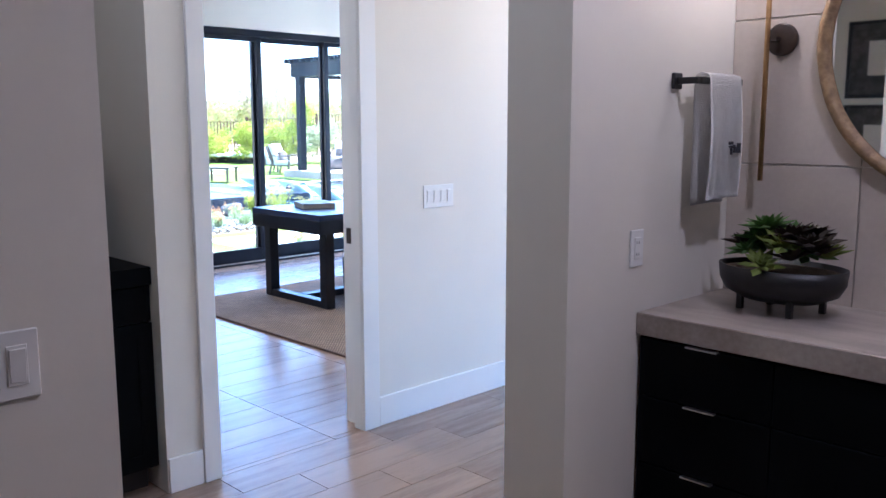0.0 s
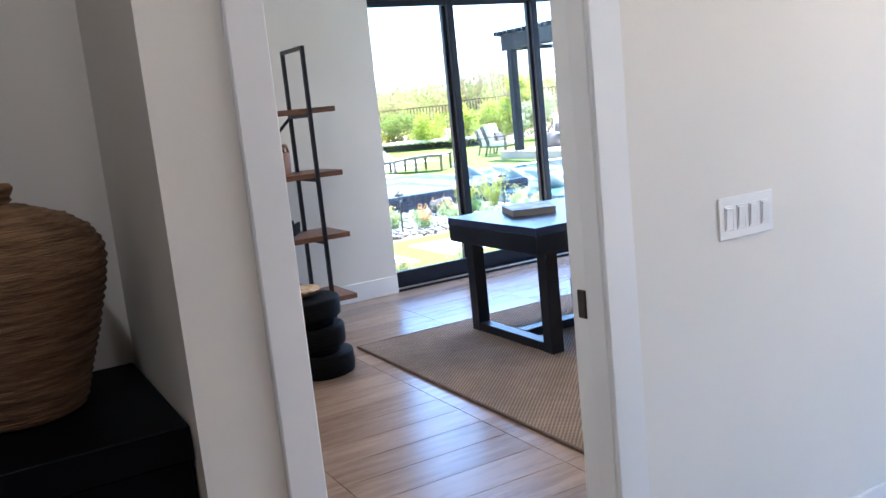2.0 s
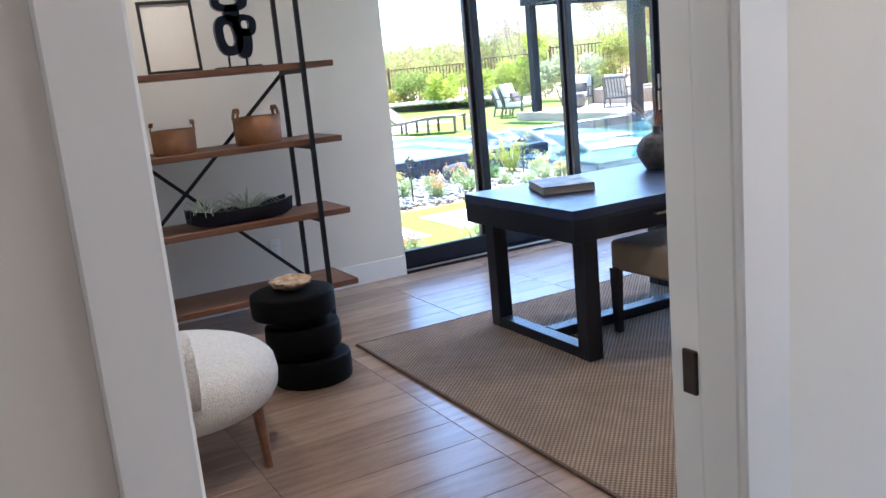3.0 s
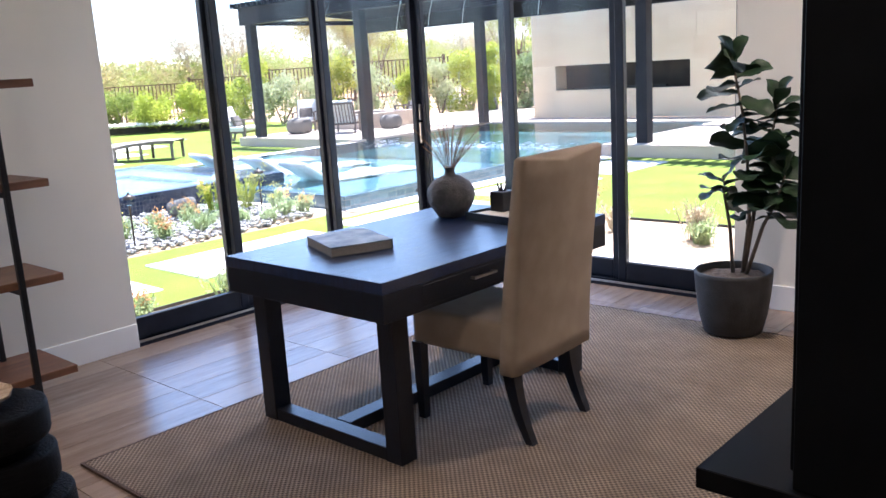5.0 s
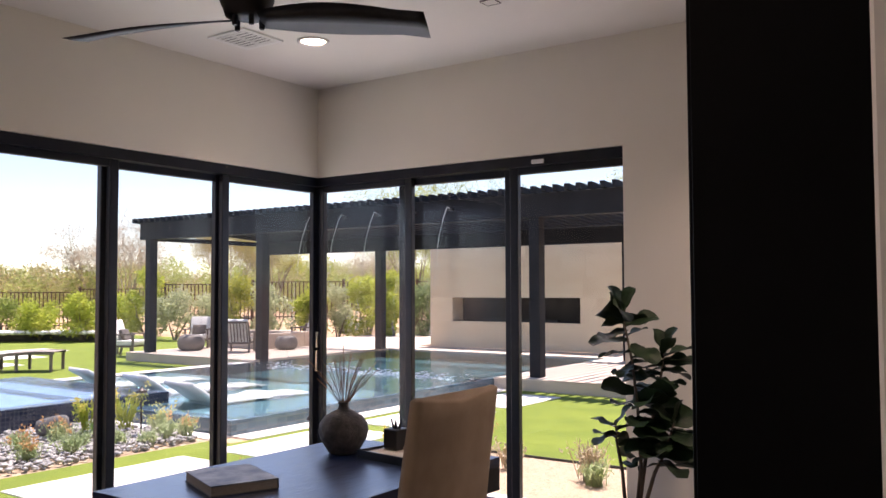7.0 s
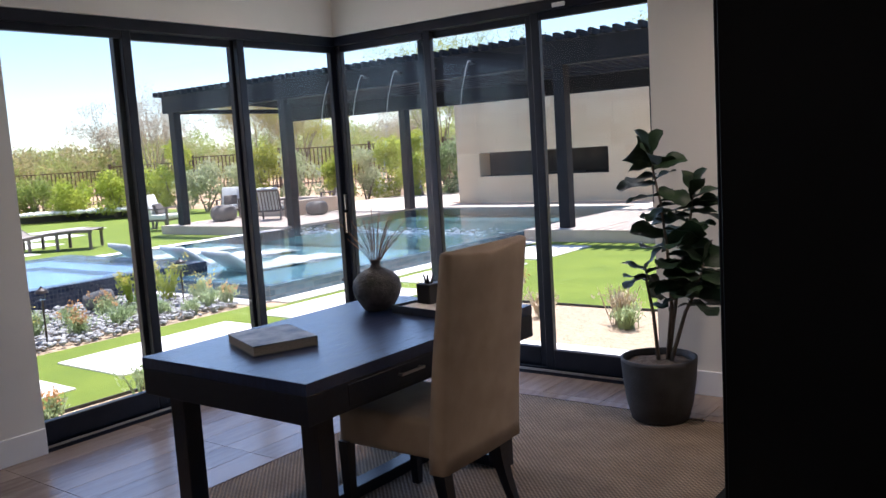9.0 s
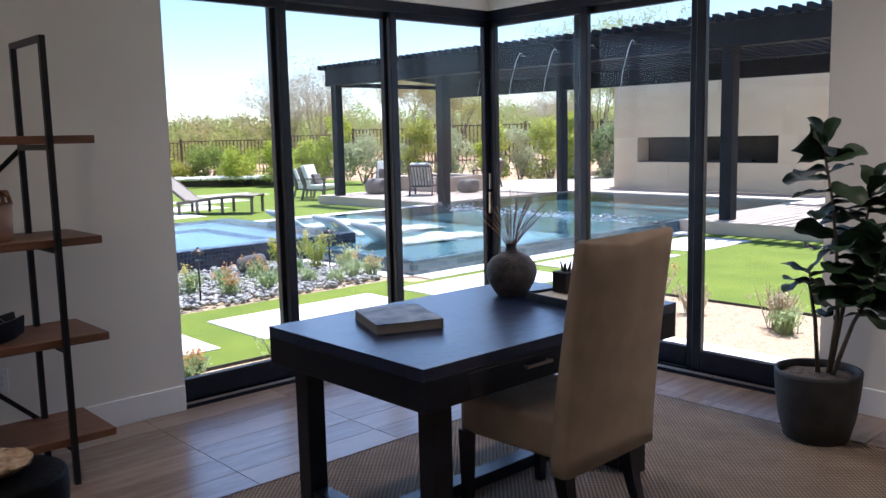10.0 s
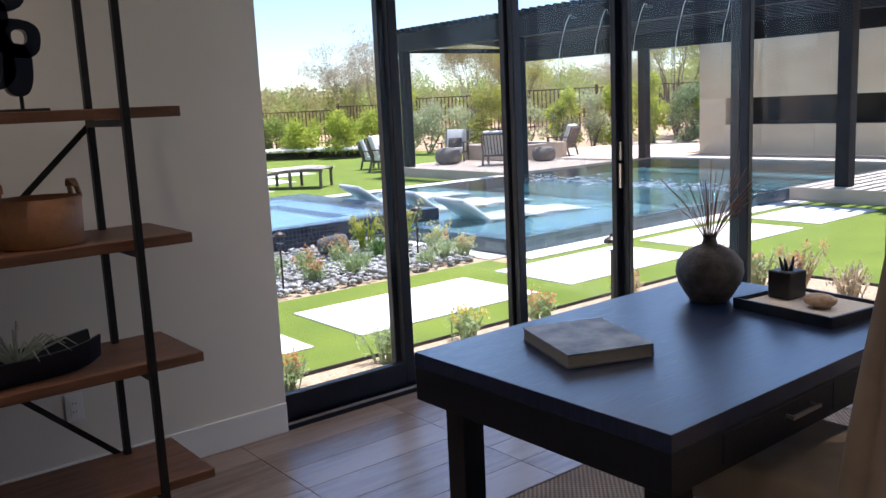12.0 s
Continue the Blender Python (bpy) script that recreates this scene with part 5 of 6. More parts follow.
lamp("sconce_lamp", 'POINT', 1.4, Matrix.Translation((-1.510, 3.08, 2.26)), (1.0, 0.82, 0.66), 0.05)
mirror = thing("round_mirror", "large round mirror in a rough gilt frame", "mirror", pose(-0.885, 3.206, 1.71, 90, 0, 0) @ Matrix.Diagonal((0.745, 0.745, 1, 1)))
bm = lathe([(0.58, 0.0), (0.625, 0.0), (0.640, 0.012), (0.632, 0.03), (0.61, 0.036), (0.588, 0.028), (0.58, 0.012)], 96, close=False)
for v in bm.verts:
    v.co *= 1 + 0.006 * noise.noise(v.co * 14)
part("frame", bm, GILT, mirror, "textured gilt frame", smooth=True)
part("glass", lathe([(0.001, 0.002), (0.588, 0.002), (0.588, 0.010), (0.001, 0.010)], 64), MIRROR, mirror, "mirror glass")


# ---- outdoors: ground ----
bm = bmesh.new()
span = [-(abs(k) / 30) ** 2.2 * 900 if k < 0 else (k / 30) ** 2.2 * 900 for k in range(-30, 31)]
xs = sorted(set([round(-14 + s, 2) for s in span] + [-16.35, -12.76, -10.66, -8.13, 1.9]))
ys = sorted(set([round(10 + s, 2) for s in span] + [4.0, 8.63, 9.40, 18.4, -1.8, 9.4]))


def rise(x, y):
    """The land climbs gently behind the garden fence."""
    d = max(0.0, math.hypot(x + 4, y - 3) - 34)
    return GROUND - 0.012 + min(0.02 * d, 2.2) + (0.25 * noise.noise(Vector((x * 0.05, y * 0.05, 0))) if d > 0 else 0)


idx = {}
cut = ((-16.35, -10.66, 8.63, 18.4), (-16.35, -12.76, 4.0, 9.40), (-8.13, 1.9, -1.8, 9.4))
for i in range(len(xs) - 1):
    for j in range(len(ys) - 1):
        cx, cy = (xs[i] + xs[i + 1]) / 2, (ys[j] + ys[j + 1]) / 2
        if any(a < cx < b and c < cy < d for a, b, c, d in cut):
            continue
        q = []
        for p in ((xs[i], ys[j]), (xs[i + 1], ys[j]), (xs[i + 1], ys[j + 1]), (xs[i], ys[j + 1])):
            if p not in idx:
                idx[p] = bm.verts.new((*p, rise(*p)))
            q.append(idx[p])
        bm.faces.new(q)
setting("ground", bm, DIRT, "pale desert earth reaching the horizon", "ground", smooth=True)


def slab(name, rows, z1, material, label, category, thick=0.012):
    return setting(name, boxes(*[(x0, y0, z1 - thick, x1, y1, z1) for x0, y0, x1, y1 in rows], bevel=0.0), material, label, category)


# turf sheets between the pavers, all at one level
TZ = GROUND
slab("lawn_near", [(-10.66, 2.0, -8.75, 8.35), (-10.34, 8.35, -8.75, 14.05), (-8.75, 9.47, -2.0, 14.05)], TZ, TURF, "bright green artificial turf", "lawn")
slab("lawn_far", [(-31.0, 2.0, -16.75, 14.14), (-31.0, 14.14, -20.62, 21.0)], TZ, TURF, "bright green artificial turf beyond the pool", "lawn")
slab("path_concrete", [(-10.66, 8.63, -10.345, 14.05), (-12.75, 8.36, -10.66, 8.629)], TZ + 0.008, CONCRETE, "narrow pale concrete strip beside the pool", "path", 0.03)
slab("patio_concrete", [(-8.12, 7.30, -2.0, 8.02), (-8.36, 3.0, -8.13, 8.02)], TZ + 0.010, CONCRETE, "pale concrete apron along the glass", "patio", 0.03)
slab("gravel_bed", [(-8.74, 3.0, -8.362, 8.02), (-8.74, 8.022, -2.0, 9.455)], TZ - 0.004, GRAVEL, "tan gravel planting bed", "gravel")
edge = thing("lawn_edging", "thin dark metal lawn edging", "edging", kind="structure")
part("strip", boxes((-8.752, 3.0, TZ - 0.03, -8.742, 9.47, TZ + 0.02)), EDGING, edge)
part("strip", boxes((-8.742, 9.457, TZ - 0.03, -2.0, 9.469, TZ + 0.02)), EDGING, edge)
for y0, y1 in ((3.75, 5.49), (5.865, 7.61), (7.99, 9.735), (10.11, 11.80), (12.18, 13.60)):
    solid("stepping_slab", boxes((-10.175, y0, TZ - 0.02, -9.225, y1, TZ + 0.012), bevel=0.004), CONCRETE, "large pale concrete stepping slab set in turf", "paving slab", group="stepping slabs", kind="structure")
for x, y in ((-20.3, 9.9), (-21.9, 11.3), (-23.6, 12.8), (-25.3, 14.4), (-22.6, 9.0), (-24.4, 10.6)):
    solid("stepping_slab", boxes((x - 0.62, y - 0.85, TZ - 0.02, x + 0.62, y + 0.85, TZ + 0.012), bevel=0.004), CONCRETE, "large pale concrete stepping slab set in turf", "paving slab", group="far stepping slabs", kind="structure")

# ---- pool and spa ----
PZ, SZ = 0.115, 0.225           # rims of pool and spa
basin = thing("swimming_pool", "raised infinity-edge pool with dark waterline tile", "pool", kind="structure")
part("near_wall", boxes((-10.86, 8.63, -1.6, -10.66, 14.05, PZ)), POOLTILE, basin, "dark iridescent glass tile")
part("side_wall", boxes((-12.76, 8.63, -1.6, -10.86, 8.83, PZ)), POOLTILE, basin, "dark iridescent glass tile")
part("deck_wall", boxes((-10.86, 14.05, -1.6, -10.66, 18.40, PZ + 0.002)), POOLTILE, basin)
part("back_wall", boxes((-16.35, 9.40, -1.6, -16.15, 18.20, PZ - 0.03)), POOLTILE, basin)
part("far_wall", boxes((-16.35, 18.20, -1.6, -10.86, 18.40, PZ)), POOLTILE, basin)
part("floor", boxes((-16.35, 8.63, -1.75, -10.66, 18.40, -1.6)), PLASTER, basin, "teal plaster")
part("sun_ledge", boxes((-16.15, 9.40, -1.6, -10.86, 11.9, -0.16)), SHELFPLASTER, basin, "shallow pale sun ledge")
part("ledge_wing", boxes((-12.76, 8.83, -1.6, -10.86, 9.40, -0.16)), SHELFPLASTER, basin)
bm = bmesh.new()
for q in ([(-16.15, 9.40), (-10.70, 9.40), (-10.70, 18.20), (-16.15, 18.20)], [(-12.76, 8.67), (-10.70, 8.67), (-10.70, 9.40), (-12.76, 9.40)]):
    bm.faces.new([bm.verts.new((x, y, PZ + 0.006)) for x, y in q])
setting("water", bm, WATER, "clear blue-green pool water with ripples", "water").visible_shadow = False
part("back_coping", boxes((-16.75, 9.0, GROUND - 0.03, -16.35, 14.13, 0.09)), CONCRETE, basin, "pale concrete coping")

spa = thing("raised_spa", "raised spa clad in dark blue mosaic tile", "spa", kind="structure")
part("near_wall", boxes((-12.98, 4.2, -0.6, -12.76, 9.40, SZ)), SPATILE, spa)
part("end_wall", boxes((-16.2, 9.18, -0.6, -12.98, 9.40, SZ)), SPATILE, spa)
part("back_wall", boxes((-16.35, 4.2, -0.6, -16.2, 9.40, SZ - 0.02)), SPATILE, spa)
part("floor", boxes((-16.2, 4.2, -0.75, -12.98, 9.18, -0.6)), SPAPLASTER, spa)
part("bench", boxes((-16.2, 4.2, -0.6, -12.98, 4.9, -0.25), (-16.2, 8.6, -0.6, -12.98, 9.18, -0.25), (-16.2, 4.9, -0.6, -15.5, 8.6, -0.25), (-13.6, 4.9, -0.6, -12.98, 8.6, -0.25)), SPAPLASTER, spa, "blue plaster bench")
bm = bmesh.new()
bm.faces.new([bm.verts.new(p) for p in ((-16.2, 4.2, SZ + 0.004), (-12.80, 4.2, SZ + 0.004), (-12.80, 9.36, SZ + 0.004), (-16.2, 9.36, SZ + 0.004))])
setting("water", bm, WATER, "clear blue spa water brimming over the rim", "water").visible_shadow = False

# ---- in-water loungers ----


def ledge_chaise():
    bm = bmesh.new()
    prof = [(-0.95, 0.56), (-0.80, 0.47), (-0.55, 0.28), (-0.42, 0.22), (-0.25, 0.21), (0.05, 0.26), (0.30, 0.31), (0.50, 0.30), (0.75, 0.25), (1.0, 0.22)]
    fine_ = []
    for (a, b), (c, d) in zip(prof, prof[1:]):
        fine_ += [(a + (c - a) * k / 4, b + (d - b) * k / 4) for k in range(4)]
    fine_.append(prof[-1])
    rings = []
    for x, z in fine_:
        rings.append([bm.verts.new((x, y, z + dz)) for y, dz in ((-0.34, 0), (0.34, 0), (0.34, -0.06), (-0.34, -0.06))])
    for a, b in zip(rings, rings[1:]):
        for k in range(4):
            bm.faces.new((a[k], a[(k + 1) % 4], b[(k + 1) % 4], b[k]))
    bm.faces.new(rings[0])
    bm.faces.new(rings[-1][::-1])
    return bm


CHAISE = None
for x, y in ((-12.20, 10.15), (-13.50, 10.42), (-14.95, 10.50)):
    m = pose(x, y, -0.157, 0, 0, 82)
    if CHAISE is None:
        CHAISE = thing("pool_lounger", "white curved resin lounger standing in shallow pool water", "lounger", m, group="pool loungers")
        part("shell", ledge_chaise(), RESIN, CHAISE, smooth=True)
        part("support", boxes((-0.62, -0.30, 0.0, -0.50, 0.30, 0.18), (0.20, -0.30, 0.0, 0.40, 0.30, 0.22)), RESIN, CHAISE)
    else:
        copy_thing(CHAISE, m)

# ---- deck, pergola, water spouts ----
DECK = 0.14
deckn = thing("stone_deck", "raised travertine deck under the pergola", "deck", kind="structure")
part("core", boxes((-10.655, 14.05, -0.30, -2.0, 22.0, DECK - 0.03)), PAVER, deckn)
fired = thing("fire_pit_deck", "raised travertine terrace with a fire pit", "deck", kind="structure")
part("core", boxes((-20.6, 14.15, -0.30, -16.36, 24.0, DECK - 0.03)), PAVER, fired)
part("far_strip", boxes((-16.36, 18.41, -0.30, -10.66, 19.6, DECK - 0.03)), PAVER, fired)
for x0, x1, y0, y1, parent in ((-10.665, -2.0, 14.04, 22.0, deckn), (-20.61, -16.36, 14.14, 24.0, fired), (-16.34, -10.67, 18.40, 19.58, fired)):
    nx, ny = max(1, round((x1 - x0) / 1.2)), max(1, round((y1 - y0) / 1.2))
    for i in range(nx):
        for j in range(ny):
            a, b = x0 + (x1 - x0) * i / nx, y0 + (y1 - y0) * j / ny
            part("paving_stone", boxes((a + 0.004, b + 0.004, DECK - 0.03, a + (x1 - x0) / nx - 0.004, b + (y1 - y0) / ny - 0.004, DECK)), PAVER, parent)

pergola = thing("pergola", "dark grey steel pergola with slatted roof and water spouts", "pergola", pose(0, 0, 0))
BY, BZ0, BZ1 = 14.40, 2.70, 3.08
for x, y in ((-20.05, BY), (-16.40, BY), (-10.05, BY), (-16.33, 18.1), (-10.05, 18.1), (-20.3, 18.1)):
    part("post", boxes((x - 0.095, y - 0.095, DECK if x != -16.40 else PZ - 0.3, x + 0.095, y + 0.095, BZ0), bevel=0.006), PERGOLA, pergola)
part("front_beam", boxes((-20.32, BY - 0.12, BZ0, -1.8, BY + 0.12, BZ1), bevel=0.006), PERGOLA, pergola)
part("back_beam", boxes((-20.45, 18.0, 2.47, -1.8, 18.2, 2.80), bevel=0.006), PERGOLA, pergola)
part("end_beam", boxes((-20.45, BY + 0.12, 2.70, -20.32, 18.0, 2.80)), PERGOLA, pergola)


def sloped(x0, x1, ya, yb, za, zb, h):
    bm = bmesh.new()
    v = [bm.verts.new(p) for p in ((x0, ya, za), (x1, ya, za), (x1, yb, zb), (x0, yb, zb), (x0, ya, za + h), (x1, ya, za + h), (x1, yb, zb + h), (x0, yb, zb + h))]
    for q in ((3, 2, 1, 0), (4, 5, 6, 7), (0, 1, 5, 4), (1, 2, 6, 5), (2, 3, 7, 6), (3, 0, 4, 7)):
        bm.faces.new([v[i] for i in q])
    return bm


x = -20.42
while x < -1.9:
    part("roof_slat", sloped(x, x + 0.075, BY - 0.26, 18.45, BZ1 + 0.002, 2.802, 0.10), PERGOLA, pergola)
    x += 0.20
for k in range(5):
    x = -14.82 + 0.80 * k
    sp = part("water_spout", boxes((x - 0.05, BY - 0.20, 2.885, x + 0.05, BY - 0.12, 2.915)), BLACKMETAL, pergola, "small dark scupper")
    st = thing("water_jet", "thin arc of water falling from the pergola into the pool", "water jet", pose(x, BY - 0.20, 2.915), group="falling water jets")
    bm = bmesh.new()
    pts = [(0.012 * math.sin(i * 1.7), -0.10 * i * 0.32 if i < 3 else -0.10 * 3 * 0.32 - 0.55 * ((i - 3) / 11) ** 0.8, 0.02 * i if i < 2 else 0.02 - 2.805 * ((i - 2) / 12) ** 1.6) for i in range(15)]
    tube(bm, pts[:9], [0.005, 0.006, 0.006, 0.005, 0.005, 0.004, 0.004, 0.004, 0.003], 7)
    part("stream", bm, FOAM, st, smooth=True)
    rj = random.Random(k)
    bm = bmesh.new()
    for i in range(60):
        s = 8 + 6 * rj.random()
        a, b = pts[int(s)], pts[min(int(s) + 1, 14)]
        f = s - int(s)
        p = Vector(a).lerp(Vector(b), f) + Vector((rj.gauss(0, 0.012), rj.gauss(0, 0.02), 0))
        bmesh.ops.create_icosphere(bm, subdivisions=1, radius=rj.uniform(0.003, 0.007), matrix=Matrix.Translation(p) @ Matrix.Diagonal((1, 1, 2.2, 1)))
    part("drops", bm, FOAM, st)
    bm = bmesh.new()
    for i in range(150):
        a, d = rj.uniform(0, 6.283), abs(rj.gauss(0, 0.20))
        bmesh.ops.create_icosphere(bm, subdivisions=1, radius=rj.uniform(0.006, 0.017), matrix=Matrix.Translation((pts[-1][0] + d * math.cos(a) * 2.2, pts[-1][1] + d * math.sin(a), -2.790 + rj.random() ** 3 * 0.09)) @ Matrix.Diagonal((2.2, 1.8, 0.35, 1)))
    part("splash", bm, SPRAY, st, "white foam where the jet lands")

# ---- fireplace wall ----
fw = thing("outdoor_fireplace", "limestone-clad wall with a long slot fireplace", "fireplace", pose(0, 0, 0))
FX0, FX1, FYY = -15.95, -10.75, 19.6
part("core", boxes((FX0 + 0.03, FYY + 0.5, DECK, FX1 - 0.03, FYY + 0.9, 2.78), (FX0 + 0.03, FYY + 0.03, DECK, -15.28, FYY + 0.5, 2.78), (-11.83, FYY + 0.03, DECK, FX1 - 0.03, FYY + 0.5, 2.78),
                   (-15.28, FYY + 0.03, DECK, -11.83, FYY + 0.5, 0.775), (-15.28, FYY + 0.03, 1.35, -11.83, FYY + 0.5, 2.78)), FIRESTONE, fw)
part("firebox", boxes((-15.278, FYY + 0.46, 0.777, -11.832, FYY + 0.498, 1.348), (-15.278, FYY + 0.05, 0.777, -11.832, FYY + 0.46, 0.79), (-15.278, FYY + 0.05, 1.335, -11.832, FYY + 0.46, 1.348)), SOOT, fw, "sooty dark firebox lining")
part("burner", boxes((-14.6, FYY + 0.2, 0.79, -12.5, FYY + 0.34, 0.83)), BLACKMETAL, fw)
rr = random.Random(8)
for r0, r1 in ((DECK, 0.775), (0.775, 1.35), (1.35, 1.83), (1.83, 2.31), (2.31, 2.79)):
    x = FX0
    while x < FX1 - 0.05:
        w = rr.choice((0.62, 0.9, 1.2))
        x2 = min(x + w, FX1)
        if FX1 - x2 < 0.3:
            x2 = FX1
        segs = [(x, x2)]
        if r0 == 0.775:
            segs = [(max(x, a), min(x2, b)) for a, b in ((FX0, -15.28), (-11.83, FX1)) if min(x2, b) - max(x, a) > 0.02]
        for a, b in segs:
            part("stone_panel", boxes((a + 0.0015, FYY + rr.uniform(0, 0.004), r0 + 0.0015, b - 0.0015, FYY + 0.03, r1 - 0.0015)), FIRESTONE, fw)
        x = x2

# grill island at the wall's end
isl = thing("grill_island", "pale plastered outdoor counter", "counter", pose(0, 0, 0))
part("base", boxes((-9.3, 18.9, DECK, -6.5, 19.7, 1.0)), CONCRETE, isl)
part("top", boxes((-9.4, 18.8, 1.0, -6.4, 19.8, 1.06), bevel=0.004), CONCRETE, isl)


# ---- garden furniture ----
def sling_lounger():
    t = thing("chaise_longue", "weathered wooden chaise longue with a raised sling back", "lounger", pose(0, 0, 0), group="poolside loungers")
    for y in (-0.33, 0.33):
        bm = bmesh.new()
        pts = [(-0.55, y, 0.24), (-0.2, y, 0.27), (0.3, y, 0.34), (0.8, y, 0.37), (1.15, y, 0.36)]
        for a, b in zip(pts, pts[1:]):
            bar(bm, a, b, 0.045, 0.06)
        part("side_rail", bm, TEAK, t)
        bm = bmesh.new()
        bar(bm, (-0.35, y, 0.28), (-1.05, y, 0.86), 0.04, 0.05)
        part("back_rail", bm, TEAK, t)
    for x, top in ((-0.5, 0.23), (-0.1, 0.26), (0.45, 0.33), (1.1, 0.33)):
        for y in (-0.33, 0.33):
            part("leg", boxes((x - 0.025, y - 0.025, 0, x + 0.025, y + 0.025, top)), TEAK, t)
    bm = bmesh.new()
    pts = [(-1.03, 0.85), (-0.36, 0.31), (-0.2, 0.29), (0.3, 0.36), (0.8, 0.39), (1.14, 0.38)]
    for (a, za), (b, zb) in zip(pts, pts[1:]):
        bar(bm, (a, 0, za), (b, 0, zb), 0.60, 0.012)
    part("sling", bm, SLING, t, "taupe woven sling")
    return t


c0 = sling_lounger()
c0.matrix_world = pose(-20.33, 11.12, TZ + 0.012, 0, 0, 40)
copy_thing(c0, pose(-21.75, 9.35, TZ + 0.012, 0, 0, 40))


def patio_chair():
    t = thing("patio_chair", "slatted wooden patio armchair with white cushions", "armchair", pose(0, 0, 0), group="chairs round the fire pit")
    for y in (-0.36, 0.36):
        part("front_leg", boxes((0.30, y - 0.025, 0, 0.36, y + 0.025, 0.60)), TEAK, t)
        bm = bmesh.new()
        bar(bm, (-0.42, y, 0.0), (-0.30, y, 0.42), 0.05, 0.05)
        bar(bm, (-0.28, y, 0.30), (-0.52, y, 0.92), 0.05, 0.05)
        part("rear_leg", bm, TEAK, t)
        part("arm", boxes((-0.40, y - 0.04, 0.60, 0.38, y + 0.04, 0.635)), TEAK, t)
    part("seat_frame", boxes((-0.32, -0.335, 0.26, 0.32, 0.335, 0.31)), TEAK, t)
    for k in range(7):
        y = -0.29 + 0.0967 * k
        bm = bmesh.new()
        bar(bm, (-0.285, y, 0.32), (-0.50, y, 0.90), 0.05, 0.02)
        part("back_slat", bm, TEAK, t)
    bm = bmesh.new()
    bar(bm, (-0.51, -0.36, 0.92), (-0.51, 0.36, 0.92), 0.05, 0.06)
    part("top_rail", bm, TEAK, t)
    part("seat_cushion", smooth_bevel(boxes((-0.28, -0.32, 0.312, 0.36, 0.32, 0.45)), 0.03, 2), CUSHION, t, "white seat cushion", smooth=True)
    bm = moved(smooth_bevel(boxes((-0.06, -0.32, 0, 0.07, 0.32, 0.60)), 0.03, 2), pose(-0.20, 0, 0.44, 0, -20, 0))
    part("back_cushion", bm, CUSHION, t, "white back cushion", smooth=True)
    bm = moved(smooth_bevel(boxes((-0.05, -0.22, -0.16, 0.05, 0.22, 0.16)), 0.04, 2), pose(-0.08, 0, 0.60, 0, -24, 0))
    part("lumbar_pillow", bm, PILLOW, t, "dark lumbar pillow", smooth=True)
    return t


SMALL = Matrix.Diagonal((0.86, 0.86, 0.86, 1))
p0 = patio_chair()
p0.matrix_world = pose(-21.55, 14.85, GROUND + 0.013, 0, 0, 28) @ SMALL
copy_thing(p0, pose(-22.55, 15.2, GROUND + 0.013, 0, 0, 20) @ SMALL)
copy_thing(p0, pose(-20.35, 16.0, DECK + 0.001, 0, 0, -52) @ SMALL)
copy_thing(p0, pose(-18.4, 15.6, DECK + 0.001, 0, 0, 125) @ SMALL)
copy_thing(p0, pose(-18.9, 18.2, DECK + 0.001, 0, 0, 200) @ SMALL)
pouf0 = None
for x, y in ((-19.75, 15.3), (-18.1, 16.75)):
    m = pose(x, y, DECK + 0.001) @ SMALL
    if pouf0 is None:
        pouf0 = solid("garden_pouf", lathe([(0.24, 0), (0.33, 0.06), (0.37, 0.20), (0.33, 0.36), (0.22, 0.43), (0.02, 0.44)], 32), POUF, "round taupe woven outdoor pouf", "pouf", m, group="garden poufs", smooth=True)
    else:
        copy_thing(pouf0, m)
pit = thing("fire_pit", "low square stone fire pit with dark lava rock", "fire pit", pose(-19.55, 17.2, DECK + 0.001, 0, 0, 0))
part("wall", boxes((-1.0, -0.8, 0, 1.0, -0.62, 0.36), (-1.0, 0.62, 0, 1.0, 0.8, 0.36), (-1.0, -0.62, 0, -0.82, 0.62, 0.36), (0.82, -0.62, 0, 1.0, 0.62, 0.36), bevel=0.01), PAVER, pit)
part("lava_rock", boxes((-0.82, -0.62, 0, 0.82, 0.62, 0.28)), SOOT, pit)

# ---- path lights, garden speaker ----
pl0 = None
for x, y in ((-10.93, 6.19), (-11.33, 7.97), (-8.45, 7.6)):
    m = pose(x, y, GROUND)
    if pl0 is None:
        pl0 = thing("path_light", "slim bronze garden path light with a lantern top", "path light", m, group="garden path lights")
        part("stem", lathe([(0.045, 0), (0.045, 0.02), (0.009, 0.03), (0.009, 0.44)], 12), BRONZE, pl0)
        part("lantern", lathe([(0.030, 0.44), (0.028, 0.51)], 12), GLASS, pl0, "small glass lantern")
        part("cap", lathe([(0.062, 0.50), (0.05, 0.525), (0.015, 0.545), (0.008, 0.565)], 20), BRONZE, pl0)
    else:
        copy_thing(pl0, m)
bm = lathe([(0.10, 0), (0.15, 0.03), (0.165, 0.20), (0.16, 0.42), (0.13, 0.50), (0.02, 0.52)], 24)
solid("garden_speaker", bm, BOULDER, "grey stone-look garden speaker lying among river stones", "speaker", pose(-12.1, 7.25, 0.09, 0, 78, 42) @ Matrix.Diagonal((0.56, 0.56, 0.62, 1)), smooth=True)


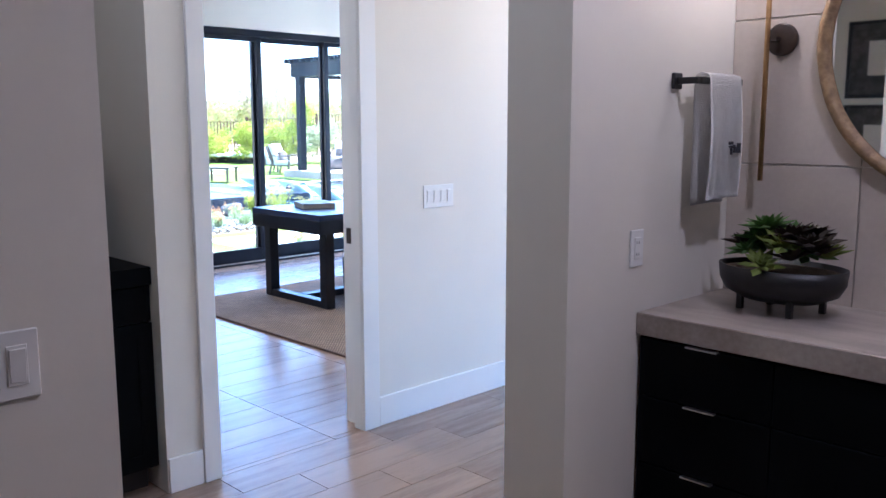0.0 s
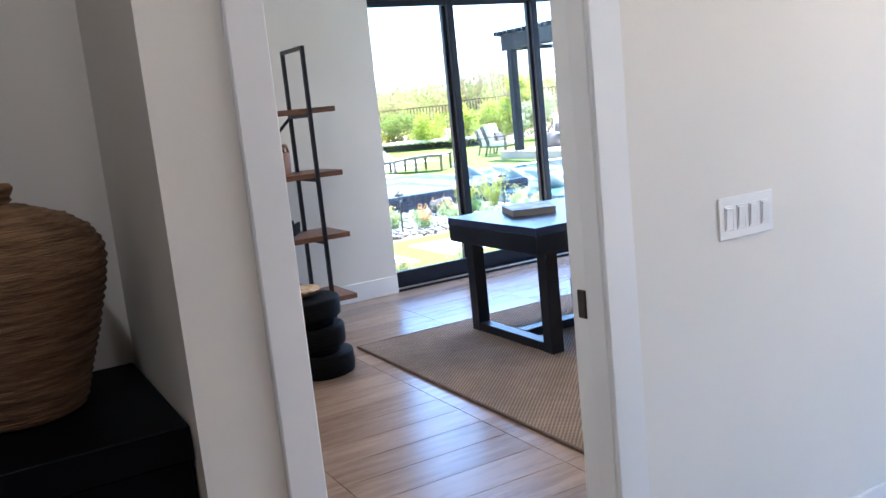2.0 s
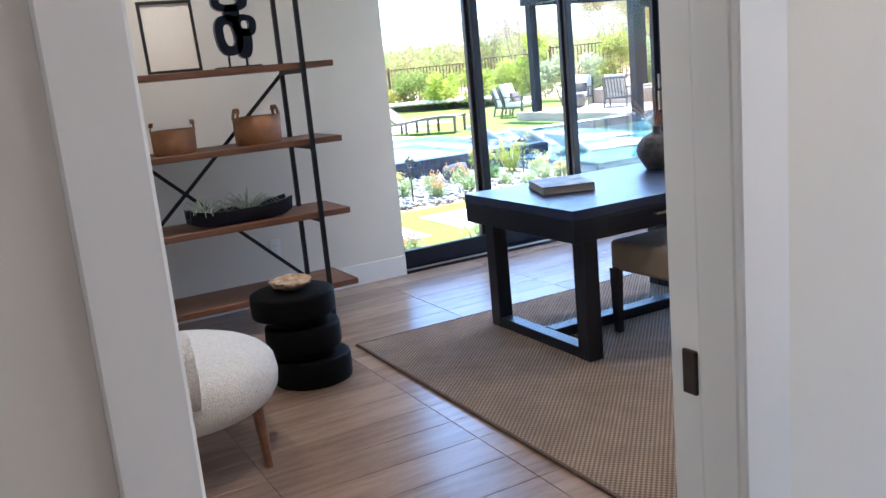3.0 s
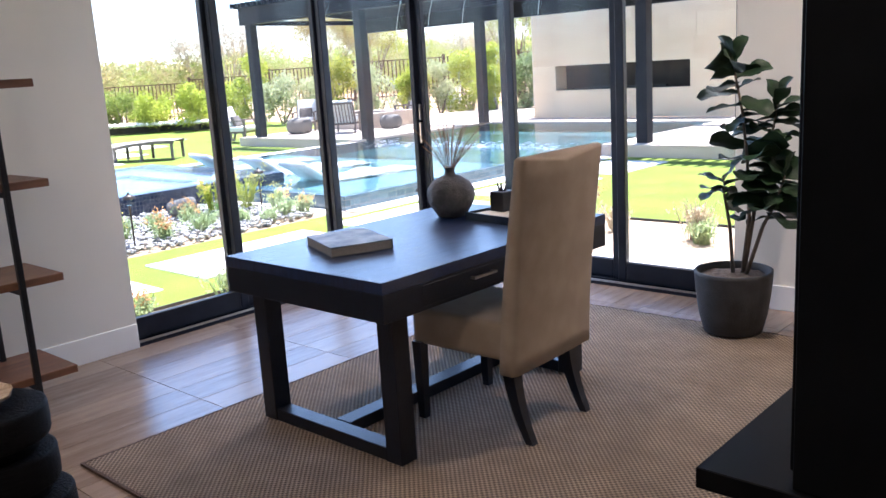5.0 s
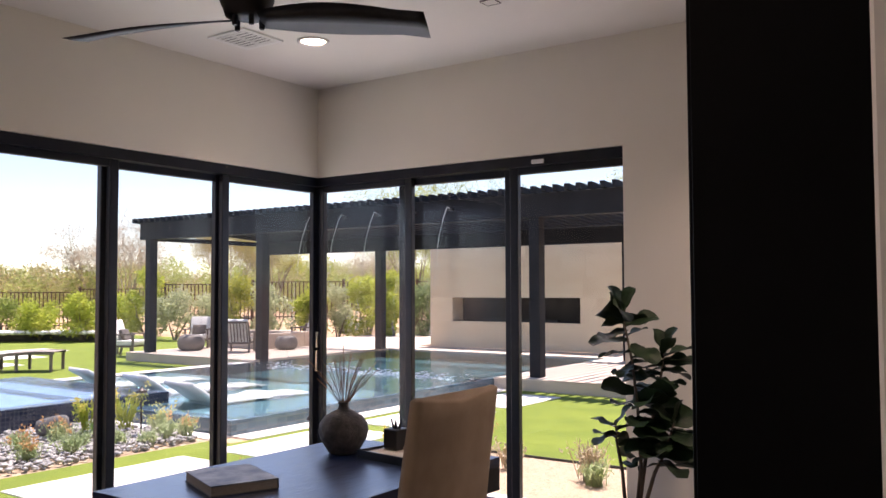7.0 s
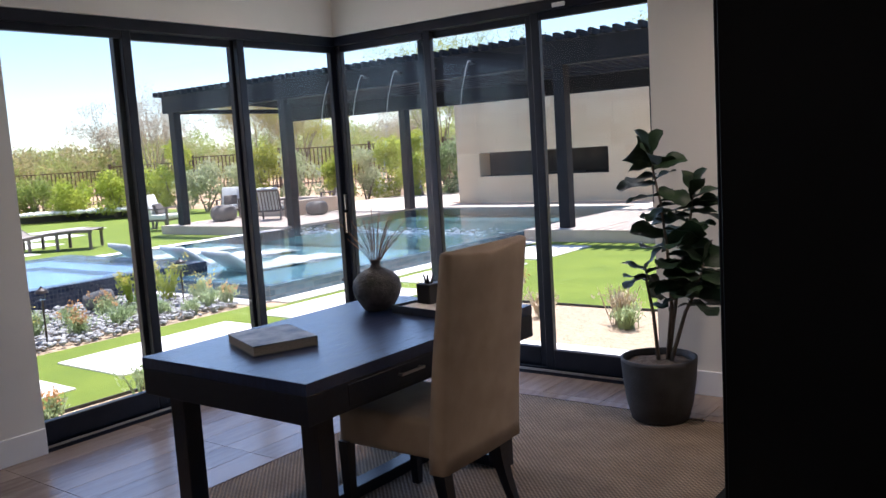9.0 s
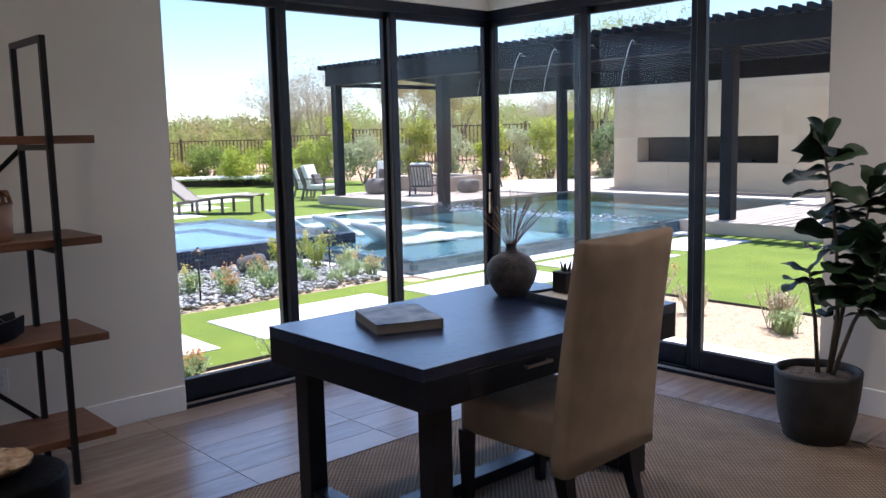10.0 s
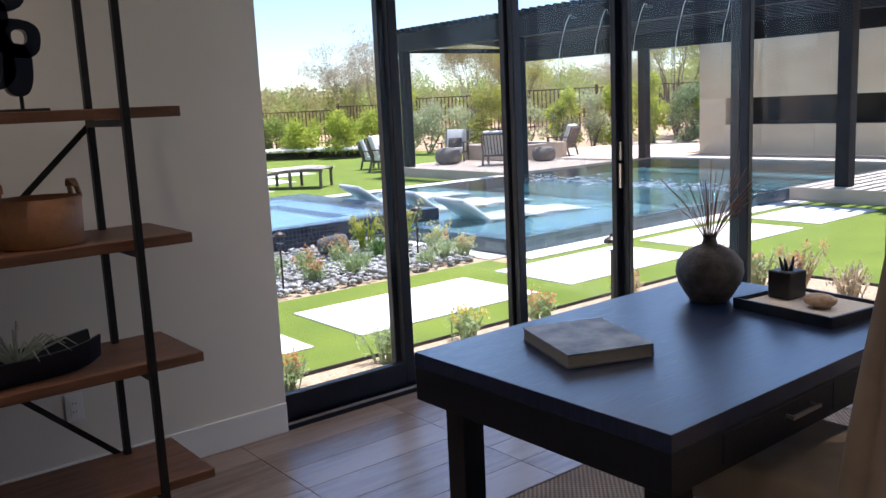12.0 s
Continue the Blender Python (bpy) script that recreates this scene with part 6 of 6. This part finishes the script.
# ---- plants outdoors ----
def leaf_cloud(name, blobs, count, size, seed, up=0.0, aspect=0.45, fuzz=0.18):
    """Many small folded leaves thrown into soft-edged blobs (x, y, z, rx, ry, rz)."""
    r = np.random.RandomState(seed)
    wts = np.array([b[3] * b[4] * b[5] for b in blobs]) ** 0.75
    pick = r.choice(len(blobs), count, p=wts / wts.sum())
    bl = np.array(blobs)[pick]
    d = r.normal(size=(count, 3))
    d /= np.linalg.norm(d, axis=1)[:, None]
    rad = r.uniform(0.35, 1.0, count) ** 0.5 * (1 + fuzz * r.normal(size=count))
    pos = bl[:, :3] + d * rad[:, None] * bl[:, 3:]
    ax = r.normal(size=(count, 3))
    ax[:, 2] += up
    ax /= np.linalg.norm(ax, axis=1)[:, None]
    sd = np.cross(ax, r.normal(size=(count, 3)))
    sd /= np.linalg.norm(sd, axis=1)[:, None] + 1e-9
    ln = size * r.uniform(0.6, 1.4, count)[:, None]
    a, c = pos, pos + ax * ln
    b, e = pos + ax * ln * 0.5 + sd * ln * aspect * 0.5, pos + ax * ln * 0.5 - sd * ln * aspect * 0.5
    verts = np.stack([a, b, c, e], 1).reshape(-1, 3)
    faces = np.arange(count * 4).reshape(-1, 4)
    me = bpy.data.meshes.new(name)
    me.from_pydata(verts.tolist(), [], faces.tolist())
    return me


def twigs(base, height, spread, count, seed, r0=0.02):
    rr_ = random.Random(seed)
    bm = bmesh.new()
    for k in range(count):
        a = rr_.uniform(0, 6.283)
        top = Vector((spread * rr_.uniform(0.3, 1) * math.cos(a), spread * rr_.uniform(0.3, 1) * math.sin(a), height * rr_.uniform(0.7, 1.0)))
        mid = top * 0.5 + Vector((rr_.gauss(0, 0.1), rr_.gauss(0, 0.1), 0.05)) * height * 0.3
        tube(bm, [(0.02 * math.cos(a), 0.02 * math.sin(a), 0), mid, top], [r0, r0 * 0.6, r0 * 0.2], 5)
    return bm


def shrub(x, y, h, w, kind, seed, label, leaf=0.075, n=2600, z=None, stems=5, name="shrub", crown0=0.15, group=""):
    z = rise(x, y) if z is None else z
    t = thing(name, label, "tree" if name == "tree" else "shrub", pose(x, y, z), group=group)
    rr_ = random.Random(seed)
    part("trunk" if name == "tree" else "stems", twigs(None, h * 0.85, w * 0.40, stems, seed, 0.012 + 0.012 * h), BARK, t)
    blobs = []
    for k in range(16):
        a, s = rr_.uniform(0, 6.283), rr_.random()
        zz = h * (crown0 + (0.95 - crown0) * s)
        rad = w * 0.5 * (0.35 + 0.65 * math.sin(math.pi * min(1, 0.22 + 0.70 * s)))
        d = rad * rr_.uniform(0.2, 0.85)
        q = w * rr_.uniform(0.11, 0.22)
        blobs.append((d * math.cos(a), d * math.sin(a), max(zz, q * 0.6), q, q, q * rr_.uniform(0.7, 1.3)))
    me = leaf_cloud("crown", blobs, n, leaf, seed)
    me.materials.append(LEAF[kind])
    ob = new("crown", me)
    ob.parent = t
    return t


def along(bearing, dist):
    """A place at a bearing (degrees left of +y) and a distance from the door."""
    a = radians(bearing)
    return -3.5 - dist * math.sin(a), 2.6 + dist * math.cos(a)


# hedge before the fence, from the far left round to the fireplace
rs = random.Random(21)
hedge = [(73, 34, 1.7, 1.9, "bright"), (70.2, 34, 1.5, 1.9, "bright"), (67.6, 33.5, 1.9, 2.0, "bright"), (65.2, 33.5, 1.4, 1.9, "yellow"), (62.8, 33, 1.9, 2.2, "dark"), (60.8, 32, 1.7, 1.9, "bright"), (58.4, 31, 1.9, 2.0, "bright"),
         (56.4, 30, 1.7, 1.8, "bright"), (54.6, 29.5, 3.0, 1.6, "bright"), (52.9, 28.5, 1.9, 2.2, "grey"), (50.9, 28, 1.8, 1.8, "grey"), (48.8, 27.5, 2.4, 2.0, "yellow"), (46.6, 27, 2.2, 2.2, "grey"), (44.4, 27, 2.3, 1.6, "bright"),
         (42.4, 27, 2.1, 2.0, "grey"), (40.4, 26.5, 2.4, 1.9, "bright"), (38.5, 26, 2.8, 1.6, "bright"), (36.6, 26, 2.2, 1.6, "olive"), (34.7, 26, 2.9, 1.5, "bright"), (32.9, 26, 2.9, 1.6, "dark"), (76, 34, 1.7, 2.0, "bright"), (79, 34, 1.6, 2.0, "bright")]
for k, (brg, dist, h, w, kind) in enumerate(hedge):
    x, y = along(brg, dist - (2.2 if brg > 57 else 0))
    shrub(x, y, h * (0.70 if brg > 57 else 0.78), w * 0.84, kind, 100 + k, {"bright": "bright green leafy garden shrub by the fence", "yellow": "yellow-green leafy garden shrub", "dark": "deep green dense garden shrub", "grey": "silvery grey-green soft shrub", "olive": "olive-green upright leafy garden shrub"}[kind], 0.105, 3200, group="garden hedge shrubs", stems=4)

# steel picket fence
FENCE = [(82, 38, 1.55), (72, 37, 1.45), (64.5, 36, 1.50), (58.5, 34.5, 1.62), (53.5, 32.5, 1.78), (48, 31, 1.85), (42, 30, 1.85), (37, 29.5, 1.85), (31, 29.5, 1.85)]
for (a0, d0, t0), (a1, d1, t1) in zip(FENCE, FENCE[1:]):
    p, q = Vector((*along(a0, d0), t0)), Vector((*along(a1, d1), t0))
    ln = (q - p).length
    panel = thing("steel_fence", "rusty brown steel picket fence panel", "fence", Matrix.Translation(p), kind="structure", group="picket fence")
    d = (q - p) / ln
    bm = bmesh.new()
    for dz in (-0.018, -1.25):
        bar(bm, Vector((0, 0, dz)), d * ln + Vector((0, 0, dz)), 0.03, 0.035)
    part("rail", bm, RUST, panel)
    part("post", boxes((-0.04, -0.04, -1.7, 0.04, 0.04, 0.08)), RUST, panel)
    n = int(ln / 0.145)
    bm = bmesh.new()
    for i in range(1, n):
        c = d * ln * i / n
        box(bm, c.x - 0.014, c.y - 0.014, -1.4, c.x + 0.014, c.y + 0.014, 0.0)
    tagged(part("pickets", bm, RUST, panel), kind="stuff")

# scrub and small trees beyond the fence
blobs_a, blobs_b = [], []
for k in range(260):
    brg, dist = rs.uniform(28, 84), rs.uniform(46, 80)
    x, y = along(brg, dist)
    h = rs.uniform(1.4, 2.6) * (1.0 if brg > 57 else 1.25)
    w = rs.uniform(1.6, 3.4)
    (blobs_a if rs.random() < 0.68 else blobs_b).append((x, y, rise(x, y) + h * 0.5, w * 0.6, w * 0.6, h * 0.62))
for nm, blobs, n, kind in (("scrub", blobs_a, 240000, "far"), ("dry_scrub", blobs_b, 100000, "fartan")):
    me = leaf_cloud(nm, blobs, n, 0.16, 7, up=0.4, fuzz=0.05)
    me.materials.append(LEAF[kind])
    tagged(new(nm, me), "desert scrub on the rising land beyond the fence", "scrub", kind="stuff")


def airy_tree(brg, dist, h, w, kind, seed, label, leaf=0.11, n=2600):
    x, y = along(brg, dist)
    t = thing("tree", label, "tree", pose(x, y, rise(x, y)))
    rr_ = random.Random(seed)
    bm = bmesh.new()
    blobs = []
    for k in range(16):
        a = rr_.uniform(0, 6.283)
        mid = Vector((w * 0.14 * math.cos(a), w * 0.14 * math.sin(a), h * 0.42))
        top = Vector((w * 0.5 * rr_.uniform(0.3, 1) * math.cos(a), w * 0.5 * rr_.uniform(0.3, 1) * math.sin(a), h * rr_.uniform(0.72, 1.0)))
        tube(bm, [(0, 0, 0), mid, top], [0.05, 0.020, 0.004], 5)
        for j in range(5):
            e = mid.lerp(top, rr_.uniform(0.3, 1)) + Vector((rr_.gauss(0, 1), rr_.gauss(0, 1), abs(rr_.gauss(0, 1)))) * w * 0.12
            tube(bm, [mid.lerp(top, rr_.uniform(0.2, 0.7)), e], [0.011, 0.003], 4)
            blobs.append((*e, w * 0.10, w * 0.10, w * 0.08))
    part("trunk", bm, LEAF["dry"] if kind in ("dry", "fartan", "grey") else BARK, t)
    me = leaf_cloud("crown", blobs, n * 2, leaf, seed, up=0.3, aspect=0.25)
    me.materials.append(LEAF[kind])
    ob = new("crown", me)
    ob.parent = t
    return t


airy_tree(55.8, 46, 4.6, 4.6, "dry", 1, "sparse grey desert tree beyond the fence", n=4200)
airy_tree(57.6, 48, 4.2, 4.0, "dry", 2, "sparse grey desert tree beyond the fence", n=3600)
airy_tree(49.4, 44, 4.6, 5.0, "fartan", 3, "feathery tan desert tree beyond the fence", n=9000)
airy_tree(46.6, 45, 4.4, 4.6, "yellow", 4, "yellow-green palo verde beyond the fence", n=9500)
airy_tree(66.5, 52, 4.0, 3.2, "grey", 5, "small grey-green desert tree", n=1800)
airy_tree(40.2, 44, 3.6, 3.6, "dry", 6, "dark twiggy desert tree", n=2800)
airy_tree(37.0, 34, 5.2, 5.4, "far", 7, "feathery green tree beyond the fence", n=8000)
airy_tree(34.0, 33, 5.6, 5.0, "far", 8, "feathery green tree beyond the fence", n=8000)
airy_tree(30.5, 33, 5.0, 5.0, "bright", 9, "leafy green tree beyond the fence", n=6000)
airy_tree(22.0, 34, 5.5, 5.5, "far", 10, "feathery green tree behind the grill", n=6000)

# low planter strip with white stones before the hedge
ps = thing("planter_edge", "low dark planter edge topped with white stones", "planter", kind="structure")
bm = bmesh.new()
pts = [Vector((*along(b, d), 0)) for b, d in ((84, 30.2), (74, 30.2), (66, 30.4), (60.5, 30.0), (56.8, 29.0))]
for a, b in zip(pts, pts[1:]):
    bar(bm, a + Vector((0, 0, 0.10)), b + Vector((0, 0, 0.10)), 0.15, 0.34)
part("edge", bm, EDGING, ps)
bm = bmesh.new()
for a, b in zip(pts, pts[1:]):
    off = Vector((-(b - a).y, (b - a).x, 0)).normalized() * -0.7
    n = 200
    for i in range(n):
        c = a.lerp(b, rs.random()) + off * rs.uniform(0.15, 1.4) + Vector((0, 0, 0.25))
        bmesh.ops.create_icosphere(bm, subdivisions=1, radius=rs.uniform(0.06, 0.13), matrix=Matrix.Translation(c) @ Matrix.Diagonal((1, 1, 0.6, 1)))
tagged(part("white_stones", bm, CONCRETE, ps), kind="stuff")

# ---- bed of river stones and flowering succulents ----
pebble_meshes = []
for k in range(5):
    bm = bmesh.new()
    bmesh.ops.create_icosphere(bm, subdivisions=1, radius=1)
    for v in bm.verts:
        v.co *= 1 + 0.16 * noise.noise(v.co * 1.1 + Vector((k * 7, 0, 0)))
    pebble_meshes.append(to_mesh("river_stone", bm, COBBLE, True))
bed = setting("stone_bed", boxes((-12.75, 4.4, -0.30, -10.68, 8.355, GROUND - 0.005)), GRAVEL, "bed of rounded river stones beside the spa", "stone bed")
rs = random.Random(31)
verts_, faces_ = [], []
count = 0
while count < 5600:
    x, y = rs.uniform(-12.70, -10.72), rs.uniform(4.5, 8.30)
    if x > -11.0 and rs.random() < 0.35:
        continue
    s = rs.uniform(0.018, 0.044)
    m = Matrix.Translation((x, y, GROUND + s * 0.30 + rs.uniform(0, 0.05))) @ pose(0, 0, 0, rs.uniform(-20, 20), rs.uniform(-20, 20), rs.uniform(0, 360)) @ Matrix.Diagonal((s, s * rs.uniform(0.6, 0.9), s * rs.uniform(0.35, 0.6), 1))
    if count < 260 and x > -11.7:
        ob = new("river_stone", pebble_meshes[count % 5])
        ob.parent = bed
        ob.matrix_local = m
    else:
        src = pebble_meshes[count % 5]
        o = len(verts_)
        verts_ += [tuple(m @ v.co) for v in src.vertices]
        faces_ += [tuple(i + o for i in p.vertices) for p in src.polygons]
    count += 1
me = bpy.data.meshes.new("river_stones")
me.from_pydata(verts_, [], faces_)
me.materials.append(COBBLE)
me.polygons.foreach_set("use_smooth", [True] * len(me.polygons))
ob = new("river_stones", me)
ob.parent = bed
tagged(ob, kind="stuff")


def bloom(x, y, h, kind, flower, seed, label, n=30):
    """A tuft of upright fleshy stems with a flower head."""
    t = thing("flowering_succulent", label, "garden plant", pose(x, y, GROUND))
    rr_ = random.Random(seed)
    bm, tips = bmesh.new(), []
    for k in range(n):
        a, lean = rr_.uniform(0, 6.283), rr_.uniform(0.05, 0.55)
        top = Vector((math.cos(a) * lean, math.sin(a) * lean, 1)) * h * rr_.uniform(0.45, 0.85)
        base = Vector((rr_.gauss(0, 0.03), rr_.gauss(0, 0.03), 0))
        tube(bm, [base, base + top * 0.6, base + top], [0.004, 0.006, 0.0015], 4)
        tips.append(base + top)
    part("stems", bm, LEAF[kind], t)
    me = leaf_cloud("leaves", [(p.x, p.y, p.z * 0.7, 0.05, 0.05, h * 0.22) for p in tips], 320, 0.042, seed, up=0.9, aspect=0.3)
    me.materials.append(LEAF[kind])
    ob = new("leaves", me)
    ob.parent = t
    if flower:
        me = leaf_cloud("flowers", [(p.x * 1.1, p.y * 1.1, p.z + 0.04 * h, 0.035, 0.035, 0.05) for p in tips[:8]], 130, 0.028, seed + 1, up=0.6, aspect=0.6)
        me.materials.append(LEAF[flower])
        ob = new("flowers", me)
        ob.parent = t
    return t


BLOOMS = [(-11.35, 6.30, 0.40, "agave", "yellowflower"), (-11.55, 6.75, 0.38, "agave", "orange"), (-11.0, 6.55, 0.34, "agave", "orange"), (-11.7, 7.25, 0.42, "agave", "orange"), (-11.25, 7.2, 0.30, "agave", None), (-11.05, 7.0, 0.34, "agave", None),
          (-12.0, 7.75, 0.55, "bright", "yellowflower"), (-11.8, 8.1, 0.62, "bright", "yellowflower"), (-11.6, 7.65, 0.42, "succulent", None), (-11.1, 7.55, 0.32, "agave", None), (-11.3, 8.2, 0.42, "agave", "yellowflower"), (-11.0, 8.05, 0.36, "agave", None),
          (-10.95, 8.25, 0.40, "agave", "orange"), (-11.2, 5.6, 0.36, "agave", "orange"), (-11.6, 5.4, 0.36, "agave", "yellowflower"), (-12.1, 6.2, 0.34, "agave", None), (-10.9, 7.75, 0.26, "agave", None)]
for k, (x, y, h, kind, fl) in enumerate(BLOOMS):
    bloom(x, y, h * (0.95 if fl == "yellowflower" else 0.75), kind, fl, 300 + k, "blue-green succulent tuft" + (" with orange flower heads" if fl == "orange" else " with yellow flower heads" if fl else " among river stones"))
# tufts in the gravel strip along the glass
for k, (x, y, h, kind, fl) in enumerate([(-8.55, 4.95, 0.20, "agave", "orange"), (-8.60, 5.65, 0.28, "agave", None), (-8.58, 6.30, 0.24, "agave", "yellowflower"), (-8.52, 6.95, 0.24, "agave", "orange"), (-8.55, 7.9, 0.30, "straw", "orange"), (-8.4, 8.6, 0.34, "agave", "yellowflower"), (-8.2, 8.9, 0.34, "straw", "orange")]):
    bloom(x, y, h, kind, fl, 400 + k, "small flowering tuft in the gravel strip")
for k, (x, y, h, kind) in enumerate([(-6.50, 8.85, 0.42, "straw"), (-6.40, 8.72, 0.26, "agave"), (-7.75, 9.0, 0.40, "straw"), (-7.3, 8.9, 0.34, "straw"), (-7.95, 8.75, 0.36, "grey")]):
    bloom(x, y, h, kind, "orange" if k in (2,) else None, 500 + k, "dry straw-coloured grass tuft in tan gravel" if kind == "straw" else "blue-green tuft in tan gravel", n=46)


# ---- floor tiles, one by one ----
floor = thing("floor", "wood-look porcelain plank tile floor, grey-brown", "floor", kind="structure")
PW, PL = 0.208, 0.80
plank_meshes = {}
rp = random.Random(77)


def lay(x0, x1, y0, y1, ybase, stagger):
    nx = int(math.ceil((x1 - x0) / PW))
    for i in range(nx):
        a, b = x0 + i * PW, min(x0 + (i + 1) * PW, x1)
        shift = stagger * (i % 3) * PL / 3
        j = math.floor((y0 - ybase - shift) / PL)
        while ybase + shift + j * PL < y1:
            c, d = max(y0, ybase + shift + j * PL), min(y1, ybase + shift + (j + 1) * PL)
            j += 1
            if d - c < 0.01 or b - a < 0.01:
                continue
            key = (round(b - a, 3), round(d - c, 3))
            if key not in plank_meshes:
                w, l = (b - a) / 2 - 0.0012, (d - c) / 2 - 0.0012
                plank_meshes[key] = to_mesh("plank", boxes((-w, -l, -0.011, w, l, 0.0), bevel=0.0012), PLANK)
            ob = new("plank", plank_meshes[key])
            ob.parent = floor
            ob.matrix_local = Matrix.Translation(((a + b) / 2, (c + d) / 2, 0))


lay(XF, XD, YL, YR, 2.72, 0.0)
lay(XD, PX2 + 0.02, 1.0, 7.05, 2.9, 1.0)
part("far_planks", boxes((XD, -1.6, -0.011, PX2 + 0.02, 0.998, 0), (PX2 + 0.022, -1.6, -0.011, 1.69, 3.2, 0), (-3.92, -1.6, -0.011, XD - 0.002, 1.884, 0), (XD, 7.052, -0.011, -1.6, 7.28, 0)), PLANK, floor)
